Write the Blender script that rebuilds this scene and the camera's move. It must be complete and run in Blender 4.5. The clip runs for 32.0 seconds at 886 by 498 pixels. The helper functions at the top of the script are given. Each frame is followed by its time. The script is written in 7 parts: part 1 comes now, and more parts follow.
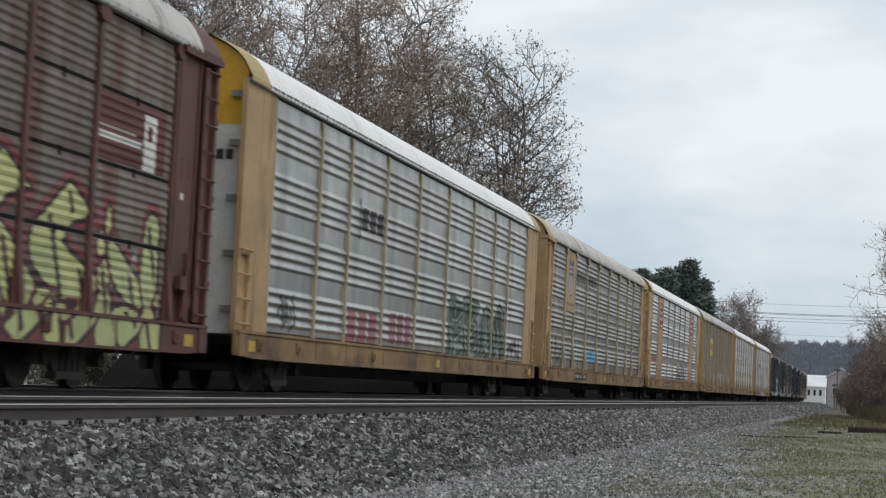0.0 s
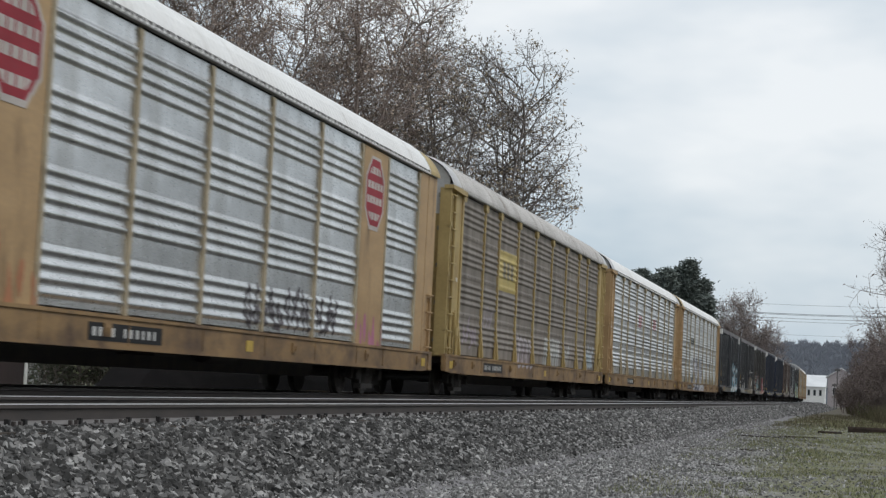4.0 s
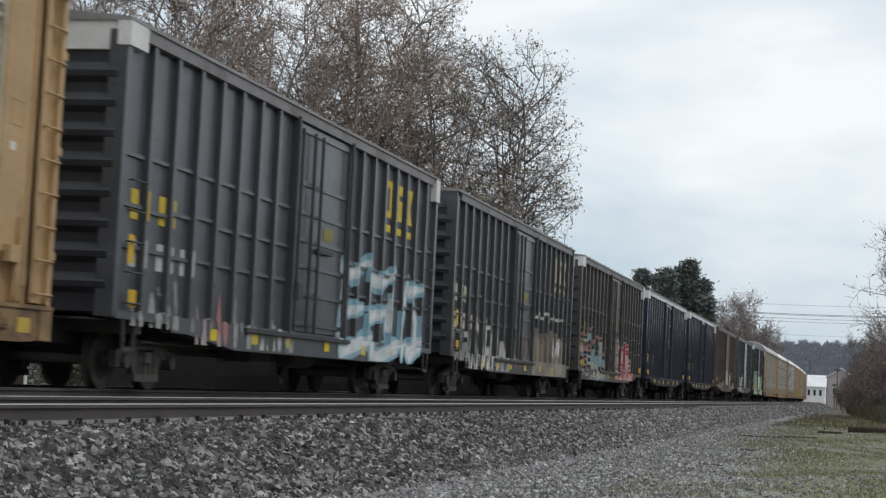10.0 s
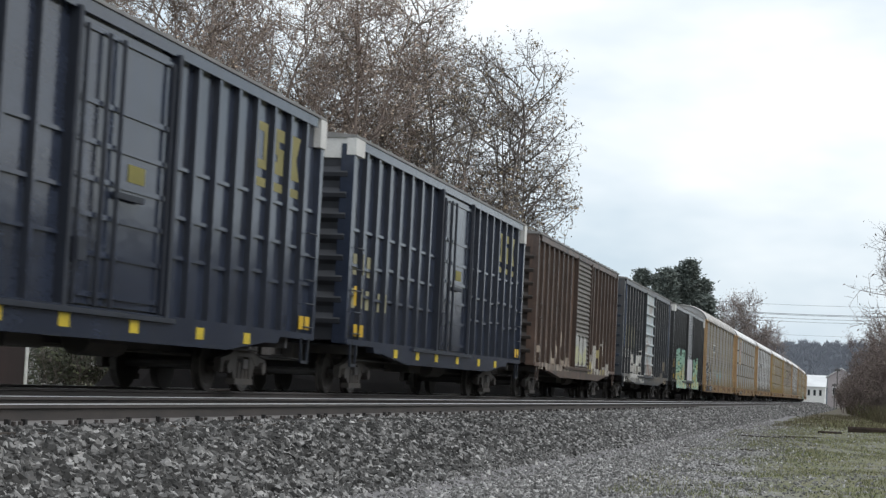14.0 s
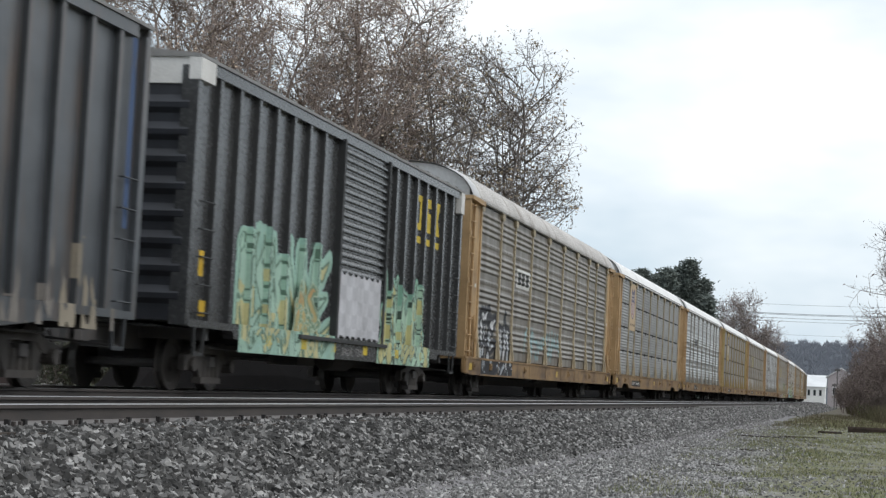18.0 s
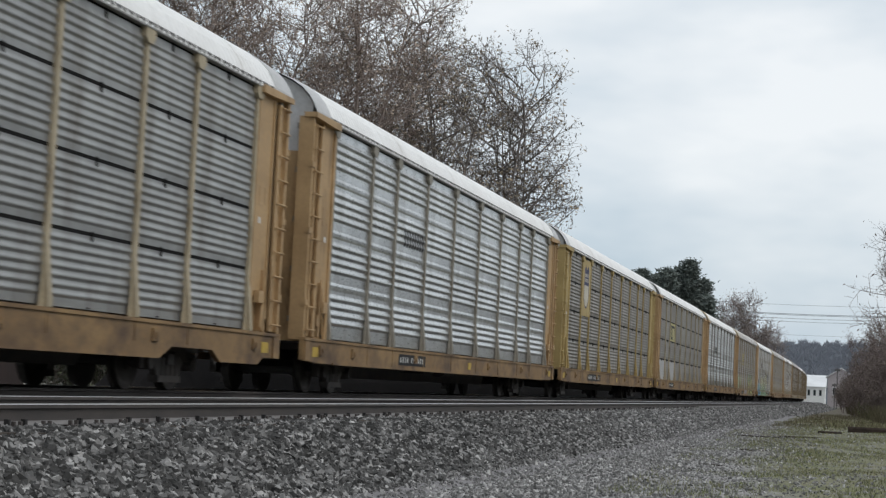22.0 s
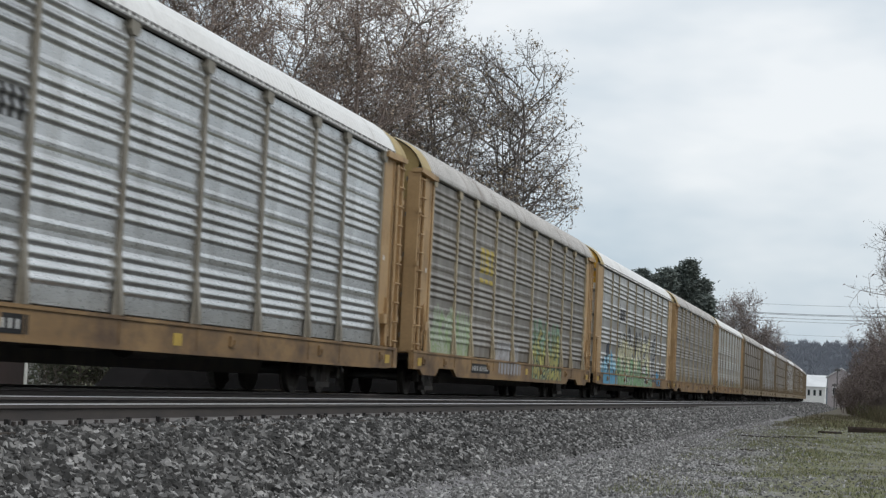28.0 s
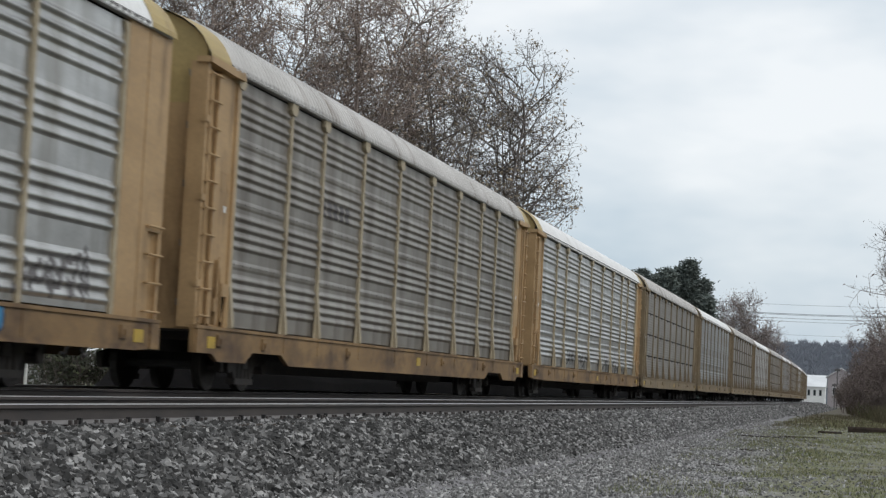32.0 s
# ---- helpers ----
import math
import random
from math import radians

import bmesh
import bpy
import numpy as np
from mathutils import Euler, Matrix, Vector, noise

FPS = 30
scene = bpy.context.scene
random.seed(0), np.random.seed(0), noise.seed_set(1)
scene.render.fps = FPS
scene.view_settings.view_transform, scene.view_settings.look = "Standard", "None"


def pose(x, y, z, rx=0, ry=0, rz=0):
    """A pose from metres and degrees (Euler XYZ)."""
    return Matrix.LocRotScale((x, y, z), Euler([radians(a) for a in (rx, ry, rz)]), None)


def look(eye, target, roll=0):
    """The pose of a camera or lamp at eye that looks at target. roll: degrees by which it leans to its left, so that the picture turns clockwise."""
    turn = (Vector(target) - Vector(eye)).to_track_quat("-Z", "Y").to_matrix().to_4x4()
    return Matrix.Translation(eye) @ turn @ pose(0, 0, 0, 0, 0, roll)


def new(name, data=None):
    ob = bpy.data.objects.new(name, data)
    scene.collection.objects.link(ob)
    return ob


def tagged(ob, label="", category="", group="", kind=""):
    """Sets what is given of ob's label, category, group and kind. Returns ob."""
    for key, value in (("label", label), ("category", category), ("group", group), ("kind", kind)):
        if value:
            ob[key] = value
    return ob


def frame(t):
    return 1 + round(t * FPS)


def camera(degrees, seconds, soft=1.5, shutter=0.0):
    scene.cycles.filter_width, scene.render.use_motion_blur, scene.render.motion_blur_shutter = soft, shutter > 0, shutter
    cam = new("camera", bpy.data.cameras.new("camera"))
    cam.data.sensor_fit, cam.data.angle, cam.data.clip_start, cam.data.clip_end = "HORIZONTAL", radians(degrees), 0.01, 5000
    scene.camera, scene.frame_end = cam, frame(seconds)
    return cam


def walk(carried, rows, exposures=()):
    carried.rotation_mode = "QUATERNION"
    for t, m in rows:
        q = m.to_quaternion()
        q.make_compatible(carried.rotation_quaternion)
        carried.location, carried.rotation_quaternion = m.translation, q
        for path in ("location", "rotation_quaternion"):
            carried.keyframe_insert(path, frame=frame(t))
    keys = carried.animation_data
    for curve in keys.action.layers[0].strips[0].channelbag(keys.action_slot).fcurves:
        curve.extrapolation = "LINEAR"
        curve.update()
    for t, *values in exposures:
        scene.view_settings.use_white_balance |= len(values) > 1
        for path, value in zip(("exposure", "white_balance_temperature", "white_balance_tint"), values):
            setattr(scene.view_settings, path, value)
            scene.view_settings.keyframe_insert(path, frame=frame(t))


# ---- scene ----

EYE = (0.0, 0.0, 0.337)
cam = camera(26.87, 32.0, soft=1.35, shutter=0.22)
YAW, TILT, LEAN = radians(12.98), radians(4.106), 2.837
AIM = (EYE[0] + math.cos(TILT) * math.cos(YAW), EYE[1] + math.cos(TILT) * math.sin(YAW), EYE[2] + math.sin(TILT))
walk(cam, [(0.0, look(EYE, AIM, LEAN)), (32.0, look(EYE, AIM, LEAN))], exposures=[(0.0, 0.0), (8.0, 0.0), (10.0, 0.10), (13.0, 0.27), (17.0, 0.33), (19.0, 0.31), (20.5, 0.12), (22.5, 0.02), (25.0, 0.0), (32.0, 0.05)])

SPEED = 17.86          # metres a second
NEAR_Y, TRAIN_Y = 7.32, 11.42   # track centre lines
GROUND = -0.85


# ---------------- light ----------------
def build_light():
    w = bpy.data.worlds.new("overcast_sky")
    w.use_nodes = True
    scene.world = w
    nt = w.node_tree
    n, l = nt.nodes, nt.links
    n.clear()
    out = n.new("ShaderNodeOutputWorld")
    bg = n.new("ShaderNodeBackground")
    sky = n.new("ShaderNodeTexSky")
    sky.sky_type, sky.sun_disc = "NISHITA", False
    sky.sun_elevation, sky.sun_rotation = radians(38), radians(200)
    sky.air_density, sky.dust_density = 1.0, 2.0
    dim = n.new("ShaderNodeMixRGB")
    dim.blend_type, dim.inputs[0].default_value = "MULTIPLY", 1.0
    dim.inputs[2].default_value = (0.10, 0.10, 0.10, 1)
    co = n.new("ShaderNodeTexCoord")
    mp = n.new("ShaderNodeMapping")
    mp.inputs["Scale"].default_value = (1.0, 1.0, 2.6)
    mp.inputs["Location"].default_value = (0.35, 0.1, 0.0)
    no = n.new("ShaderNodeTexNoise")
    no.inputs["Scale"].default_value, no.inputs["Detail"].default_value = 3.2, 5.0
    no.inputs["Roughness"].default_value = 0.52
    ramp = n.new("ShaderNodeValToRGB")
    e = ramp.color_ramp.elements
    e[0].position, e[0].color = 0.36, (0.55, 0.655, 0.745, 1)
    e[1].position, e[1].color = 0.60, (0.93, 0.965, 0.99, 1)
    mix = n.new("ShaderNodeMixRGB")
    mix.inputs[0].default_value = 0.88
    l.new(co.outputs["Generated"], mp.inputs["Vector"])
    l.new(mp.outputs[0], no.inputs["Vector"])
    l.new(no.outputs["Fac"], ramp.inputs[0])
    l.new(sky.outputs[0], dim.inputs[1])
    l.new(dim.outputs[0], mix.inputs[1])
    l.new(ramp.outputs[0], mix.inputs[2])
    l.new(mix.outputs[0], bg.inputs[0])
    bg.inputs[1].default_value = 1.0
    l.new(bg.outputs[0], out.inputs[0])
    sun = new("sun", bpy.data.lights.new("sun", "SUN"))
    sun.data.energy, sun.data.angle, sun.data.color = 0.9, radians(25), (1.0, 0.97, 0.93)
    sun.matrix_world = look((0, -30, 40), (12, 0, 0))


build_light()


# ---------------- materials ----------------
MATS = {}


def mat(name, color, color2=None, scale=3.0, rough=0.7, metal=0.0, grain=0.12, bump=0.15, bump_scale=40.0,
        stretch=(1, 1, 1), dirt=None, dirt_amount=0.0, dirt_scale=0.8, dirt_stretch=(1, 1, 1), random_tone=0.0, island=0.0):
    """A worn surface: two tones mixed by broad noise, fine grain, an optional layer of dirt, fine relief."""
    if name in MATS:
        return MATS[name]
    m = bpy.data.materials.new(name)
    m.use_nodes = True
    nt = m.node_tree
    n, l = nt.nodes, nt.links
    b = n["Principled BSDF"]
    co = n.new("ShaderNodeTexCoord")

    def noise_at(s, st, detail=4.0, rg=0.55):
        mp = n.new("ShaderNodeMapping")
        mp.inputs["Scale"].default_value = st
        t = n.new("ShaderNodeTexNoise")
        t.inputs["Scale"].default_value, t.inputs["Detail"].default_value, t.inputs["Roughness"].default_value = s, detail, rg
        l.new(co.outputs["Object"], mp.inputs[0])
        l.new(mp.outputs[0], t.inputs["Vector"])
        return t

    def mixer(a, bcol, fac, mode="MIX"):
        x = n.new("ShaderNodeMixRGB")
        x.blend_type = mode
        for i, v in ((1, a), (2, bcol)):
            if isinstance(v, tuple):
                x.inputs[i].default_value = (*v, 1)
            else:
                l.new(v, x.inputs[i])
        if isinstance(fac, float):
            x.inputs[0].default_value = fac
        else:
            l.new(fac, x.inputs[0])
        return x.outputs[0]

    def stepped(sock, lo, hi):
        r = n.new("ShaderNodeMapRange")
        r.inputs[1].default_value, r.inputs[2].default_value = lo, hi
        l.new(sock, r.inputs[0])
        return r.outputs[0]

    color2 = color2 or tuple(c * 0.7 for c in color)
    col = mixer(color, color2, stepped(noise_at(scale, stretch).outputs["Fac"], 0.35, 0.65))
    fine = noise_at(scale * 14, stretch, 3.0, 0.6)
    g = n.new("ShaderNodeMapRange")
    g.inputs[1].default_value, g.inputs[2].default_value = 0.25, 0.75
    g.inputs[3].default_value, g.inputs[4].default_value = 1 - grain, 1 + grain
    l.new(fine.outputs["Fac"], g.inputs[0])
    col = mixer(col, g.outputs[0], 1.0, "MULTIPLY")
    if dirt:
        d = stepped(noise_at(dirt_scale, dirt_stretch, 6.0, 0.65).outputs["Fac"], 0.62 - dirt_amount * 0.4, 0.80 - dirt_amount * 0.35)
        col = mixer(col, dirt, d)
    if random_tone or island:
        r = n.new("ShaderNodeMapRange")
        if random_tone:
            l.new(n.new("ShaderNodeObjectInfo").outputs["Random"], r.inputs[0])
        else:
            skew = n.new("ShaderNodeMath")
            skew.operation = "POWER"
            skew.inputs[1].default_value = 3.0
            l.new(n.new("ShaderNodeNewGeometry").outputs["Random Per Island"], skew.inputs[0])
            l.new(skew.outputs[0], r.inputs[0])
        a = random_tone or island
        r.inputs[3].default_value, r.inputs[4].default_value = 1 - a, 1 + (a if random_tone else 2.6 * a)
        col = mixer(col, r.outputs[0], 1.0, "MULTIPLY")
    l.new(col, b.inputs["Base Color"])
    b.inputs["Metallic"].default_value = metal
    rr = n.new("ShaderNodeMapRange")
    rr.inputs[3].default_value, rr.inputs[4].default_value = max(0.05, rough - 0.12), min(1.0, rough + 0.12)
    l.new(fine.outputs["Fac"], rr.inputs[0])
    l.new(rr.outputs[0], b.inputs["Roughness"])
    if bump:
        bn = n.new("ShaderNodeBump")
        bn.inputs["Strength"].default_value, bn.inputs["Distance"].default_value = bump, 0.01
        l.new(noise_at(bump_scale, (1, 1, 1), 2.0).outputs["Fac"], bn.inputs["Height"])
        l.new(bn.outputs[0], b.inputs["Normal"])
    if rough > 0.88:
        b.inputs["Specular IOR Level"].default_value = 0.08
    MATS[name] = m
    return m


def wall_mat(name, color, dirt, amount, metal=0.75, rough=0.42):
    return mat(name, color, tuple(c * 0.72 for c in color), 1.1, rough, metal, 0.08, 0.45, 1.7, (0.7, 1, 2.0),
               dirt, amount, 1.1, (1.6, 1, 0.25), random_tone=0.10)


# Base tone raised in place of veiling haze; wheels and trucks likewise.
STEEL_DARK = mat("dark_grimy_steel", (0.098, 0.096, 0.100), (0.125, 0.115, 0.11), 4, 0.8)
RAIL_WEB = mat("rail_web_rust", (0.075, 0.063, 0.058), (0.052, 0.046, 0.044), 5, 0.75, stretch=(0.3, 1, 1))
RAIL_TOP = mat("rail_head_polish", (0.62, 0.61, 0.60), (0.50, 0.49, 0.48), 2, 0.32, 0.9, 0.05, 0.0)
TIE = mat("creosoted_tie", (0.075, 0.062, 0.052), (0.045, 0.038, 0.034), 6, 0.9, stretch=(1, 0.2, 1), random_tone=0.3)
# Bed is coloured dark to paint the shade in gaps between stones.
BALLAST_BED = mat("ballast_bed", (0.060, 0.057, 0.057), (0.035, 0.033, 0.033), 9, 0.95, grain=0.35, bump=0.6, bump_scale=30)
STONE = mat("ballast_stone", (0.195, 0.190, 0.185), (0.105, 0.103, 0.101), 6, 0.9, grain=0.25, bump=0.3, bump_scale=60, island=0.62)
STONE_DUSTY = mat("dusty_ballast_stone", (0.232, 0.227, 0.222), (0.15, 0.147, 0.144), 6, 0.95, grain=0.3, bump=0.1, island=0.5)
# Rail foot painted paler for the sky light on its upper faces.
RAIL_FOOT = mat("rail_foot_skylit", (0.20, 0.19, 0.185), (0.14, 0.13, 0.125), 5, 0.7, stretch=(0.3, 1, 1))
TAN = mat("weathered_tan_paint", (0.46, 0.305, 0.155), (0.37, 0.24, 0.118), 0.8, 0.6, 0.0, 0.10, 0.05, 30, (0.6, 1, 1.5),
          (0.15, 0.09, 0.042), 0.25, 1.2, (1.4, 1, 0.35))
SILL_TAN = mat("grimy_tan_sill", (0.335, 0.212, 0.096), (0.225, 0.138, 0.063), 0.7, 0.65, 0.0, 0.12, 0.05, 30, (0.6, 1, 1.5),
               (0.10, 0.06, 0.035), 0.38, 0.9, (0.8, 1, 1.2))


# ---------------- mesh helpers ----------------
class Shape:
    """Collects boxes, prisms, tubes and plates into one mesh."""

    def __init__(self):
        self.v, self.f, self.m = [], [], []

    def face(self, pts, mi=0):
        k = len(self.v)
        self.v.extend(pts)
        self.f.append(tuple(range(k, k + len(pts))))
        self.m.append(mi)

    def box(self, x0, x1, y0, y1, z0, z1, mi=0):
        k = len(self.v)
        self.v += [(x0, y0, z0), (x1, y0, z0), (x1, y1, z0), (x0, y1, z0), (x0, y0, z1), (x1, y0, z1), (x1, y1, z1), (x0, y1, z1)]
        for q in ((0, 3, 2, 1), (4, 5, 6, 7), (0, 1, 5, 4), (1, 2, 6, 5), (2, 3, 7, 6), (3, 0, 4, 7)):
            self.f.append(tuple(k + i for i in q))
            self.m.append(mi)
        return self

    def prism(self, poly, a0, a1, axis="y", mi=0, caps=True):
        """poly: points in the plane across the axis (x, z for 'y'; y, z for 'x'; x, y for 'z')."""
        k, c = len(self.v), len(poly)
        put = {"y": lambda p, a: (p[0], a, p[1]), "x": lambda p, a: (a, p[0], p[1]), "z": lambda p, a: (p[0], p[1], a)}[axis]
        for a in (a0, a1):
            self.v += [put(p, a) for p in poly]
        for i in range(c):
            j = (i + 1) % c
            self.f.append((k + i, k + j, k + c + j, k + c + i))
            self.m.append(mi)
        if caps:
            self.f += [tuple(k + i for i in reversed(range(c))), tuple(k + c + i for i in range(c))]
            self.m += [mi, mi]
        return self

    def rod(self, a, b, r, sides=6, r2=None, mi=0, cap=True):
        a, b = Vector(a), Vector(b)
        d = (b - a).normalized()
        u = d.orthogonal().normalized()
        w = d.cross(u)
        k = len(self.v)
        r2 = r if r2 is None else r2
        for p, rr in ((a, r), (b, r2)):
            for i in range(sides):
                t = 2 * math.pi * i / sides
                self.v.append(tuple(p + (u * math.cos(t) + w * math.sin(t)) * rr))
        for i in range(sides):
            j = (i + 1) % sides
            self.f.append((k + i, k + j, k + sides + j, k + sides + i))
            self.m.append(mi)
        if cap:
            self.f += [tuple(k + i for i in reversed(range(sides))), tuple(k + sides + i for i in range(sides))]
            self.m += [mi, mi]
        return self

    def mesh(self, name, mats, smooth=False, outward=True):
        me = bpy.data.meshes.new(name)
        me.from_pydata(self.v, [], self.f)
        for mm in (mats if isinstance(mats, (list, tuple)) else [mats]):
            me.materials.append(mm)
        me.polygons.foreach_set("material_index", self.m)
        if smooth:
            me.polygons.foreach_set("use_smooth", [True] * len(self.f))
        me.update()
        if outward:
            bm = bmesh.new()
            bm.from_mesh(me)
            bmesh.ops.recalc_face_normals(bm, faces=bm.faces)
            bm.to_mesh(me)
            bm.free()
        return me


def part(name, shape, material, parent, label="", at=None, smooth=False):
    """One mesh object under a thing or a part. shape: a Shape or a mesh that is shared."""
    me = shape if isinstance(shape, bpy.types.Mesh) else shape.mesh(name, material, smooth)
    ob = new(name, me)
    ob.parent = parent
    if at is not None:
        ob.matrix_basis = at
    if label:
        tagged(ob, label)
    return ob


def thing(name, shape, material, label, category, group="", kind="", at=None, smooth=False, outward=True):
    me = None if shape is None else (shape if isinstance(shape, bpy.types.Mesh) else shape.mesh(name, material, smooth, outward))
    ob = new(name, me)
    if at is not None:
        ob.matrix_basis = at
    return tagged(ob, label, category, group, kind)


def soup(name, verts, faces, material):
    """A mesh from arrays: many loose pieces."""
    me = bpy.data.meshes.new(name)
    me.from_pydata(verts.tolist() if hasattr(verts, "tolist") else verts, [], faces.tolist() if hasattr(faces, "tolist") else faces)
    for mm in (material if isinstance(material, (list, tuple)) else [material]):
        me.materials.append(mm)
    me.update()
    return me


# ---------------- the line of the tracks ----------------
BEND_1, BEND_2 = 240.0, 360.0
RADIUS_1, RADIUS_2 = 6500.0, 700.0


def line_at(s, offset=0.0):
    """Place and heading at s metres along the tracks' common line: straight, then bending to the left."""
    x, y, a = s, 0.0, 0.0
    if s > BEND_1:
        d = min(s, BEND_2) - BEND_1
        y, a = d * d / (2 * RADIUS_1), d / RADIUS_1
        x = BEND_1 + d
    if s > BEND_2:
        d = s - BEND_2
        b = d / RADIUS_2
        x += d * math.cos(a + b / 2)
        y += d * math.sin(a + b / 2)
        a += b
    return x - math.sin(a) * offset, y + math.cos(a) * offset, a


STATIONS = [-60.0 + 20 * i for i in range(16)] + [250.0 + 10 * i for i in range(86)]


def sweep(shape, poly, mi=0, offset=0.0, stations=STATIONS, closed=True):
    k, c = len(shape.v), len(poly)
    for s in stations:
        for y, z in poly:
            x, yy, _ = line_at(s, offset + y)
            shape.v.append((x, yy, z))
    for i in range(len(stations) - 1):
        for j in range(c if closed else c - 1):
            j2 = (j + 1) % c
            a = k + i * c
            shape.f.append((a + j, a + j2, a + c + j2, a + c + j))
            shape.m.append(mi[j] if isinstance(mi, list) else mi)
    return shape


# ---------------- ground ----------------
def ground_material():
    m = bpy.data.materials.new("gravel_and_grass")
    m.use_nodes = True
    nt = m.node_tree
    n, l = nt.nodes, nt.links
    b = n["Principled BSDF"]
    b.inputs["Roughness"].default_value = 0.95
    co = n.new("ShaderNodeTexCoord")
    sep = n.new("ShaderNodeSeparateXYZ")
    l.new(co.outputs["Object"], sep.inputs[0])

    def nz(s, d=4.0):
        t = n.new("ShaderNodeTexNoise")
        t.inputs["Scale"].default_value, t.inputs["Detail"].default_value, t.inputs["Roughness"].default_value = s, d, 0.6
        l.new(co.outputs["Object"], t.inputs["Vector"])
        return t.outputs["Fac"]

    def calc(op, a, bb, c=None):
        x = n.new("ShaderNodeMath")
        x.operation = op
        for i, v in enumerate((a, bb) if c is None else (a, bb, c)):
            if isinstance(v, (int, float)):
                x.inputs[i].default_value = v
            else:
                l.new(v, x.inputs[i])
        return x.outputs[0]

    def rng(s, lo, hi):
        r = n.new("ShaderNodeMapRange")
        r.inputs[1].default_value, r.inputs[2].default_value = lo, hi
        l.new(s, r.inputs[0])
        return r.outputs[0]

    def mx(a, c, f):
        x = n.new("ShaderNodeMixRGB")
        for i, v in ((1, a), (2, c)):
            if isinstance(v, tuple):
                x.inputs[i].default_value = (*v, 1)
            else:
                l.new(v, x.inputs[i])
        l.new(f, x.inputs[0])
        return x.outputs[0]

    gravel = mx((0.335, 0.327, 0.32), (0.225, 0.22, 0.216), rng(nz(1.3), 0.35, 0.65))
    gravel = mx(gravel, (0.085, 0.080, 0.08), rng(nz(16, 3), 0.50, 0.64))
    gravel = mx(gravel, (0.38, 0.36, 0.35), rng(nz(23, 2), 0.58, 0.66))
    grass = mx((0.135, 0.15, 0.055), (0.19, 0.175, 0.10), rng(nz(0.9), 0.4, 0.65))
    grass = mx(grass, (0.085, 0.09, 0.042), rng(nz(11), 0.45, 0.62))
    grass = mx(grass, (0.26, 0.235, 0.18), rng(nz(19, 3), 0.54, 0.66))
    grass = mx(grass, (0.20, 0.19, 0.175), rng(nz(2.3, 5), 0.52, 0.62))
    edge = calc("ADD", calc("MULTIPLY", calc("MINIMUM", sep.outputs[0], 70.0), 0.033), 1.2)
    d = calc("SUBTRACT", edge, sep.outputs[1])
    d = calc("ADD", d, calc("MULTIPLY", calc("SUBTRACT", nz(0.55, 6.0), 0.5), 5.0))
    far = rng(sep.outputs[0], 110.0, 150.0)
    beyond = rng(sep.outputs[1], 15.0, 17.0)
    fac = calc("MAXIMUM", calc("MAXIMUM", rng(d, -0.2, 0.9), far), beyond)
    ground = mx(gravel, grass, fac)
    l.new(mx(ground, (0.10, 0.085, 0.06), far), b.inputs["Base Color"])
    bn = n.new("ShaderNodeBump")
    bn.inputs["Strength"].default_value, bn.inputs["Distance"].default_value = 0.5, 0.03
    l.new(nz(14, 4), bn.inputs["Height"])
    l.new(bn.outputs[0], b.inputs["Normal"])
    return m


def ground_z(x, y):
    if abs(y) > 60 or x > 400:
        return GROUND
    return GROUND + 0.10 * noise.noise((x * 0.13, y * 0.3, 0))


def build_ground():
    xs = [-1500, -200, -40] + [-10 + 2.0 * i for i in range(76)] + [160, 200, 300, 500, 900, 1600, 3000]
    ys = [-3000, -800, -200, -60, -25] + [-10 + 1.0 * i for i in range(15)] + [14, 16, 20, 26, 40, 80, 200, 800, 3000]
    v, f = [], []
    for x in xs:
        for y in ys:
            v.append((x, y, ground_z(x, y)))
    c = len(ys)
    for i in range(len(xs) - 1):
        for j in range(c - 1):
            f.append((i * c + j, (i + 1) * c + j, (i + 1) * c + j + 1, i * c + j + 1))
    me = soup("ground", v, f, ground_material())
    me.polygons.foreach_set("use_smooth", [True] * len(f))
    ob = new("ground", me)
    tagged(ob, "grey gravel lane with worn grass beside the tracks", "ground", kind="structure")


build_ground()


def build_bed():
    s = Shape()
    sweep(s, [(4.0, GROUND - 0.3), (4.35, GROUND), (5.0, -0.578), (5.75, -0.265), (6.3, -0.225), (6.47, -0.205), (8.2, -0.215), (9.1, -0.215), (9.4, -0.25), (9.9, -0.215), (12.9, -0.215),
              (13.3, -0.235), (14.6, GROUND), (14.9, GROUND - 0.3)], [2, 2] + [0] * 5 + [1] * 7)
    # Far-side ballast: dark ground, deepened further to stand for the train's shade.
    thing("ballast_bed", s, [BALLAST_BED, mat("shaded_dark_ballast", (0.045, 0.042, 0.041), (0.028, 0.026, 0.026), 9, 0.95, grain=0.35, bump=0.6, bump_scale=30), mat("fine_gravel", (0.25, 0.24, 0.243), (0.155, 0.149, 0.152), 12, 0.95, grain=0.3, bump=0.6, bump_scale=30)], "dark grey crushed stone ballast bed under both tracks", "ballast", kind="structure")


build_bed()

RAIL = [(-0.07, -0.172), (0.07, -0.172), (0.07, -0.164), (0.012, -0.136), (0.012, -0.045), (0.036, -0.035), (0.036, -0.006), (0.026, 0.0),
        (-0.026, 0.0), (-0.036, -0.006), (-0.036, -0.035), (-0.012, -0.045), (-0.012, -0.136), (-0.07, -0.164)]


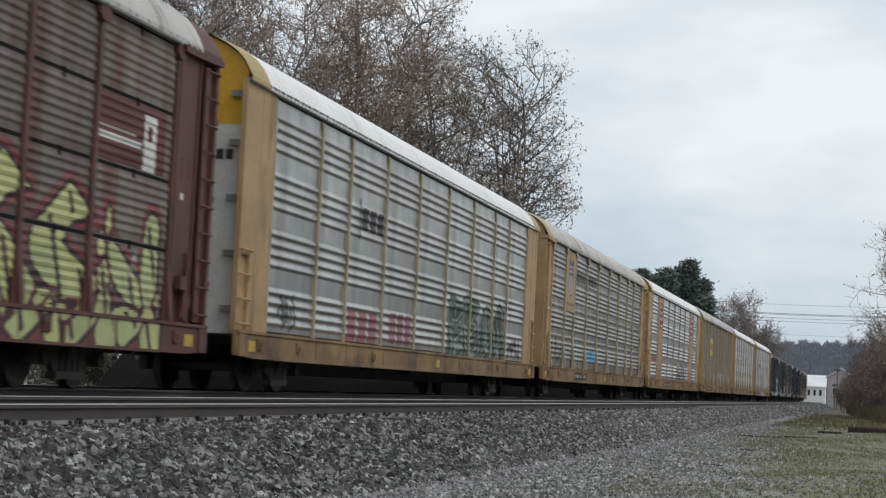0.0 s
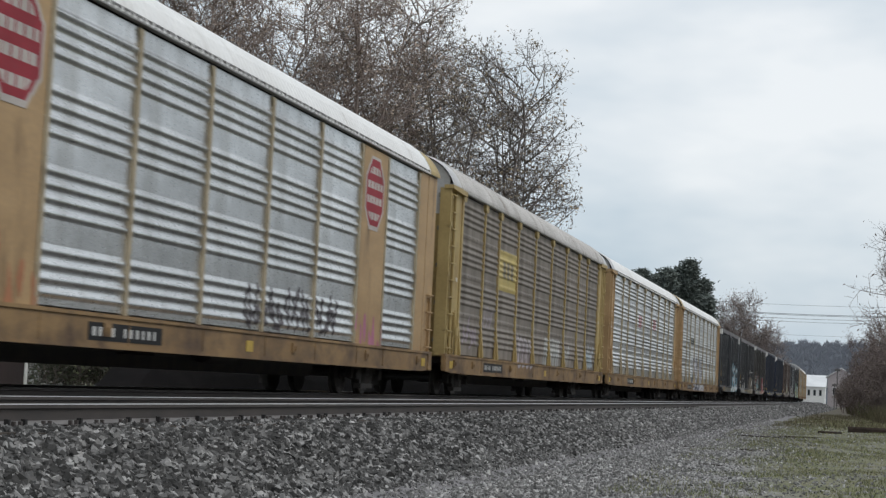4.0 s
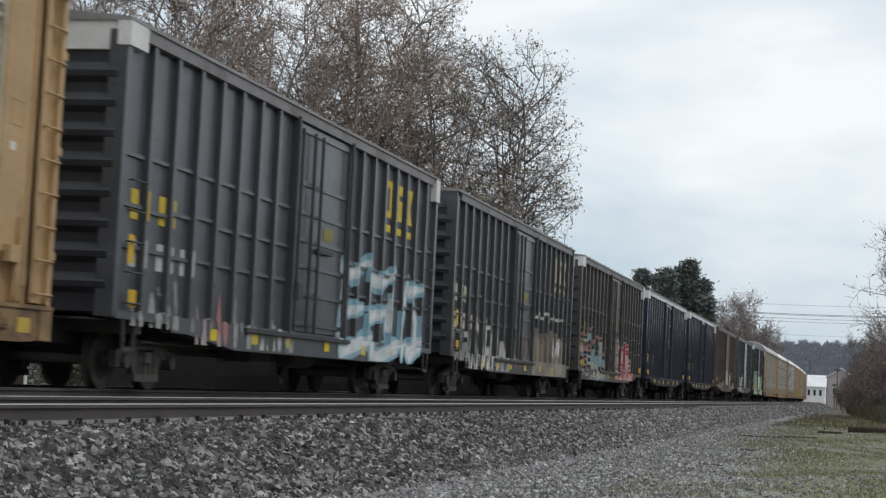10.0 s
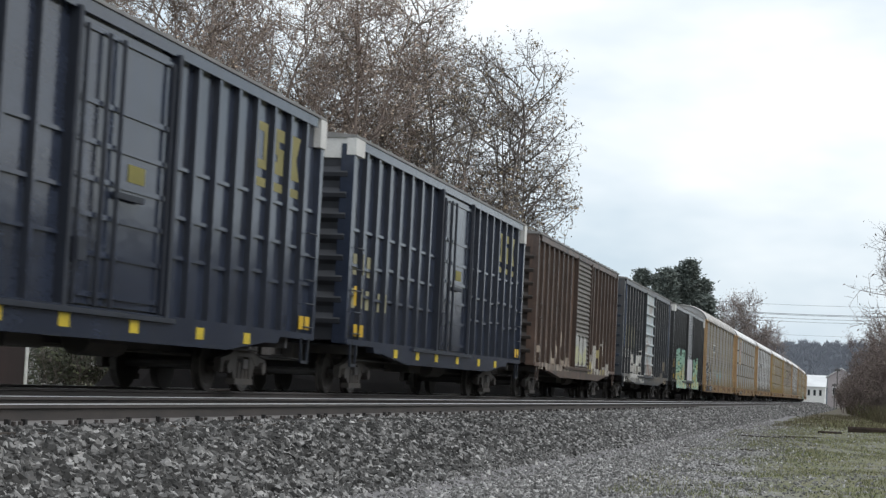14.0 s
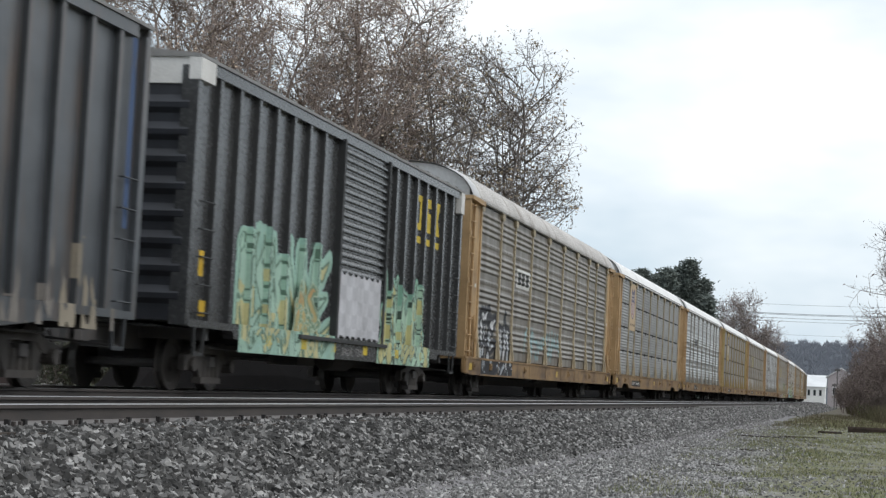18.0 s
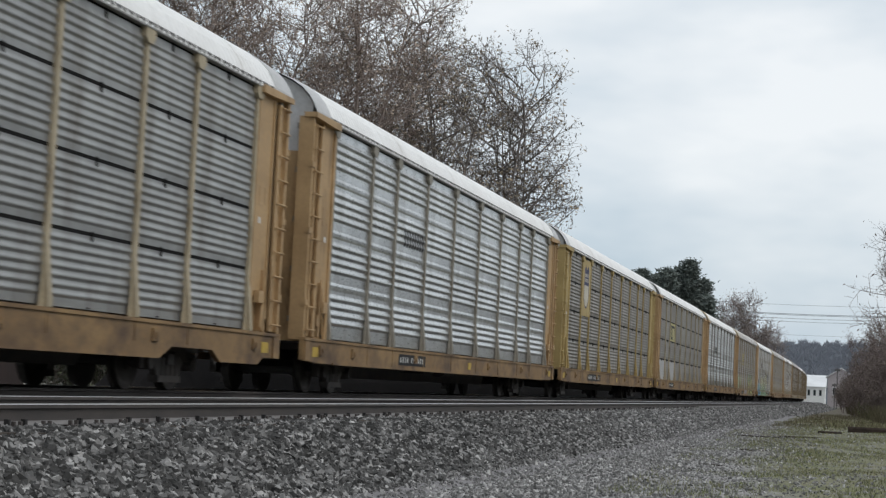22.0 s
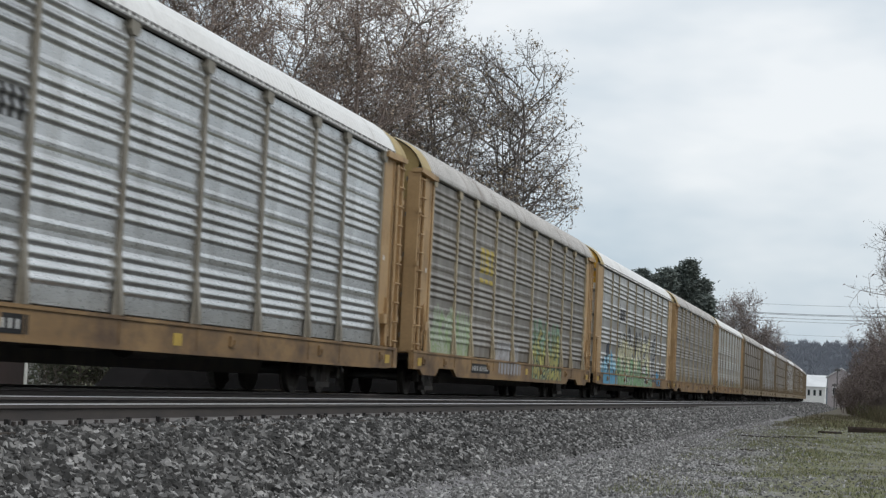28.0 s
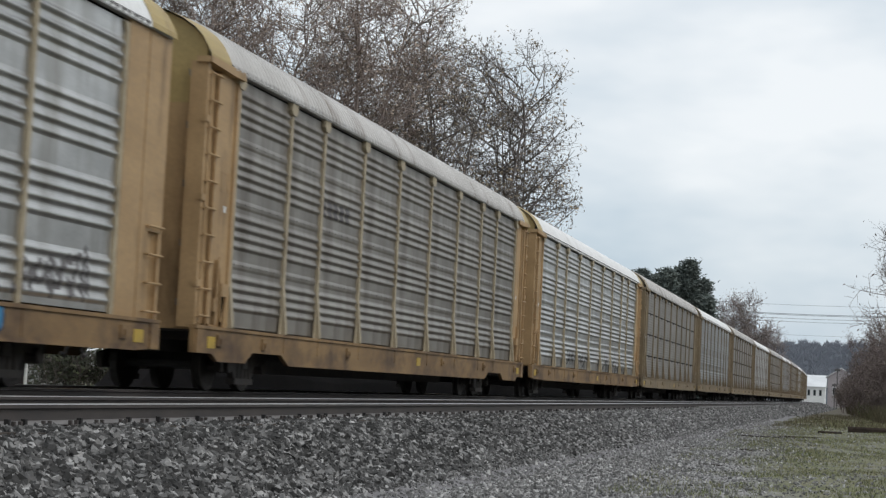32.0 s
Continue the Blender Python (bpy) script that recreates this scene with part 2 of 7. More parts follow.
def build_tracks():
    tie = Shape()
    tie.prism([(-0.11, -0.36), (0.11, -0.36), (0.11, -0.2), (0.095, -0.187), (-0.095, -0.187), (-0.11, -0.2)], -1.29, 1.29)
    tie_me = tie.mesh("tie", TIE)
    plate = Shape()
    plate.box(-0.09, 0.09, -0.17, 0.17, -0.187, -0.171)
    for sx in (-0.06, 0.06):
        plate.box(sx - 0.012, sx + 0.012, -0.10, -0.07, -0.172, -0.135)
        plate.box(sx - 0.012, sx + 0.012, 0.07, 0.10, -0.172, -0.135)
    plate_me = plate.mesh("tie_plate", RAIL_WEB)
    clip = Shape()
    clip.box(-0.02, 0.02, -0.095, -0.055, -0.20, -0.118)
    clip.box(-0.02, 0.02, 0.055, 0.095, -0.20, -0.118)
    clip_me = clip.mesh("rail_anchor", mat("anchor_iron", (0.02, 0.018, 0.018), None, 5, 0.8))
    rng = random.Random(4)
    for name, yc, count, near in (("near_track", NEAR_Y, 300, True), ("far_track", TRAIN_Y, 0, False)):
        track = thing(name, None, None, "railway track with steel rails on wooden ties in grey ballast", "railway track", "railway tracks", "structure")
        for side in (-0.753, 0.753):
            s = Shape()
            sweep(s, RAIL, [0, 2, 2, 0, 0, 0, 1, 1, 1, 0, 0, 0, 2, 2], yc + side)
            part("rail", s, [RAIL_WEB, RAIL_TOP, RAIL_FOOT], track, "steel rail with a polished head and rusty web")
        loose = Shape()
        i = 0
        s0 = 4.0
        while s0 < 300:
            x, y, a = line_at(s0, yc)
            jig = rng.uniform(-0.03, 0.03)
            if near and i < count:
                part("tie", tie_me, TIE, track, at=pose(x, y + jig, rng.uniform(-0.012, 0.006), 0, 0, math.degrees(a) + rng.uniform(-1, 1)))
                if s0 < 75:
                    for side in (-0.753, 0.753):
                        part("tie_plate", plate_me, RAIL_WEB, track, at=pose(x, y + side, 0))
                        if i % 2 == 0 or side > 0:
                            for dx in (-0.15, 0.15):
                                if rng.random() < 0.6:
                                    part("rail_anchor", clip_me, None, track, at=pose(x + dx, y + side, 0))
            else:
                loose.box(x - 0.11, x + 0.11, y - 1.29 + jig, y + 1.29 + jig, -0.36, -0.19)
                if s0 < 75:
                    for side in (-0.753, 0.753):
                        loose.box(x - 0.09, x + 0.09, y + side - 0.17, y + side + 0.17, -0.188, -0.171)
                        loose.box(x - 0.17, x - 0.13, y + side - 0.095, y + side - 0.055, -0.20, -0.118)
                        loose.box(x + 0.13, x + 0.17, y + side - 0.095, y + side - 0.055, -0.20, -0.118)
            s0 += 0.53 + rng.uniform(-0.02, 0.02)
            i += 1
        ob = part("ties", loose, TIE, track, "dark wooden ties")
        tagged(ob, kind="stuff")


build_tracks()


def stones(name, n, where, size, material, label, seed, flat=0.75):
    """Loose angular stones. where(rng, n) gives x, y, z arrays; size: smallest and largest."""
    g = np.random.RandomState(seed)
    x, y, z = where(g, n)
    n = len(x)
    cube = np.array([(-1, -1, -1), (1, -1, -1), (1, 1, -1), (-1, 1, -1), (-1, -1, 1), (1, -1, 1), (1, 1, 1), (-1, 1, 1)], float) * 0.5
    quads = np.array([(0, 3, 2, 1), (4, 5, 6, 7), (0, 1, 5, 4), (1, 2, 6, 5), (2, 3, 7, 6), (3, 0, 4, 7)])
    s = size[0] + (size[1] - size[0]) * g.rand(n) ** 1.7
    k = cube[None] * (1 + 0.95 * (g.rand(n, 8, 3) - 0.5)) * s[:, None, None]
    k *= np.stack([0.8 + 0.6 * g.rand(n), 0.7 + 0.4 * g.rand(n), flat * (0.6 + 0.5 * g.rand(n))], 1)[:, None, :]
    q = g.randn(n, 4)
    q /= np.linalg.norm(q, axis=1)[:, None]
    a, b, c, d = q.T
    R = np.stack([1 - 2 * (c * c + d * d), 2 * (b * c - a * d), 2 * (b * d + a * c), 2 * (b * c + a * d), 1 - 2 * (b * b + d * d), 2 * (c * d - a * b),
                  2 * (b * d - a * c), 2 * (c * d + a * b), 1 - 2 * (b * b + c * c)], 1).reshape(n, 3, 3)
    k = np.einsum("nij,nvj->nvi", R, k) + np.stack([x, y, z], 1)[:, None, :]
    f = (quads[None] + 8 * np.arange(n)[:, None, None]).reshape(-1, 4)
    me = soup(name, k.reshape(-1, 3), f, material)
    ob = new(name, me)
    tagged(ob, label, "gravel", kind="stuff")
    return ob


def bed_height(y):
    return np.interp(y, [4.0, 4.35, 5.75, 6.3, 6.47, 9.1], [GROUND, GROUND, -0.265, -0.225, -0.205, -0.215])


def build_stones():
    def slope(a, b):
        def w(g, n):
            x = a + (b - a) * g.rand(n) ** 1.35
            y = 4.85 + 1.57 * g.rand(n) ** 0.95 - 0.3 * g.rand(n) ** 4
            return x, y, bed_height(y) - 0.012 + 0.04 * g.rand(n)
        return w
    stones("ballast_stones", 75000, slope(9, 42), (0.022, 0.072), STONE, "grey angular ballast stones sloping down from the near track", 1)
    stones("ballast_stones_beyond", 42000, slope(36, 140), (0.03, 0.08), STONE_DUSTY, "grey angular ballast stones further along the track", 2)

    def foot(g, n):
        x = 10 + 100 * g.rand(n) ** 1.4
        y = 4.6 + 1.1 * g.rand(n) ** 1.6
        return x, y, bed_height(y) + 0.014
    stones("ballast_foot", 26000, foot, (0.014, 0.052), STONE_DUSTY, "dusty ballast stones mixed with gravel at the foot of the slope", 8)

    def distant(g, n):
        s = 130 + 170 * g.rand(n)
        off = 4.2 + 2.2 * g.rand(n)
        at = [line_at(a, b) for a, b in zip(s, off)]
        return np.array([p[0] for p in at]), np.array([p[1] for p in at]), bed_height(off) + 0.02
    stones("distant_ballast", 16000, distant, (0.07, 0.17), STONE_DUSTY, "grey ballast far along the track", 9)

    def crib(g, n):
        x = 8 + 72 * g.rand(n) ** 1.3
        y = 6.65 + 2.6 * g.rand(n)
        return x, y, np.full(n, -0.225)
    stones("crib_stones", 6000, crib, (0.04, 0.09), STONE, "ballast stones between the rails", 3)

    def lane(g, n):
        x = 14 + 80 * g.rand(n) ** 1.4
        y = 5.15 - 6.4 * g.rand(n) ** 1.15
        over = y - (1.2 + 0.033 * np.minimum(x, 70))
        keep = (over > -0.3 + 0.9 * g.randn(n)) | (g.rand(n) < 0.10)
        x, y = x[keep], y[keep]
        gz = np.array([ground_z(a, b) for a, b in zip(x, y)])
        return x, y, np.maximum(gz, np.where(y > 4.0, bed_height(y), -9.0)) + 0.006
    pale = mat("pale_gravel", (0.325, 0.318, 0.31), (0.205, 0.201, 0.197), 6, 0.92, grain=0.15, bump=0, island=0.42)
    stones("lane_gravel", 85000, lane, (0.010, 0.046), pale, "pale grey gravel scattered over the lane", 5, 0.55)


build_stones()


# ---------------- plants ----------------
def limb(rng, shape, base, direction, length, radius, level, plan, tips, up, crown=None):
    """Grows one tapered, bent limb and its side limbs into the shape. plan: for each level (side limbs, their length, radius, spread).
    crown: middle and half-widths of the rounded crown that the twigs fill."""
    segs, kept = (7, 4, 3, 2, 1, 1)[level], 1.0
    p, d = Vector(base), Vector(direction).normalized()
    pts = [(p.copy(), d.copy())]
    wob = (0.08, 0.13, 0.16, 0.18, 0.1, 0.1)[level]
    for i in range(segs):
        d = (d + Vector((rng.gauss(0, wob), rng.gauss(0, wob), rng.gauss(0, wob) + (up if level else 0.0)))).normalized()
        q = p + d * (length / segs)
        if crown and sum(((q[a] - crown[0][a]) / crown[1][a]) ** 2 for a in range(3)) > 1.0 + 0.14 * rng.random() and q.z > crown[0][2] - 0.5 * crown[1][2]:
            tips.append((p, d))
            kept = i / segs
            segs = i
            break
        p = q
        pts.append((p.copy(), d.copy()))
    for i in range(segs):
        shape.rod(pts[i][0], pts[i + 1][0], radius * (1 - 0.86 * i / segs), (7, 5, 4, 3, 3, 3)[level], radius * (1 - 0.86 * (i + 1) / segs), cap=False)
    if level >= len(plan) or segs == 0:
        tips.append((p, d))
        return
    count, ln, r, spread = plan[level]
    count = max(1, round(count * kept))
    for i in range(count):
        t = (0.22 if level == 0 else 0.15) + (0.98 - (0.22 if level == 0 else 0.15)) * (i + rng.random()) / count
        k = min(segs - 1, int(t * segs))
        at = pts[k][0].lerp(pts[k + 1][0], t * segs - k)
        dd = pts[k][1]
        side = Vector((rng.gauss(0, 1), rng.gauss(0, 1), rng.gauss(0.1, 0.5)))
        side = (side - dd * side.dot(dd)).normalized()
        nd = dd * (1 - spread) + side * spread
        limb(rng, shape, at, nd, ln * rng.uniform(0.6, 1.15) * (1.15 - 0.6 * t), r * (1.1 - 0.5 * t), level + 1, plan, tips, up, crown)


def leaf_cloud(rng, tips, per_tip, size, scatter):
    v, f = [], []
    for p, d in tips:
        for _ in range(int(per_tip) + (rng.random() < per_tip % 1)):
            c = p + Vector((rng.gauss(0, scatter), rng.gauss(0, scatter), rng.gauss(0, scatter)))
            a = Vector((rng.gauss(0, 1), rng.gauss(0, 1), rng.gauss(0, 1))).normalized()
            b = a.orthogonal().normalized()
            s = size * rng.uniform(0.6, 1.3)
            k = len(v)
            v += [tuple(c - a * s), tuple(c + b * s * 0.5), tuple(c + a * s), tuple(c - b * s * 0.5)]
            f.append((k, k + 1, k + 2, k + 3))
    return v, f


BARK = mat("grey_brown_bark", (0.20, 0.176, 0.163), (0.14, 0.123, 0.114), 3, 0.9)
TWIG_RED = mat("reddish_twigs", (0.30, 0.245, 0.218), (0.235, 0.19, 0.17), 3, 0.9)
LEAF_DRY = mat("dry_brown_leaf", (0.30, 0.235, 0.18), (0.25, 0.20, 0.16), 2, 0.8, grain=0.05, bump=0, island=0.4)
LEAF_OLIVE = mat("late_olive_leaf", (0.195, 0.163, 0.108), (0.21, 0.16, 0.112), 2, 0.8, grain=0.05, bump=0, island=0.4)


TWIG_FAR = mat("greyish_red_twigs", (0.235, 0.20, 0.188), (0.19, 0.16, 0.152), 3, 0.9)
LEAF_FAR = mat("faded_red_brown_leaf", (0.215, 0.172, 0.152), (0.185, 0.152, 0.135), 2, 0.85, bump=0, island=0.25)


def bare_tree(name, x, y, z, height, seed, label, leaf=LEAF_DRY, bark=BARK, per_tip=2, leaf_size=0.06, stems=3, plan=(), fan=0.22,
              up=0.06, radius=0.2, scatter=0.12, group="bare trees", crown=None):
    rng = random.Random(seed)
    s, tips = Shape(), []
    for i in range(stems):
        a = 2 * math.pi * (i + 0.4 * rng.random()) / stems
        f = fan * rng.uniform(0.6, 1.3)
        limb(rng, s, (0.25 * math.cos(a), 0.25 * math.sin(a), -0.1), (f * math.cos(a), f * math.sin(a), 1), height * rng.uniform(0.85, 1.0), radius, 0, plan, tips, up, crown)
    tree = thing(name, None, None, label, "tree", group, at=pose(x, y, z))
    part("trunk", s.mesh("trunk", bark, False, False), bark, tree)
    v, f = leaf_cloud(rng, tips, per_tip, leaf_size, scatter)
    if f:
        part("crown", soup("crown", v, f, leaf), leaf, tree)
    return tree


def conifer(x, y, z, height, width, seed):
    rng = random.Random(seed)
    tree = thing("conifer", None, None, "dark green conifer with dense boughs beyond the train", "conifer", "conifers", at=pose(x, y, z))
    s = Shape()
    s.rod((0, 0, 0), (0, 0, height), 0.22, 6, 0.02)
    part("trunk", s, BARK, tree)
    v, f = [], []
    for i in range(150):
        t = rng.random() ** 0.8
        h = height * (0.06 + 0.92 * t)
        reach = 1.35 * width * (1 - t) ** 0.9 * rng.uniform(0.45, 1.3) + 0.12
        a = rng.uniform(0, 6.283)
        for q in range(110):
            u = rng.uniform(0.1, 1.0)
            r = reach * u
            wide = 0.45 * (1.15 - u)
            c = Vector((math.cos(a) * r + rng.gauss(0, wide), math.sin(a) * r + rng.gauss(0, wide), h + 0.25 * r * (u - 0.5) + rng.gauss(0, 0.16)))
            d = Vector((math.cos(a) + rng.gauss(0, 0.5), math.sin(a) + rng.gauss(0, 0.5), rng.gauss(0.3, 0.35))).normalized()
            b = d.cross(Vector((rng.gauss(0, 1), rng.gauss(0, 1), 1))).normalized()
            ln, wd = rng.uniform(0.25, 0.5), rng.uniform(0.06, 0.13)
            k = len(v)
            v += [tuple(c - b * wd), tuple(c + d * ln), tuple(c + b * wd)]
            f.append((k, k + 1, k + 2))
    # Needle green is lightened and greyed, with haze put into the colour.
    needles = mat("haze_toned_needles", (0.14, 0.166, 0.152), (0.155, 0.178, 0.16), 1.5, 0.85, grain=0.1, bump=0, island=0.15)
    part("crown", soup("crown", v, f, needles), needles, tree)


def build_plants():
    tall = "tall bare tree with fine twigs and dry leaves"
    big = ((12, 6.0, 0.075, 0.62), (8, 2.9, 0.04, 0.62), (6, 1.35, 0.026, 0.6), (3, 0.65, 0.018, 0.55))
    fork = ((13, 6.4, 0.075, 0.60), (7, 2.9, 0.034, 0.60), (5, 1.3, 0.018, 0.58), (3, 0.55, 0.011, 0.5))
    bare_tree("bare_tree", 88, 20.8, -0.7, 22.0, 11, tall, LEAF_OLIVE, BARK, 0.85, 0.10, 9, fork, 0.34, 0.03, radius=0.15, scatter=0.12,
              crown=((0.0, 1.6, 12.2), (7.0, 8.9, 9.6)))
    bare_tree("bare_tree", 91, 17.6, -0.7, 17.5, 19, tall, LEAF_OLIVE, BARK, 0.85, 0.10, 6, fork, 0.26, 0.04, radius=0.10, scatter=0.12,
              crown=((0.0, 1.7, 11.2), (5.0, 5.4, 7.4)))
    bare_tree("bare_tree", 92, 23.0, -0.7, 20.5, 23, tall, LEAF_OLIVE, BARK, 0.85, 0.10, 6, fork, 0.20, 0.03, radius=0.13, scatter=0.12,
              crown=((0.0, 0.4, 12.6), (6.0, 5.6, 9.4)))
    bare_tree("bare_tree", 82, 25.2, -0.7, 20.0, 13, tall, LEAF_DRY, TWIG_RED, 2, 0.08, 4, big, 0.2, 0.16, radius=0.2)
    bare_tree("bare_tree", 78, 28.6, -0.7, 19.5, 14, tall, LEAF_DRY, TWIG_RED, 2, 0.08, 4, big, 0.2, 0.16, radius=0.2)
    bare_tree("bare_tree", 84, 30.6, -0.7, 20.0, 16, tall, LEAF_DRY, TWIG_RED, 2, 0.08, 3, big, 0.2, 0.16, radius=0.2)
    bare_tree("bare_tree", 80, 32.5, -0.7, 19.0, 15, tall, LEAF_DRY, TWIG_RED, 2, 0.08, 3, big, 0.16, 0.16, radius=0.2)
    for i, (px, py, hh, ww) in enumerate(((186, 17.4, 14.5, 2.6), (188, 18.6, 13.9, 2.5), (184, 19.4, 13.4, 2.3), (190, 20.9, 13.2, 1.8), (186, 22.2, 13.4, 0.9), (187, 16.2, 12.6, 1.9), (185, 15.6, 10.8, 1.5), (190, 17.9, 13.0, 2.6))):
        conifer(px, py, -0.7, hh, ww, 20 + i)
    far = "leafless reddish shrubby tree far behind the train"
    small = ((9, 3.6, 0.05, 0.6), (7, 1.7, 0.04, 0.6), (5, 0.9, 0.03, 0.6))
    for i, (px, py, hh) in enumerate(((238, 17.6, 14.2), (240, 16.6, 14.6), (242, 18.8, 11.5), (236, 15.6, 12.0), (244, 17.4, 10.5), (240, 14.6, 11.0), (238, 13.6, 9.5), (242, 12.6, 9.0), (240, 16.0, 9.0), (243, 19.8, 10.0))):
        bare_tree("bare_tree", px, py, -0.7, hh, 30 + i, far, LEAF_FAR, TWIG_FAR, 1, 0.11, 4, small, 0.16, 0.14, radius=0.09, scatter=0.35)
    edge = "leafless brown thicket at the edge of the grass"
    thin = ((8, 4.0, 0.045, 0.62), (5, 1.9, 0.03, 0.6), (4, 0.9, 0.02, 0.6))
    for px, py, hh, sd in ((118, -2.3, 12.0, 50), (126, -3.6, 14.0, 51)):
        bare_tree("bare_tree", px, py, GROUND, hh, sd, "tall sparse leafless tree at the edge of the grass", LEAF_FAR, TWIG_FAR, 0.35, 0.10, 3, thin, 0.2, 0.06, radius=0.085, scatter=0.12)
    brush = mat("dark_brush_twigs", (0.19, 0.152, 0.145), (0.145, 0.117, 0.112), 2, 0.9)
    litter = mat("dark_brush_leaf", (0.125, 0.092, 0.08), (0.105, 0.088, 0.062), 2, 0.85, bump=0, island=0.15)
    low = ((12, 1.35, 0.022, 0.4), (7, 0.8, 0.016, 0.45), (4, 0.5, 0.013, 0.5))
    for i, (px, base, step) in enumerate(((132, -0.6, -0.8), (146, 0.0, -0.8), (160, 0.6, -0.85), (176, 1.1, -0.9), (194, 2.0, -1.0), (214, 2.3, -1.05), (240, 2.7, -1.2), (272, 3.2, -1.3))):
        for k in range(5):
            py = base + step * k
            slope_h = (2.2, 4.2, 6.0, 7.4, 8.6)[k] * (0.75 + 0.25 * px / 150) * (0.65 + 0.65 * ((i * 7 + k * 3) % 5) / 4)
            bare_tree("sapling", px + 3.0 * ((i + k) % 3), py, GROUND, slope_h, 60 + 5 * i + k, edge, litter, brush, 0.6, 0.07, 3, low, 0.10, 0.12, radius=0.03, scatter=0.3, group="thicket")
    green = mat("evergreen_leaf", (0.045, 0.05, 0.022), (0.03, 0.034, 0.016), 2, 0.8, bump=0, island=0.5)
    for i, (px, py, hh) in enumerate(((66, 30.6, 2.0), (67, 30.2, 2.4), (62, 28.0, 2.0), (62.5, 27.5, 2.2), (63, 27.1, 1.8))):
        bare_tree("shrub", px, py, GROUND, hh, 90 + i, "green leafy bush in the yard behind the train", green, BARK, 3, 0.10, 6, ((8, 0.8, 0.02, 0.65), (6, 0.5, 0.015, 0.65)), 0.4, 0.04, radius=0.03, scatter=0.15, group="yard bushes")
    fresh = mat("fresh_green_leaf", (0.14, 0.20, 0.045), (0.10, 0.15, 0.035), 2, 0.8, bump=0, island=0.4)
    for i, (px, py, hh) in enumerate(((150, -0.9, 1.3), (152, -1.8, 1.1), (146, -1.5, 0.8))):
        bare_tree("shrub", px, py, GROUND, hh, 97 + i, "bright green low bush at the edge of the grass", fresh, BARK, 4, 0.12, 7, ((8, 0.7, 0.02, 0.65), (6, 0.45, 0.015, 0.65)), 0.6, 0.04, radius=0.03, scatter=0.15, group="edge bushes")
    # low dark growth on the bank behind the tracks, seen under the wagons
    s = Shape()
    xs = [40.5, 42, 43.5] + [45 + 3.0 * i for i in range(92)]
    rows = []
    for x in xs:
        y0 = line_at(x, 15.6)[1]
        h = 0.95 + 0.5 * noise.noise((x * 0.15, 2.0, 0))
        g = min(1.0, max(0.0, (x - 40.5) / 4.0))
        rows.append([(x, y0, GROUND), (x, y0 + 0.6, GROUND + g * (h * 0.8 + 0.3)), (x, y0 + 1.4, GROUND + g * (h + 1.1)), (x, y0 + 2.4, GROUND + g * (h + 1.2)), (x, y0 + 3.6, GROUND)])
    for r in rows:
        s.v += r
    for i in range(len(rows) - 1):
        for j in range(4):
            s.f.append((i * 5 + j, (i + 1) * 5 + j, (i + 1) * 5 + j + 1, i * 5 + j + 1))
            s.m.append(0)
    # Bank colour cut to near black to stand for the shade behind the train.
    thing("earth_bank", s, mat("shaded_leaf_litter", (0.013, 0.011, 0.011), (0.009, 0.008, 0.008), 2, 0.95, bump=0.6), "brown leaf-covered bank behind the tracks, darkened to stand for shade", "bank", kind="structure")
    rng = random.Random(77)
    v, f = [], []
    for _ in range(6000):
        x = 46 + 150 * rng.random() ** 1.3
        y = line_at(x, 16.6 + 1.6 * rng.random())[1]
        c = Vector((x, y, GROUND + 0.8 + 0.5 * rng.random()))
        d = Vector((rng.gauss(0, 0.4), rng.gauss(0, 0.4), 1)).normalized()
        b = d.orthogonal().normalized() * rng.uniform(0.01, 0.03)
        k = len(v)
        v += [tuple(c - b), tuple(c + d * rng.uniform(0.3, 1.3)), tuple(c + b)]
        f.append((k, k + 1, k + 2))
    ob = new("undergrowth", soup("undergrowth", v, f, mat("dead_stems", (0.045, 0.037, 0.033), (0.028, 0.024, 0.021), 2, 0.9, bump=0, island=0.4)))
    tagged(ob, "dead brown stems on the bank", "undergrowth", kind="stuff")
    # short worn grass
    v, f = [], []
    while len(f) < 120000:
        x = 17 + 110 * rng.random() ** 1.3
        edge_y = 1.2 + 0.033 * min(x, 70)
        y = edge_y + 1.0 - 9.0 * rng.random() ** 1.3
        if noise.noise((x * 0.35, y * 0.6, 0)) < -0.22 + 0.4 * rng.random() or (y > edge_y and rng.random() < 0.6):
            continue
        for q in range(3):
            c = Vector((x + rng.gauss(0, 0.05), y + rng.gauss(0, 0.05), ground_z(x, y) - 0.02))
            d = Vector((rng.gauss(0, 0.5), rng.gauss(0, 0.5), 1)).normalized()
            b = Vector((rng.gauss(0, 1), rng.gauss(0, 1), 0)).normalized() * 0.008
            k = len(v)
            v += [tuple(c - b), tuple(c + d * rng.uniform(0.03, 0.10)), tuple(c + b)]
            f.append((k, k + 1, k + 2))
    blades = mat("worn_grass_blades", (0.15, 0.17, 0.062), (0.205, 0.195, 0.105), 0.5, 0.85, bump=0, island=0.4)
    ob = new("grass", soup("grass", v, f, blades))
    tagged(ob, "short worn green and straw-coloured grass", "grass", kind="stuff")
    # tall dry weeds at the foot of the thicket
    v, f = [], []
    for _ in range(9000):
        x = rng.uniform(112, 200)
        y = -0.9 + 0.03 * (x - 112) - 5.0 * rng.random() ** 1.4
        c = Vector((x, y, GROUND - 0.05))
        d = Vector((rng.gauss(0, 0.35), rng.gauss(0, 0.35), 1)).normalized()
        b = d.orthogonal().normalized() * rng.uniform(0.015, 0.04)
        k = len(v)
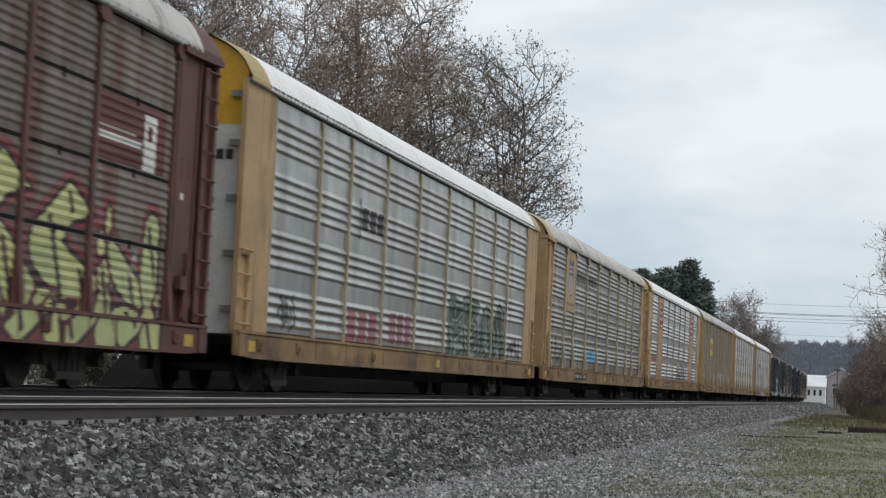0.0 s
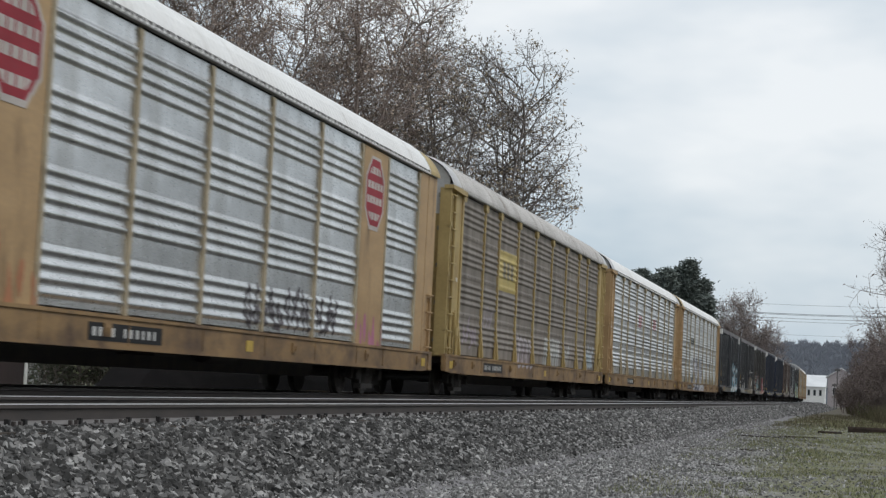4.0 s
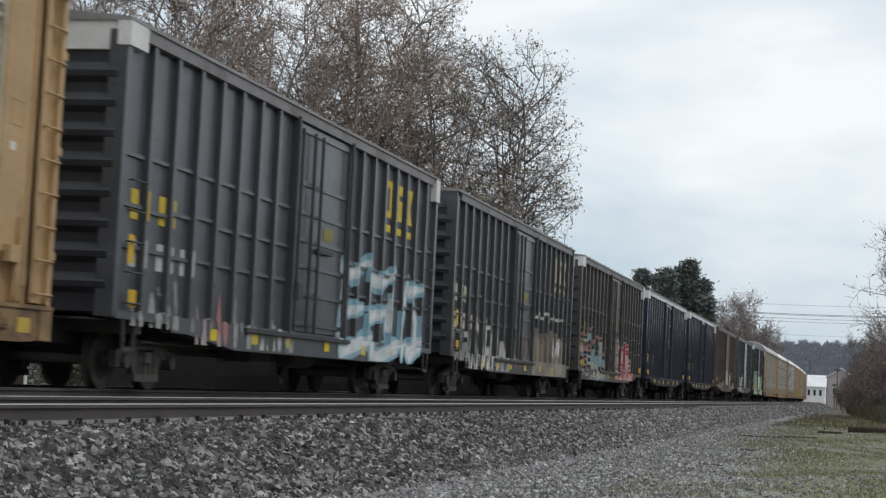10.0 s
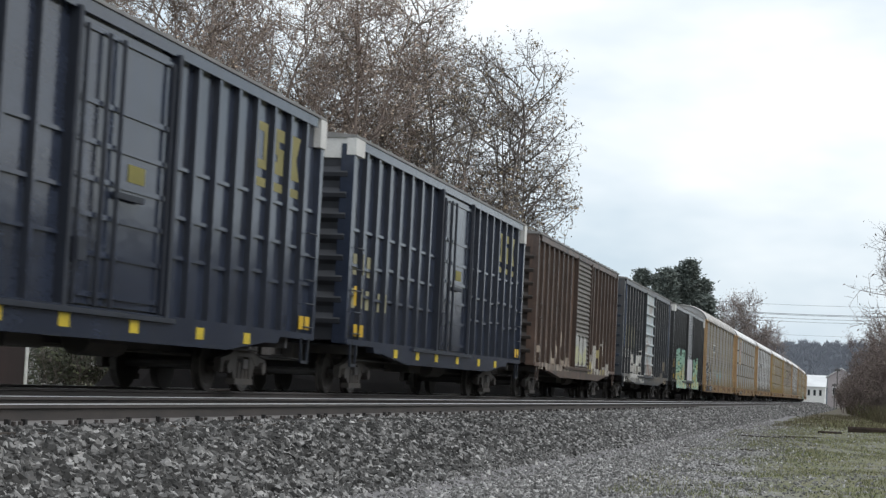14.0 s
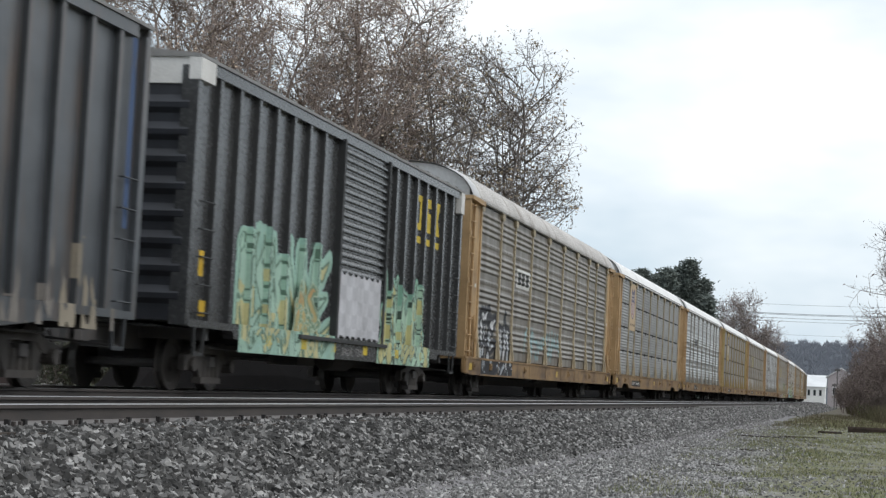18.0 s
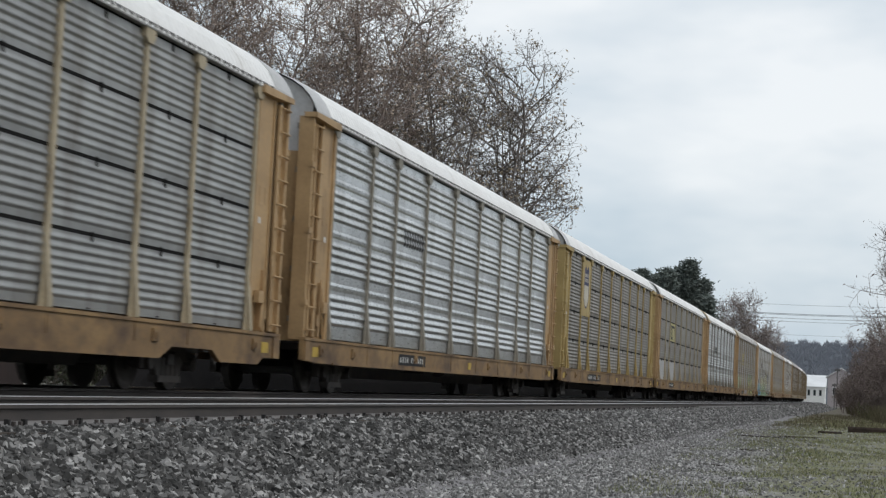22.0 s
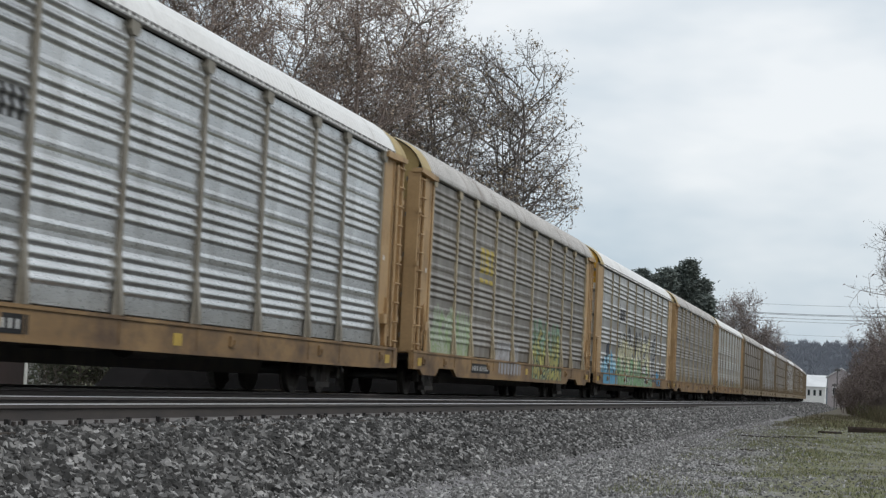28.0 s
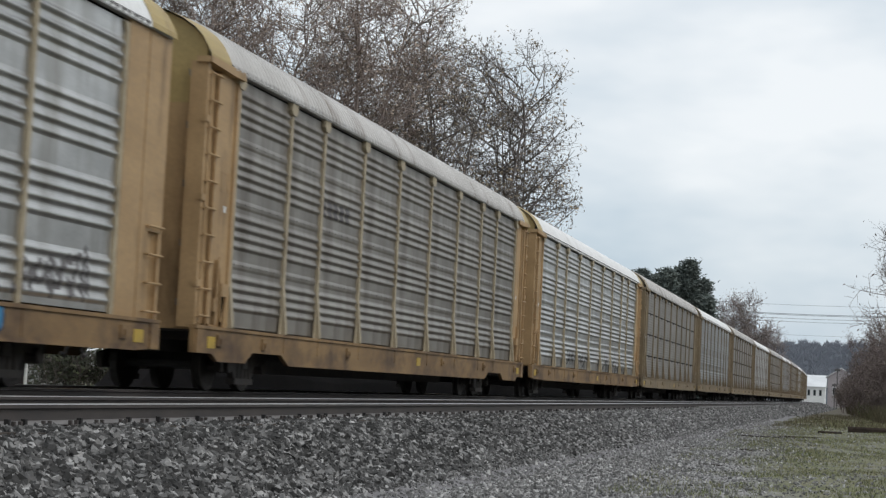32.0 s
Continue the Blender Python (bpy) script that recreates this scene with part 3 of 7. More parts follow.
        v += [tuple(c - b), tuple(c + d * rng.uniform(0.3, 1.5)), tuple(c + b)]
        f.append((k, k + 1, k + 2))
    for _ in range(9000):
        x = rng.uniform(80, 160)
        c = Vector((x, rng.uniform(-4.0, 3.9), 0))
        c.z = ground_z(c.x, c.y) - 0.02
        d = Vector((rng.gauss(0, 0.5), rng.gauss(0, 0.5), 1)).normalized()
        b = Vector((rng.gauss(0, 1), rng.gauss(0, 1), 0)).normalized() * rng.uniform(0.01, 0.035)
        k = len(v)
        v += [tuple(c - b), tuple(c + d * rng.uniform(0.06, 0.26)), tuple(c + b)]
        f.append((k, k + 1, k + 2))
    ob = new("weeds", soup("weeds", v, f, mat("dry_weed_stems", (0.16, 0.135, 0.095), (0.12, 0.115, 0.065), 0.4, 0.9, bump=0, island=0.25)))
    tagged(ob, "tall dry brown and olive weeds below the thicket", "weeds", kind="stuff")
    # fallen timber and sticks
    wood = mat("rotten_timber", (0.06, 0.045, 0.038), (0.035, 0.028, 0.024), 4, 0.9, stretch=(1, 0.3, 1))
    for x, y, ln, th, a in ((75, -0.5, 2.2, 0.22, 88), (72.5, 1.25, 0.9, 0.1, 85), (58, 3.15, 2.2, 0.05, 84), (43, 3.75, 1.7, 0.035, 70), (41, 2.2, 0.8, 0.03, 95), (33, 2.6, 0.5, 0.03, 60), (60, 2.0, 1.3, 0.06, 88)):
        s = Shape()
        s.prism([(-th / 2, 0), (th / 2, 0), (th / 2, th * 0.7), (th * 0.3, th), (-th * 0.35, th * 0.95), (-th / 2, th * 0.6)], -ln / 2, ln / 2, "x")
        thing("timber" if th > 0.1 else "stick", s, wood, "dark weathered piece of wood lying on the ground", "timber", "fallen wood", at=pose(x, y, ground_z(x, y) - 0.01, 0, 0, a))


build_plants()


# ---------------- distance ----------------
def build_distance():
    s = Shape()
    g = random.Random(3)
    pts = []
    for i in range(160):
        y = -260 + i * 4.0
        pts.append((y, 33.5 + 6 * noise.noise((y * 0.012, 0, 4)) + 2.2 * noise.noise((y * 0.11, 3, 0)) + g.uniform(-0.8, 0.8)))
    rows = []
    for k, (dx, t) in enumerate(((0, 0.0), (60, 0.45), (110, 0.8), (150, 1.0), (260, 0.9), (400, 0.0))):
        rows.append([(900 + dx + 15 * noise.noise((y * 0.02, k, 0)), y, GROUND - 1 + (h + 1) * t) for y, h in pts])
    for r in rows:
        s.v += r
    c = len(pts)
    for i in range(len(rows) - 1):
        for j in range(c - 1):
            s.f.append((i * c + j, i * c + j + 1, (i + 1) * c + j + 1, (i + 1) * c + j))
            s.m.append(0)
    # Haze is put into the hill's colour as a pale bluish grey.
    hill = mat("haze_toned_hill", (0.118, 0.128, 0.147), (0.10, 0.11, 0.128), 0.05, 0.95, grain=0.12, bump=0)
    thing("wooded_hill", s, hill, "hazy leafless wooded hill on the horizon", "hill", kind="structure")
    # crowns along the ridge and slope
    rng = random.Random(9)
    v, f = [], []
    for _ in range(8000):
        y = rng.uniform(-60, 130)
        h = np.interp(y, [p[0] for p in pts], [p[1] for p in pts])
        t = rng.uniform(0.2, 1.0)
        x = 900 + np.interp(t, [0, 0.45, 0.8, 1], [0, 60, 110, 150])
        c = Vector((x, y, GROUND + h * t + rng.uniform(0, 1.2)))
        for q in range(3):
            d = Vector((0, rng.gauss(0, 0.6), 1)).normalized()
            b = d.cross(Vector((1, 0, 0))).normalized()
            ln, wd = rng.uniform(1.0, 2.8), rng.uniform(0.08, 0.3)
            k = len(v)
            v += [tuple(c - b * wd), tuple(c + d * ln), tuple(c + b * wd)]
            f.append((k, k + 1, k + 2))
    # Treetops are coloured pale and bluish to carry the same haze.
    ob = new("hill_woods", soup("hill_woods", v, f, mat("haze_toned_twigs", (0.235, 0.25, 0.285), (0.205, 0.22, 0.25), 0.05, 0.95, bump=0, island=0.03)))
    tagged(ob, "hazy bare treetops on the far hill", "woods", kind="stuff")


build_distance()


def build_woods_behind():
    """An unseen wooded slope on the camera's own side of the line, added for the wagons' sheet metal to mirror."""
    s = Shape()
    xs = [-220 + 9.0 * i for i in range(60)]
    rows = []
    for x in xs:
        h = 17 + 4 * noise.noise((x * 0.02, 7, 0)) + 2.5 * noise.noise((x * 0.13, 1, 0))
        rows.append([(x, -38, GROUND - 0.2), (x, -42, GROUND + h * 0.45), (x, -50 + 2 * noise.noise((x * 0.2, 0, 3)), GROUND + h * 0.85), (x, -62, GROUND + h), (x, -110, GROUND + h * 0.9), (x, -150, GROUND - 0.2)])
    for r in rows:
        s.v += r
    for i in range(len(rows) - 1):
        for j in range(5):
            s.f.append((i * 6 + j, (i + 1) * 6 + j, (i + 1) * 6 + j + 1, i * 6 + j + 1))
            s.m.append(0)
    thing("wooded_slope", s, mat("winter_woods", (0.075, 0.066, 0.056), (0.045, 0.042, 0.036), 0.25, 0.95, grain=0.4, bump=0), "unseen brown leafless wooded slope, added for reflections", "woods", kind="structure")


build_woods_behind()


def house(name, x0, x1, y0, y1, z0, wall_h, roof_h, label, wall_m, roof_m, windows, ridge="y"):
    """A gabled house; its face towards the camera lies at x0."""
    h = thing(name, None, None, label, "house", "far houses", at=pose(0, 0, 0))
    s = Shape()
    s.box(x0, x1, y0, y1, z0, z0 + wall_h)
    ym, xm = (y0 + y1) / 2, (x0 + x1) / 2
    if ridge == "x":
        s.prism([(y0, z0 + wall_h), (y1, z0 + wall_h), (ym, z0 + wall_h + roof_h)], x0, x1, "x")
    part("wall", s, wall_m, h)
    r = Shape()
    if ridge == "x":
        for a, b in ((y0 - 0.4, ym), (y1 + 0.4, ym)):
            za, zb = z0 + wall_h - 0.2, z0 + wall_h + roof_h
            r.prism([(a, za), (b, zb), (b, zb + 0.18), (a, za + 0.18)], x0 - 0.3, x1 + 0.3, "x")
    else:
        for a, b in ((x0 - 0.4, xm), (x1 + 0.4, xm)):
            za, zb = z0 + wall_h - 0.1, z0 + wall_h + roof_h
            r.prism([(a, za), (b, zb), (b, zb + 0.18), (a, za + 0.18)], y0 - 0.3, y1 + 0.3, "y")
    part("roof", r, roof_m, h)
    glass = mat("dark_window", (0.03, 0.035, 0.04), None, 3, 0.2)
    trim = mat("white_trim", (0.75, 0.75, 0.74), None, 3, 0.6)
    for wy, wz, ww, wh in windows:
        w = Shape()
        w.box(x0 - 0.06, x0 + 0.05, wy - ww / 2 - 0.1, wy + ww / 2 + 0.1, wz - 0.1, wz + wh + 0.1)
        wf = part("window", w, trim, h)
        p = Shape()
        p.box(x0 - 0.075, x0 - 0.062, wy - ww / 2, wy + ww / 2, wz, wz + wh)
        part("pane", p, glass, wf)
    return h


def build_houses():
    white = mat("white_siding", (0.78, 0.78, 0.77), (0.70, 0.70, 0.69), 0.5, 0.6, stretch=(1, 1, 6))
    pale_roof = mat("pale_metal_roof", (0.72, 0.73, 0.74), (0.64, 0.65, 0.66), 0.4, 0.5)
    house("farmhouse", 500, 512, 10.2, 18.5, -0.4, 4.4, 3.0, "white two-storey wooden house with a pale roof far down the line", white, pale_roof,
          [(y, 1.7, 0.6, 1.5) for y in (11.4, 12.9, 14.4, 15.9)])
    pinkish = mat("faded_pinkish_siding", (0.46, 0.42, 0.43), (0.38, 0.34, 0.35), 0.5, 0.7)
    house("house", 330, 340, 1.8, 6.3, -0.6, 5.2, 1.5, "faded house with a pale gable beside the thicket", pinkish, pale_roof,
          [(3.0, 1.5, 0.8, 1.2), (5.0, 1.5, 0.8, 1.2)], "x")
    house("white_shed", 540, 550, 19.0, 23.0, -0.4, 7.2, 1.2, "white outbuilding behind the farmhouse", white, pale_roof, [])
    # the barn behind the train, seen under the wagons
    red = mat("barn_red_boards", (0.034, 0.020, 0.020), (0.024, 0.015, 0.015), 1.0, 0.85, stretch=(1, 3, 0.3))
    b = thing("barn", None, None, "dark red wooden barn with a white corner board behind the train", "barn")
    s = Shape()
    s.box(42, 52, 24.72, 40, -0.7, 4.5)
    s.prism([(41.7, 4.5), (52.3, 4.5), (47, 7.6)], 24.5, 40.2)
    part("wall", s, red, b)
    w = Shape()
    w.box(51.86, 52.03, 24.68, 24.80, -0.7, 4.5)
    part("corner_board", w, mat("white_board", (0.8, 0.8, 0.78), None, 3, 0.6), b)
    # the yard beside the barn
    pale = mat("pale_grey_boards", (0.42, 0.42, 0.41), (0.34, 0.34, 0.33), 0.8, 0.7, stretch=(1, 1, 4))
    sh = thing("garden_shed", None, None, "pale grey wooden shed beside the barn behind the train", "shed")
    s = Shape()
    s.box(70, 73, 32.7, 33.6, GROUND, 1.6)
    part("wall", s, pale, sh)
    r = Shape()
    r.prism([(69.7, 1.6), (73.3, 1.6), (71.5, 2.4)], 32.5, 33.8)
    part("roof", r, STEEL_DARK, sh)


build_houses()


def build_wires():
    dark = mat("weathered_pole", (0.09, 0.075, 0.06), (0.06, 0.05, 0.042), 3, 0.9)
    wire = mat("black_wire", (0.03, 0.03, 0.032), None, 3, 0.6)
    poles = []
    for y in (30.0, -12.0):
        p = thing("utility_pole", None, None, "wooden utility pole beside the far crossing", "utility pole", "utility poles", at=pose(270, y, GROUND))
        s = Shape()
        s.rod((0, 0, 0), (0, 0, 16.8), 0.16, 8, 0.11)
        part("pole", s, dark, p)
        a = Shape()
        a.box(-0.06, 0.06, -1.2, 1.2, 15.6, 15.75)
        part("crossarm", a, dark, p)
        poles.append(y)
    for zz, r in ((14.9, 0.022), (13.6, 0.045), (13.45, 0.034), (12.95, 0.03), (12.5, 0.026), (10.6, 0.016)):
        s = Shape()
        n = 12
        pts = [(270, 30 - 42 * i / n, zz + GROUND + 0.3 - 0.5 * (1 - (2 * i / n - 1) ** 2)) for i in range(n + 1)]
        for a, b in zip(pts, pts[1:]):
            s.rod(a, b, r, 4, cap=False)
        thing("overhead_wire", s, wire, "thin dark overhead wire across the tracks", "wire", "overhead wires")
    for x, y, h in ((300, 4.3, 6.5), (310, 4.8, 4.2)):
        p = thing("signal_post", None, None, "dark crossing post near the road", "post", "crossing posts", at=pose(x, y, GROUND))
        s = Shape()
        s.rod((0, 0, 0), (0, 0, h), 0.09, 6)
        part("pole", s, STEEL_DARK, p)
        s = Shape()
        s.box(-0.15, 0.15, -0.45, 0.45, h - 0.5, h - 0.15)
        part("crossarm", s, STEEL_DARK, p)


build_wires()


# ---------------- wagons ----------------
CACHE = {}


def cached(key, make):
    if key not in CACHE:
        CACHE[key] = make()
    return CACHE[key]


def wheel_mesh():
    s = Shape()
    n = 20
    rings = [(0.0, 0.09), (0.10, 0.09), (0.13, 0.055), (0.30, 0.045), (0.345, 0.07), (0.42, 0.07), (0.415, -0.03), (0.45, -0.045), (0.45, -0.07), (0.1, -0.07)]
    k = 0
    for r, y in rings:
        for i in range(n):
            a = 2 * math.pi * i / n
            s.v.append((max(r, 0.01) * math.cos(a), -y, max(r, 0.01) * math.sin(a)))
    for j in range(len(rings) - 1):
        for i in range(n):
            i2 = (i + 1) % n
            s.f.append((j * n + i, j * n + i2, (j + 1) * n + i2, (j + 1) * n + i))
            s.m.append(1 if j == 5 else 0)
    return s.mesh("wheel", [mat("wheel_plate", (0.075, 0.066, 0.06), (0.05, 0.045, 0.042), 4, 0.7), mat("wheel_tread", (0.10, 0.095, 0.09), None, 4, 0.5, 0.5)])


def frame_mesh():
    """Cast side frame of a truck with its spring nest and bearing caps."""
    s = Shape()
    s.prism([(-1.15, 0.33), (-1.15, 0.56), (-0.75, 0.62), (-0.42, 0.74), (0.42, 0.74), (0.75, 0.62), (1.15, 0.56), (1.15, 0.33), (1.0, 0.33), (0.95, 0.44),
             (0.62, 0.46), (0.4, 0.60), (-0.4, 0.60), (-0.62, 0.46), (-0.95, 0.44), (-1.0, 0.33)], -1.10, -0.98)
    s.prism([(-0.62, 0.46), (-0.4, 0.60), (-0.3, 0.60), (-0.34, 0.24), (-0.42, 0.18)], -1.09, -0.99)
    s.prism([(0.62, 0.46), (0.4, 0.60), (0.3, 0.60), (0.34, 0.24), (0.42, 0.18)], -1.09, -0.99)
    s.box(-0.46, 0.46, -1.12, -0.96, 0.13, 0.23)
    for x in (-0.2, 0.0, 0.2):
        s.rod((x, -1.04, 0.23), (x, -1.04, 0.50), 0.075, 8)
    for x in (-0.89, 0.89):
        s.rod((x, -1.17, 0.42), (x, -0.98, 0.42), 0.11, 10)
    return s.mesh("side_frame", mat("truck_cast_steel", (0.09, 0.08, 0.074), (0.055, 0.05, 0.047), 4, 0.75, dirt=(0.10, 0.085, 0.07), dirt_amount=0.2))


def truck(parent, x):
    s = Shape()
    s.box(-0.2, 0.2, -1.0, 1.0, 0.5, 0.72)
    for dx in (-0.89, 0.89):
        s.rod((dx, -0.95, 0.42), (dx, 0.95, 0.42), 0.075, 8)
    s.box(-0.12, 0.12, -1.14, 1.14, 0.4, 0.56)
    t = part("truck", cached("bolster", lambda: s.mesh("truck", STEEL_DARK)), None, parent, "dark steel four-wheel truck", pose(x, 0, 0))
    fm, wm = cached("frame", frame_mesh), cached("wheel", wheel_mesh)
    part("side_frame", fm, None, t)
    part("side_frame", fm, None, t, at=pose(0, 0, 0, 0, 0, 180))
    for dx in (-0.89, 0.89):
        part("wheel", wm, None, t, at=pose(dx, -0.72, 0.42))
        part("wheel", wm, None, t, at=pose(dx, 0.72, 0.42, 0, 0, 180))
    return t


def running_gear(car, half, centres):
    s = Shape()
    s.box(-half + 0.5, half - 0.5, -0.34, 0.34, 0.62, 0.98)
    if half > 12:
        s.box(-13.5, 13.5, -1.51, 1.51, 0.93, 0.99)
        s.prism([(-8.4, 0.7), (-8.0, 0.32), (8.0, 0.32), (8.4, 0.7), (8.4, 0.9), (-8.4, 0.9)], -0.42, 0.42)
    for i in range(9):
        x = -half + 1.2 + i * (2 * half - 2.4) / 8
        s.box(x - 0.06, x + 0.06, -1.45, 1.45, 0.80, 0.98)
    s.box(-2.2, -1.1, -1.1, -0.5, 0.52, 0.86)
    s.rod((0.6, -0.8, 0.68), (2.0, -0.8, 0.68), 0.22, 10)
    s.rod((-half + 3, -0.6, 0.58), (half - 3, -0.6, 0.58), 0.025, 5)
    s.rod((-half + 2, -1.2, 0.7), (half - 2, -1.2, 0.72), 0.02, 5)
    part("underframe", cached(("under", half), lambda: s.mesh("underframe", STEEL_DARK)), None, car, "grimy dark underframe with brake gear")

    def cpl():
        c = Shape()
        c.box(-0.55, 0.25, -0.1, 0.1, 0.72, 0.92)
        c.prism([(0.25, -0.16), (0.62, -0.2), (0.66, -0.05), (0.5, 0.0), (0.66, 0.08), (0.6, 0.17), (0.25, 0.14)], 0.66, 0.98, "z")
        c.rod((0.1, -0.3, 0.8), (0.35, -0.32, 0.45), 0.025, 6)
        c.rod((0.35, -0.32, 0.45), (0.62, -0.25, 0.5), 0.025, 6)
        c.rod((0.0, -1.35, 0.62), (0.0, -0.2, 0.70), 0.018, 5)
        return c.mesh("coupler", STEEL_DARK)
    cm = cached("coupler", cpl)
    part("coupler", cm, None, car, at=pose(half, 0, 0))
    part("coupler", cm, None, car, at=pose(-half, 0, 0, 0, 0, 180))
    for x in centres:
        truck(car, x)


# ---- closed vehicle carrier ----
HALF = 13.7
EDGES = (-12.1, -9.3, -7.25, -4.42, -1.5, 1.5, 4.42, 7.25, 9.3, 12.1)
Z0, Z1 = 1.05, 5.01
SIDE = -1.50            # the carriers' side sheets; sill and eave stand further out


def ridge_profile(style):
    """Points (z, out) up the side wall; out is how far the sheet stands towards the camera. Four sheets one above the other."""
    pts = [(Z0, 0.0)]
    g = (Z1 - Z0) / 4
    for i in range(4):
        b = Z0 + i * g
        if style == "groups":
            if i:
                pts += [(b - 0.07, 0.0), (b - 0.03, 0.012), (b + 0.02, 0.016), (b + 0.05, 0.010), (b + 0.08, 0.0)]
            ridges = [(b + 0.245 + 0.155 * j, 0.031, 0.145) for j in range(4)]
        elif style == "low":
            ridges = [(b + 0.085 + 0.175 * j, 0.031, 0.15) for j in range(4)]
        else:
            if i:
                pts += [(b - 0.022, 0.0), (b - 0.018, -0.036), (b + 0.018, -0.036), (b + 0.022, 0.0)]
            ridges = [(b + 0.11 + 0.118 * j, 0.017, 0.108) for j in range(7)]
        for z, out, w in ridges:
            pts += [(z, 0.0), (z + 0.14 * w, 0.30 * out), (z + 0.30 * w, 0.86 * out), (z + 0.42 * w, out), (z + 0.54 * w, 0.92 * out), (z + 0.80 * w, 0.24 * out), (z + w, 0.0)]
    pts.append((Z1, 0.0))
    return pts


def wall_y(style):
    pr = ridge_profile(style)
    zs, os_ = [p[0] for p in pr], [p[1] for p in pr]

    def y(z):
        if z < 0.99:
            return -1.602
        return SIDE - float(np.interp(z, zs, os_))
    return y


# Solid near-black strips paint the shade of open gaps; clips share it.
GAP_DARK = mat("gap_shade_and_clips", (0.018, 0.017, 0.017), (0.012, 0.012, 0.012), 4, 0.9)
RIVET = mat("rusty_rivet", (0.14, 0.13, 0.12), (0.09, 0.085, 0.08), 5, 0.7)


def panel_mesh(width, style, material):
    def make():
        s = Shape()
        poly = [(SIDE - o, z) for z, o in ridge_profile(style)] + [(SIDE + 0.04, Z1), (SIDE + 0.04, Z0)]
        s.prism(poly, -width / 2, width / 2, "x")
        s.box(-width / 2 + 0.08, width / 2 - 0.08, SIDE + 0.004, SIDE + 0.03, Z1, Z1 + 0.03, 2)      # solid dark strip painting the shade in the gap under the eave
        for k in range(5):
            z = Z0 + k * (Z1 - Z0) / 4
            if style == "dense":
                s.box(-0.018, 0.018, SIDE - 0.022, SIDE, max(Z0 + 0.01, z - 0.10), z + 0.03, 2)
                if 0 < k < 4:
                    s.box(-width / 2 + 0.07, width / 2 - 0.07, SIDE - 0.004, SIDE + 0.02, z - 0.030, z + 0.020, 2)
            elif 0 < k < 4 and style == "groups":
                for i in range(int(width / 0.42)):
                    x = -width / 2 + 0.22 + i * 0.42
                    s.box(x - 0.009, x + 0.009, SIDE - 0.022, SIDE, z + 0.006, z + 0.024, 1)
        me = s.mesh("panel", [material, RIVET, GAP_DARK])
        return me
    return cached(("panel", round(width, 2), style, material.name), make)


ROOF = [(-1.59, 5.06), (-1.58, 5.14), (-1.52, 5.27), (-1.43, 5.42), (-1.30, 5.56), (-1.10, 5.70), (-0.85, 5.82), (-0.5, 5.92), (0.0, 5.97)]
ROOF = ROOF + [(-y, z) for y, z in reversed(ROOF[:-1])]


def roof_mesh(material, hood):
    rib = 0.055 if material is ROOF_GREY else 0.018

    def make():
        s = Shape()
        xs, x = [-HALF, -HALF + 0.95], -HALF + 0.95
        lift = [0.03, 0.03]
        while x < HALF - 1.1:
            for d, u in ((0.04, 0.0), (0.08, 0.0), (0.04, rib), (0.06, rib)):
                xs.append(x + d)
                lift.append(u)
                x += d
        xs += [HALF - 0.95, HALF]
        lift += [0.03, 0.03]
        c = len(ROOF)
        for xx, u in zip(xs, lift):
            end = min(1.0, max(0.0, (HALF - abs(xx)) / 1.2))
            drop = 0.06 * (1 - end) ** 2
            for y, z in ROOF:
                k = 1 + u / 1.6
                s.v.append((xx, y * k, z + (u - drop) * max(0.0, (z - 5.1))))
        for i in range(len(xs) - 1):
            for j in range(c - 1):
                s.f.append((i * c + j, (i + 1) * c + j, (i + 1) * c + j + 1, i * c + j + 1))
                s.m.append(1 if (i == 0 or i == len(xs) - 2) else 0)
        return s.mesh("roof", [material, hood], outward=False)
    return cached(("roof", material.name, hood.name), make)


def end_wall_mesh(lower, upper, split):
    def make():
        s = Shape()
        low = [(-1.5, 0.95), (1.5, 0.95), (1.5, split), (-1.5, split)]
        s.prism([(y, z) for y, z in low], -0.06, 0.0, "x", 0)
        top = [(-1.5, split), (1.5, split), (1.5, 5.05)] + [(y * 0.985, z - 0.05 * (z - 5.1)) for y, z in reversed(ROOF) if z > 5.2] + [(-1.5, 5.05)]
        s.prism(top, -0.06, 0.0, "x", 1)
        s.box(-0.02, 0.03, -0.02, 0.02, 1.0, 5.6, 0)
        for z in (2.62, 4.22):
            for y in (-0.75, 0.75):
                s.box(0.0, 0.012, y - 0.17, y + 0.17, z, z + 0.13, 3)
        for y in (-1.35, 1.35):
            for z in (1.3, 2.2, 3.1, 4.0, 4.8):
                s.box(-0.02, 0.08, y - 0.1, y + 0.1, z, z + 0.1, 2)
        return s.mesh("end_door", [lower, upper, mat("door_hinge_grey", (0.22, 0.21, 0.19), None, 4, 0.6), STEEL_DARK])
    return cached(("end", lower.name, upper.name, split), make)


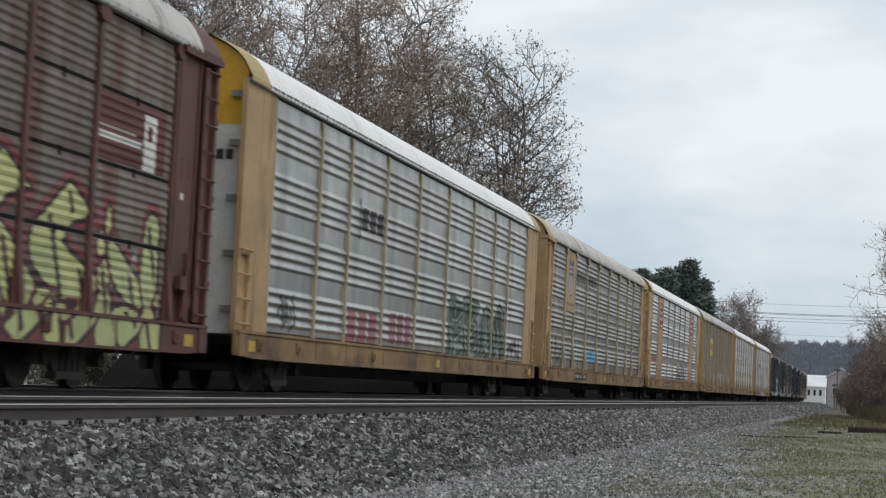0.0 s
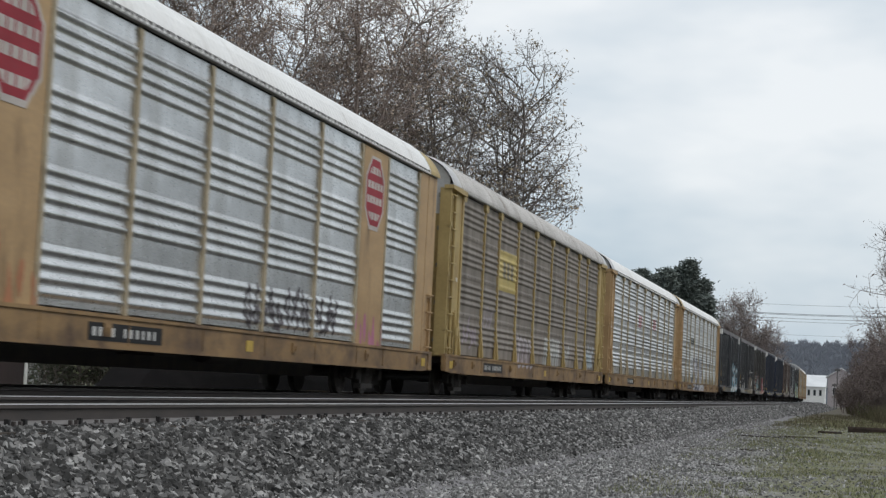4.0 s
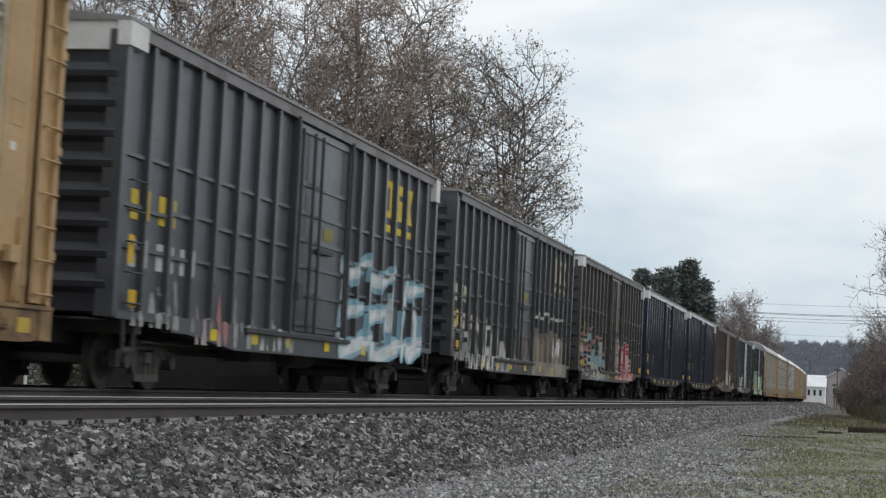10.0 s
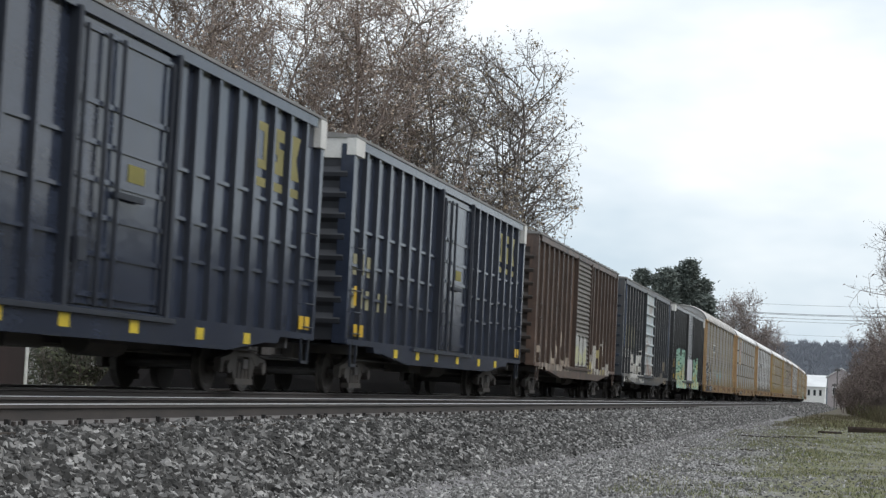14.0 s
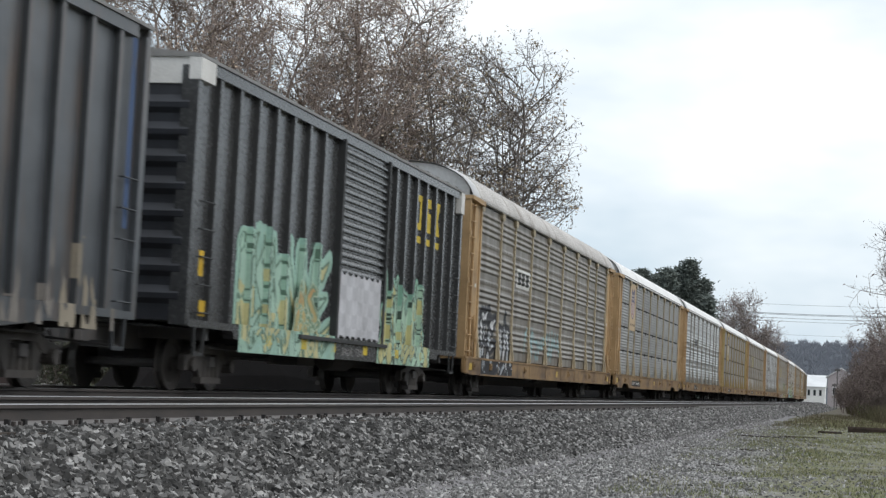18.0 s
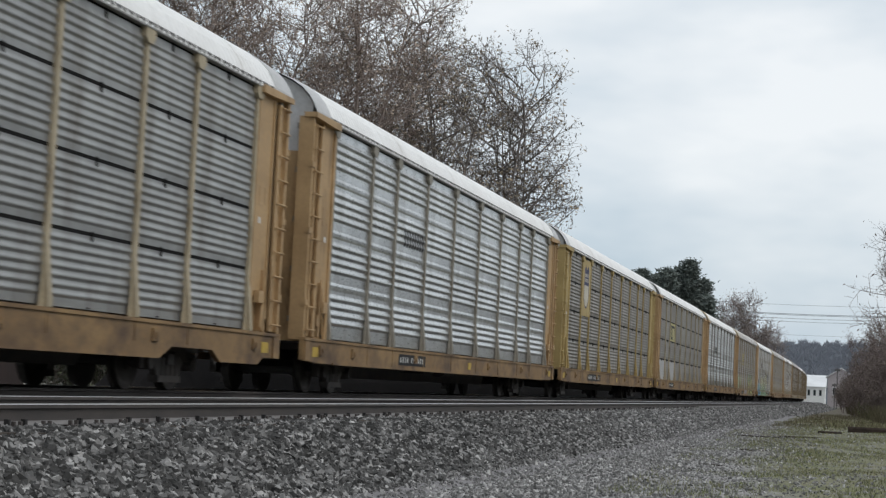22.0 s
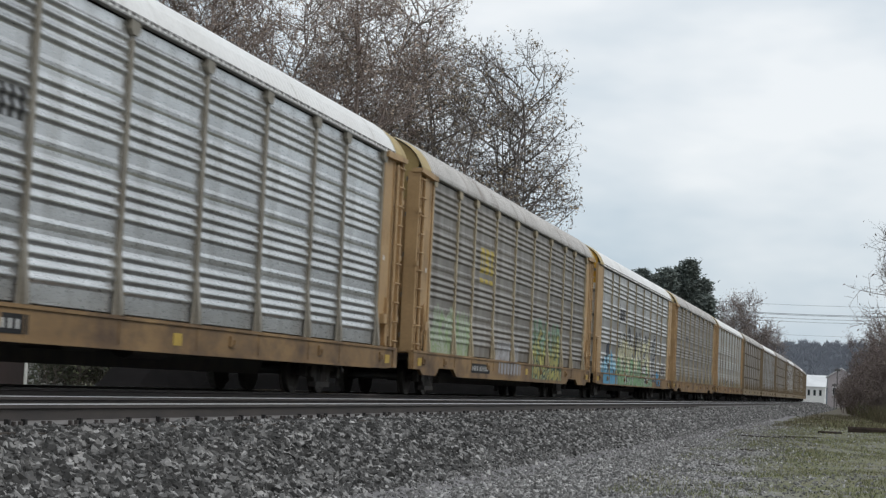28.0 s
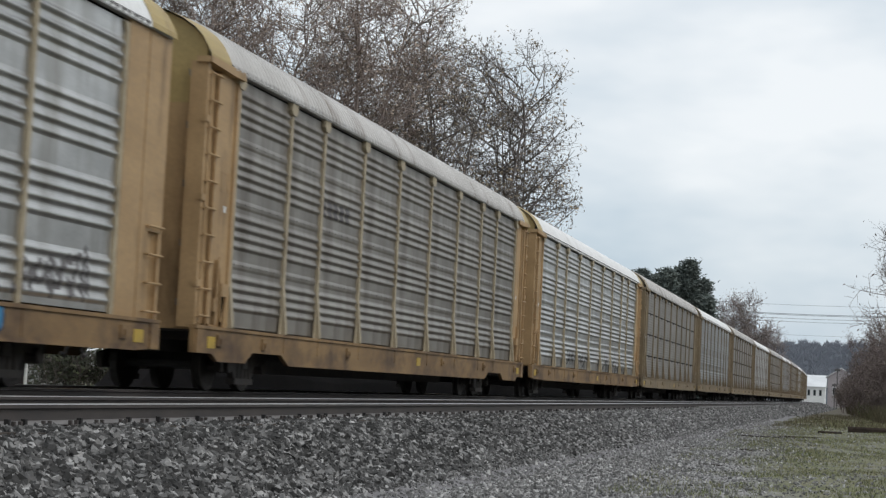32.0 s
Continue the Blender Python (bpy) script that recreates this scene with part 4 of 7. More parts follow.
def ladder_end_mesh(tan):
    """Recessed corner with a ladder; built for the end at +x."""
    def make():
        s = Shape()
        s.box(12.16, 13.62, -1.42, -1.38, 1.0, 5.02)                 # recessed plate
        s.box(12.20, 12.98, -1.532, -1.425, 1.62, 4.96)              # flat corner sheet over a shallow niche
        s.box(12.20, 12.98, -1.46, -1.425, 1.0, 1.62)
        s.prism([(12.14, 1.0), (12.36, 1.0), (12.26, 1.6), (12.26, 4.96), (12.14, 4.96)], -1.565, -1.53)
        s.box(12.94, 13.00, -1.56, -1.50, 1.0, 4.96)
        for z in (3.12, 3.42):
            s.box(12.42, 12.74, -1.538, -1.53, z, z + 0.025)
        for x in (12.42, 12.72):
            s.box(x, x + 0.02, -1.538, -1.53, 3.146, 3.419)
        s.box(12.42, 12.66, -1.63, -1.53, 1.5, 1.70)
        s.box(12.74, 12.82, -1.59, -1.45, 1.05, 2.05)
        s.box(12.84, 12.93, -1.60, -1.45, 1.25, 1.45)
        s.rod((12.76, -1.60, 1.95), (12.6, -1.60, 1.1), 0.02, 6)
        s.rod((12.80, -1.60, 2.1), (12.86, -1.60, 1.4), 0.016, 6)
        s.box(13.60, 13.70, -1.58, -1.30, 0.98, 5.02)
        s.prism([(12.12, 4.96), (12.12, 5.09), (13.74, 5.09), (13.74, 5.0), (12.6, 4.96)], -1.64, -1.40)
        for z in (1.6, 2.9, 4.1):
            s.box(13.56, 13.72, -1.60, -1.52, z, z + 0.10)
        return s.mesh("corner_frame", tan)
    return cached(("corner", tan.name), make)


def ladder_mesh(tan):
    def make():
        s = Shape()
        s.box(13.10, 13.22, -1.60, -1.56, 1.05, 4.90)
        s.box(13.54, 13.58, -1.60, -1.50, 1.05, 4.90)
        s.box(13.20, 13.56, -1.53, -1.515, 1.05, 4.90)
        for i in range(10):
            z = 1.16 + i * 0.41
            s.rod((13.14, -1.625, z), (13.62, -1.625, z), 0.016, 6)
            s.rod((13.62, -1.625, z), (13.64, -1.55, z - 0.03), 0.014, 5)
        return s.mesh("ladder", tan)
    return cached(("ladder", tan.name), make)


def flush_end_mesh(tan):
    def make():
        s = Shape()
        s.box(12.16, 12.86, -1.545, -1.46, 1.0, 5.07)
        s.box(12.89, 13.70, -1.55, -1.46, 2.25, 5.07)
        s.box(12.86, 12.89, -1.535, -1.48, 1.0, 5.07)
        s.box(12.89, 13.18, -1.55, -1.46, 1.0, 2.25)
        s.box(13.18, 13.60, -1.49, -1.46, 1.0, 2.25)
        s.box(13.60, 13.70, -1.55, -1.46, 1.0, 2.25)
        for i in range(4):
            z = 1.12 + i * 0.40
            s.rod((13.12, -1.60, z), (13.66, -1.60, z), 0.018, 6)
            s.rod((13.12, -1.60, z), (13.12, -1.54, z), 0.016, 5)
            s.rod((13.66, -1.60, z), (13.66, -1.54, z), 0.016, 5)
        return s.mesh("corner_plate", tan)
    return cached(("flush", tan.name), make)


def sill_mesh(material, fish):
    def make():
        s = Shape()
        if fish:
            poly = [(-13.7, 1.0), (-13.7, 0.60), (-12.9, 0.60), (-12.6, 0.48), (-11.3, 0.48), (-10.95, 0.66), (-9.4, 0.66), (-8.95, 0.48), (8.2, 0.48), (8.7, 0.66), (10.4, 0.66), (10.8, 0.48), (12.6, 0.48), (12.9, 0.60), (13.7, 0.60), (13.7, 1.0)]
        else:
            poly = [(-13.7, 1.0), (-13.7, 0.62), (-12.9, 0.57), (12.9, 0.57), (13.7, 0.62), (13.7, 1.0)]
        s.prism(poly, -1.60, -1.52)
        s.box(-13.7, 13.7, -1.625, -1.46, 0.97, 1.02)
        if not fish:
            s.box(-11.8, 11.8, -1.615, -1.52, 0.56, 0.60)
        for x in (-12.6, -10.4, -5.2, 3.1, 8.0, 12.4):
            s.box(x - 0.12, x + 0.12, -1.635, -1.59, 0.72, 0.90)
            s.box(x - 0.04, x + 0.04, -1.66, -1.59, 0.76, 0.84)
        for x in (-13.5, 13.5):
            s.box(x - 0.16, x + 0.16, -1.63, -1.54, 0.60, 0.96)
        for x in EDGES[1:-1]:
            s.box(x - 0.012, x + 0.012, -1.61, -1.59, 0.62 if not fish else 0.70, 0.97)
        return s.mesh("side_sill", material)
    return cached(("sill", material.name, fish), make)


def post_mesh(tan, flare):
    def make():
        s = Shape()
        if flare:
            w = 0.06
            s.prism([(-w, 1.02), (-w, 5.0), (w, 5.0), (w, 1.02)], -1.552, SIDE)
            # gusset that spreads to the sill at the foot
            s.prism([(-1.552, 1.021), (-1.552, 1.85), (-1.60, 1.40), (-1.635, 1.10), (-1.635, 1.021)], -w - 0.002, w + 0.002, "x")
            s.prism([(-0.15, 1.021), (-w - 0.003, 1.65), (-w - 0.003, 1.021)], -1.56, -1.535)
            s.prism([(0.15, 1.021), (w + 0.003, 1.021), (w + 0.003, 1.65)], -1.56, -1.535)
            s.prism([(-0.09, 4.84), (-0.17, 4.92), (-0.17, 5.06), (0.17, 5.06), (0.17, 4.92), (0.09, 4.84)], -1.585, -1.50)
        else:
            s.prism([(-0.05, 1.02), (-0.05, 4.84), (-0.12, 5.0), (0.05, 5.0), (0.05, 1.02)], -1.542, SIDE)
            s.box(-0.075, -0.052, -1.552, SIDE, 1.02, 4.80)
        return s.mesh("post", tan)
    return cached(("post", tan.name, flare), make)


def eave_mesh():
    def make():
        s = Shape()
        s.box(-13.6, 13.6, -1.592, -1.48, 5.045, 5.115)
        for i in range(194):
            x = -13.55 + i * 0.14
            s.box(x, x + 0.07, -1.604, -1.56, 5.095, 5.135, 1)
        return s.mesh("eave_strip", [mat("galvanised_trim", (0.40, 0.395, 0.38), (0.30, 0.29, 0.28), 3, 0.5, 0.2), STEEL_DARK])
    return cached("eave", make)


ROOF_WHITE = mat("chalky_white_roof", (0.84, 0.84, 0.835), (0.77, 0.765, 0.755), 0.6, 0.55, 0.0, 0.05, 0.03, 30, (1, 1, 1), (0.52, 0.50, 0.47), 0.06, 0.7, (3, 0.6, 0.6))
ROOF_GREY = mat("dull_galvanised_roof", (0.52, 0.505, 0.49), (0.41, 0.395, 0.38), 0.6, 0.5, 0.2, 0.07, 0.03, 30, (1, 1, 1), (0.20, 0.165, 0.14), 0.15, 0.7, (3, 0.6, 0.6))
GALV_BRIGHT = wall_mat("bright_galvanised_sheet", (0.67, 0.68, 0.685), (0.43, 0.43, 0.42), 0.24, 0.74, 0.30)
GALV = wall_mat("galvanised_sheet", (0.52, 0.515, 0.50), (0.30, 0.285, 0.26), 0.30, 0.72, 0.34)
GALV_GREY = wall_mat("grimy_galvanised_sheet", (0.41, 0.40, 0.382), (0.23, 0.21, 0.182), 0.40, 0.75, 0.38)
GALV_STACK = wall_mat("grey_stacked_sheet", (0.355, 0.355, 0.35), (0.20, 0.19, 0.175), 0.25, 0.6, 0.44)
GALV_DULL = wall_mat("dull_galvanised_sheet", (0.32, 0.295, 0.263), (0.16, 0.137, 0.116), 0.38, 0.55, 0.46)
GALV_BROWN = wall_mat("brown_stained_sheet", (0.265, 0.232, 0.20), (0.13, 0.105, 0.085), 0.35, 0.15, 0.65)
GALV_MAROON = wall_mat("maroon_stained_sheet", (0.20, 0.175, 0.16), (0.11, 0.05, 0.042), 0.35, 0.1, 0.65)
MAROON = mat("faded_maroon_paint", (0.13, 0.052, 0.045), (0.10, 0.042, 0.038), 0.9, 0.65, dirt=(0.05, 0.035, 0.03), dirt_amount=0.25)
TAN_PALE = mat("faded_yellow_paint", (0.44, 0.33, 0.14), (0.37, 0.27, 0.11), 0.8, 0.6, 0.0, 0.10, 0.05, 30, (0.6, 1, 1.5), (0.24, 0.15, 0.06), 0.22, 1.2, (1.4, 1, 0.35))
WHITE_DOOR = mat("off_white_door", (0.66, 0.655, 0.62), (0.56, 0.55, 0.52), 0.9, 0.55, dirt=(0.30, 0.26, 0.21), dirt_amount=0.1)
YELLOW = mat("signal_yellow", (0.70, 0.40, 0.03), (0.62, 0.34, 0.03), 0.9, 0.5)
BLACK_PAINT = mat("black_paint", (0.02, 0.02, 0.021), (0.035, 0.034, 0.033), 2, 0.6)
WHITE_PAINT = mat("white_paint", (0.72, 0.71, 0.69), (0.60, 0.59, 0.57), 2, 0.6)
TRAIN = []
# Tan with its colour dulled in place of haze, for distant wagons.
TAN_DULL = mat("haze_dulled_tan", (0.27, 0.205, 0.125), (0.21, 0.16, 0.10), 0.8, 0.65, 0.0, 0.1, 0.05, 30, (0.6, 1, 1.5), (0.16, 0.115, 0.075), 0.2, 1.2, (1.4, 1, 0.35))
POST_TAN = mat("dusty_tan_post", (0.47, 0.395, 0.275), (0.37, 0.31, 0.215), 1.2, 0.65, dirt=(0.16, 0.12, 0.07), dirt_amount=0.2)
POST_OF = {TAN.name: POST_TAN}
POST_GREY = mat("dusty_grey_post", (0.29, 0.265, 0.22), (0.22, 0.20, 0.165), 1.5, 0.6, dirt=(0.16, 0.13, 0.09), dirt_amount=0.2)


def carrier(centre, wall, style, label, tan=TAN, roof=ROOF_WHITE, hood=None, near_end="ladder", far_end="ladder", sill=SILL_TAN, fish=False,
            door=(None, None, 4.4), flare=True, far_door=None, post=None):
    car = thing("autorack_wagon", None, None, label, "freight wagon", "wagons of the passing train")
    hood = hood or TAN_PALE
    for i in range(len(EDGES) - 1):
        w = EDGES[i + 1] - EDGES[i]
        part("panel", panel_mesh(w - 0.004, style, wall), None, car, at=pose((EDGES[i] + EDGES[i + 1]) / 2, 0, 0))
    for x in EDGES:
        part("post", post_mesh(post or POST_OF.get(tan.name, tan), flare), None, car, at=pose(x, 0, 0))
    # the side away from the camera
    part("far_side_wall", panel_mesh(2 * 12.1, style, wall), None, car, at=pose(0, 0, 0, 0, 0, 180))
    part("roof", roof_mesh(roof, hood), None, car, "ribbed pale metal roof with rounded shoulders")
    part("eave_strip", eave_mesh(), None, car)
    sm = sill_mesh(sill, fish)
    part("side_sill", sm, None, car)
    part("side_sill", sm, None, car, at=pose(0, 0, 0, 0, 0, 180))
    rf = cached("sill_reflector", lambda: Shape().box(-0.17, 0.17, -1.607, -1.597, 0.68, 0.86).mesh("reflector", mat("aged_reflector_yellow", (0.55, 0.38, 0.05), (0.45, 0.30, 0.06), 3, 0.5)))
    for x in (-12.95, 0.7, 12.95):
        part("reflector", rf, None, car, at=pose(x, 0, 0))
    lo, up, sp = door
    part("end_door", end_wall_mesh(lo or tan, up or hood, sp), None, car, at=pose(-13.56, 0, 0, 0, 0, 180))
    lo, up, sp = far_door or (None, None, 4.4)
    part("end_door", end_wall_mesh(lo or tan, up or hood, sp), None, car, at=pose(13.56, 0, 0))
    if door[0] is WHITE_DOOR:
        def words():
            s = Shape()
            for z, n in ((4.02, 3), (3.78, 5), (2.5, 2), (2.3, 2)):
                for k in range(n):
                    s.box(0.0, 0.012, 0.55 + 0.16 * k, 0.66 + 0.16 * k, z, z + (0.16 if z > 3 else 0.06))
            return s.mesh("lettering", BLACK_PAINT)
        part("lettering", cached("door_words", words), None, car, "small dark lettering bars", pose(-13.561, 0, 0, 0, 0, 180))
    for kind, flip in ((near_end, True), (far_end, False)):
        at = Matrix.Diagonal((-1, 1, 1, 1)) if flip else Matrix.Identity(4)
        if kind == "ladder":
            a = part("corner_frame", mirrored(ladder_end_mesh(tan)) if flip else ladder_end_mesh(tan), None, car)
            part("ladder", mirrored(ladder_mesh(tan)) if flip else ladder_mesh(tan), None, a, "painted steel ladder")
            stick = cached("sticker", lambda: Shape().box(-0.06, 0.06, -1.537, -1.5325, 2.82, 2.92).mesh("sticker", WHITE_PAINT))
            part("sticker", stick, None, a, "small white sticker", pose(-12.5 if flip else 12.5, 0, 0))
        else:
            part("corner_plate", mirrored(flush_end_mesh(tan)) if flip else flush_end_mesh(tan), None, car)
        # the two corners away from the camera
        part("corner_plate", flush_end_mesh(tan) if flip else mirrored(flush_end_mesh(tan)), None, car, at=pose(0, 0, 0, 0, 0, 180))
    running_gear(car, HALF, (-9.9, 9.9))
    TRAIN.append((car, centre))
    return car


def mirrored(me):
    def make():
        c = me.copy()
        for v in c.vertices:
            v.co.x = -v.co.x
        c.flip_normals()
        return c
    return cached(("mirror", me.name), make)


# ---- boxcar ----
BOX = 9.3
SHEET = -1.465
LEFT_POSTS = (-8.33, -7.38, -6.42, -5.46, -4.5, -3.54, -2.58)
RIGHT_POSTS = (2.85, 3.78, 4.7, 5.62, 6.54, 7.46, 8.38)


class BoxSide:
    """How far out the side of a boxcar stands at x, z (for paint that lies on it)."""

    def __init__(self, door_x=(0, 0), door_y=-1.535, level=None):
        self.door_x, self.door_y, self.level = door_x, door_y, level

    def at(self, x, z):
        if self.level is not None:
            return self.level
        if z < 1.09:
            return -1.588
        for p in LEFT_POSTS + RIGHT_POSTS:
            if abs(x - p) < 0.052 and not self.door_x[0] < p < self.door_x[1]:
                return -1.563
        if self.door_x[0] < x < self.door_x[1]:
            return self.door_y
        return SHEET - 0.003


def boxcar(centre, body, label, door_kind="plug", door_mat=None, end_top=None, door_x=(-1.6, 1.92), chord=None):
    car = thing("boxcar", None, None, label, "freight wagon", "wagons of the passing train")
    dark = DARK_OF[body.name]

    def body_mesh():
        return Shape().box(-BOX, BOX, SHEET, 1.42, 1.06, 5.02).mesh("body", body)
    part("body", cached(("boxbody", body.name), body_mesh), None, car)

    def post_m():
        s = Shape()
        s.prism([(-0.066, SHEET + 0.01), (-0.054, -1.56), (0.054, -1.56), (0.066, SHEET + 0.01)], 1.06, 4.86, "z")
        # Flanks get the darkened copy of the body paint, standing for shade.
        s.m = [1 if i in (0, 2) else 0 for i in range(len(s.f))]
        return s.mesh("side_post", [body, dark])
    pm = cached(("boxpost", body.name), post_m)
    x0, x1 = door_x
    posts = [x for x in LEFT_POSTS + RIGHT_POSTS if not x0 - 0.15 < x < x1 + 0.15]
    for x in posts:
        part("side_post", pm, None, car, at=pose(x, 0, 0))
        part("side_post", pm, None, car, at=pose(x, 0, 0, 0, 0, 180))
    cm = cached(("boxcorner", body.name), lambda: Shape().box(-0.09, 0.09, -1.57, -1.30, 1.0, 4.9).mesh("corner_post", body))
    for x in (-BOX, BOX):
        part("corner_post", cm, None, car, at=pose(x, 0, 0))

    def side_sill():
        s = Shape()
        s.prism([(-BOX, 1.09), (-BOX, 0.98), (-7.3, 0.98), (-7.2, 0.86), (-6.6, 0.86), (-4.4, 0.68), (4.6, 0.68), (6.6, 0.86), (7.2, 0.86), (7.3, 0.98), (BOX, 0.98), (BOX, 1.09)], -1.585, -1.41)
        return s.mesh("side_sill", body)
    sm = cached(("boxsill", body.name), side_sill)
    part("side_sill", sm, None, car)
    part("side_sill", sm, None, car, at=pose(0, 0, 0, 0, 0, 180))

    def roof():
        s = Shape()
        s.prism([(-1.60, 5.02), (-1.60, 5.07), (0, 5.22), (1.60, 5.07), (1.60, 5.02)], -BOX - 0.1, BOX + 0.1, "x")
        for i in range(18):
            x = -8.7 + i * 1.02
            s.prism([(-1.58, 5.071), (0, 5.221), (1.58, 5.071), (1.58, 5.11), (0, 5.26), (-1.58, 5.11)], x - 0.05, x + 0.05, "x")
        return s.mesh("roof", mat("boxcar_roof_grey", (0.26, 0.255, 0.25), (0.19, 0.185, 0.18), 1, 0.6))
    part("roof", cached("boxroof", roof), None, car, "low ridged grey metal roof")
    ch = chord or CHORD_OF.get(body.name, body)
    part("top_chord", cached(("boxtop", ch.name), lambda: Shape().box(-BOX + 0.4, BOX - 0.4, -1.575, -1.41, 4.84, 5.015).mesh("top_chord", ch)), None, car)

    def end():
        s = Shape()
        poly = [(0.0, 1.06), (0.03, 1.06)]
        for i in range(8):
            z = 1.30 + i * 0.41
            poly += [(0.03, z), (0.10, z + 0.08), (0.11, z + 0.16), (0.03, z + 0.28)]
        s.prism(poly + [(0.03, 4.62), (0.0, 4.62)], -1.44, 1.44, "y", 0)
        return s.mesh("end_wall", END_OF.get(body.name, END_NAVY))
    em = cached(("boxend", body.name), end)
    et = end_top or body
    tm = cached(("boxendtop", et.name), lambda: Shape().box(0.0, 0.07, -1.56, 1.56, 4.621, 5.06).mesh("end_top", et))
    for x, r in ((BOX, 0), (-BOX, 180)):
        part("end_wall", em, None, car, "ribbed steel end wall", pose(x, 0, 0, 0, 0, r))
        part("end_top", tm, None, car, at=pose(x, 0, 0, 0, 0, r))
    if end_top:
        def digits():
            n = Shape()
            for k in range(6):
                n.box(0.07, 0.075, -0.62 + 0.19 * k, -0.50 + 0.19 * k, 4.76, 4.92)
            return n.mesh("number_bars", BLACK_PAINT)
        part("number_bars", cached("box_end_digits", digits), None, car, "small dark number bars", pose(-BOX, 0, 0, 0, 0, 180))
        part("corner_cap", cached(("cap1", et.name), lambda: Shape().box(-0.30, 0.35, -1.60, -1.41, 4.68, 5.014).mesh("corner_cap", et)), None, car, "white painted roof corner", pose(-BOX + 0.2, 0, 0))
        part("corner_cap", cached(("cap2", et.name), lambda: Shape().box(-0.25, 0.12, -1.60, -1.41, 4.50, 5.014).mesh("corner_cap", et)), None, car, "white painted roof corner", pose(BOX, 0, 0))
    dm = door_mat or body
    if door_kind == "plug":
        def leaf():
            s = Shape()
            s.box(x0 + 0.08, x1 - 0.08, -1.53, -1.41, 1.12, 4.80)
            return s.mesh("door", dm)
    else:
        def leaf():
            s = Shape()
            n = 24 if door_kind == "ribbed" else 8
            h = 3.7 / n
            poly = [(-1.41, 1.05), (-1.53, 1.05)]
            for i in range(n):
                z = 1.10 + i * h
                poly += [(-1.53, z), (-1.575, z + h * 0.15), (-1.575, z + h * 0.35), (-1.53, z + h * 0.85)] if door_kind == "ribbed" else [(-1.53, z), (-1.60, z + 0.03), (-1.60, z + 0.08), (-1.53, z + 0.13)]
            s.prism(poly + [(-1.53, 4.84), (-1.41, 4.84)], x0 + 0.06, x1 - 0.06, "x")
            return s.mesh("door", dm)
    d = part("door", cached(("boxdoor", door_kind, dm.name, x0, x1), leaf), None, car)
    jm = cached(("jamb", body.name), lambda: Shape().box(-0.06, 0.06, -1.61, -1.41, 1.0, 4.88).mesh("door_post", dark))
    for x in (x0, x1):
        part("door_post", jm, None, car, at=pose(x, 0, 0))
    if door_kind == "plug":
        bm_ = cached(("batten", dm.name), lambda: Shape().box(x0 + 0.12, x1 - 0.12, -1.56, -1.525, 0, 0.07).mesh("batten", dm))
        for z in (1.22, 1.75, 2.25, 2.72, 3.2, 3.72, 4.66):
            part("batten", bm_, None, d, at=pose(0, 0, z))
        rm = cached(("lockrod", dm.name), lambda: Shape().rod((0, -1.60, 1.1), (0, -1.60, 4.7), 0.03, 6).mesh("lock_rod", dark))
        for x in (x0 + 0.22, x0 + 0.95, x0 + 1.45, x1 - 0.25):
            part("lock_rod", rm, None, d, at=pose(x, 0, 0))
        part("handle", cached(("dh", dm.name), lambda: Shape().box(-0.5, 0.5, -1.62, -1.555, 2.58, 2.66).mesh("handle", dark)), None, d, at=pose(x0 + 1.9, 0, 0))
        part("lock_box", cached(("lb", dm.name), lambda: Shape().box(-0.14, 0.14, -1.65, -1.555, 1.66, 1.96).mesh("lock_box", dark)), None, d, at=pose(x0 + 0.35, 0, 0))
    part("door_track", cached(("dt", body.name, x0, x1), lambda: Shape().box(x0 - 2.4, x1 + 0.3, -1.64, -1.58, 0.99, 1.06).mesh("door_track", dark)), None, car)
    if door_kind == "plug":
        run = [-BOX] + [p for p in posts if p < x0] + [x0, x1] + [p for p in posts if p > x1] + [BOX]
        for z in (1.95, 2.55, 3.25):
            for a, b in zip(run, run[1:]):
                if a != x0:
                    dz = 0.12 * noise.noise((a * 3.1, z, 0))
                    w = round((b - a) / 2 - 0.09, 2)
                    sm2 = cached(("strap", body.name, w), lambda: Shape().box(-w, w, -1.51, SHEET + 0.005, 0, 0.055).mesh("strap", body))
                    part("strap", sm2, None, car, at=pose((a + b) / 2, 0, z + dz))

    def lad():
        s = Shape()
        for i in range(5):
            z = 1.2 + 0.42 * i
            s.rod((-0.26, -1.63, z), (0.26, -1.63, z), 0.014, 5)
            for q in (-0.26, 0.26):
                s.rod((q, -1.63, z), (q, -1.56, z), 0.012, 5)
        return s.mesh("ladder", dark)
    lm = cached(("grab", body.name), lad)
    stm = cached(("step", body.name), lambda: Shape().prism([(-0.24, 1.0), (-0.20, 0.55), (0.20, 0.55), (0.24, 1.0), (0.20, 1.0), (0.16, 0.6), (-0.16, 0.6), (-0.20, 1.0)], -1.59, -1.55).mesh("step", dark))
    for x in (-BOX + 0.5, BOX - 0.5):
        part("ladder", lm, None, car, at=pose(x, 0, 0))
        part("step", stm, None, car, at=pose(x, 0, 0))
    running_gear(car, BOX, (-6.9, 6.9))
    TRAIN.append((car, centre))
    return car


DARK_OF = {}
# End walls are much darker than the sides of the same boxcar.
END_NAVY = mat("dark_navy_end", (0.030, 0.033, 0.042), (0.020, 0.021, 0.026), 1.5, 0.5)
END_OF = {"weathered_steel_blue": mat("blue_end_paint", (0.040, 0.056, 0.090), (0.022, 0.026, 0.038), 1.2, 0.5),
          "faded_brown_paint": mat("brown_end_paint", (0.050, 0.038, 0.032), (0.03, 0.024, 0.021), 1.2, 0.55)}


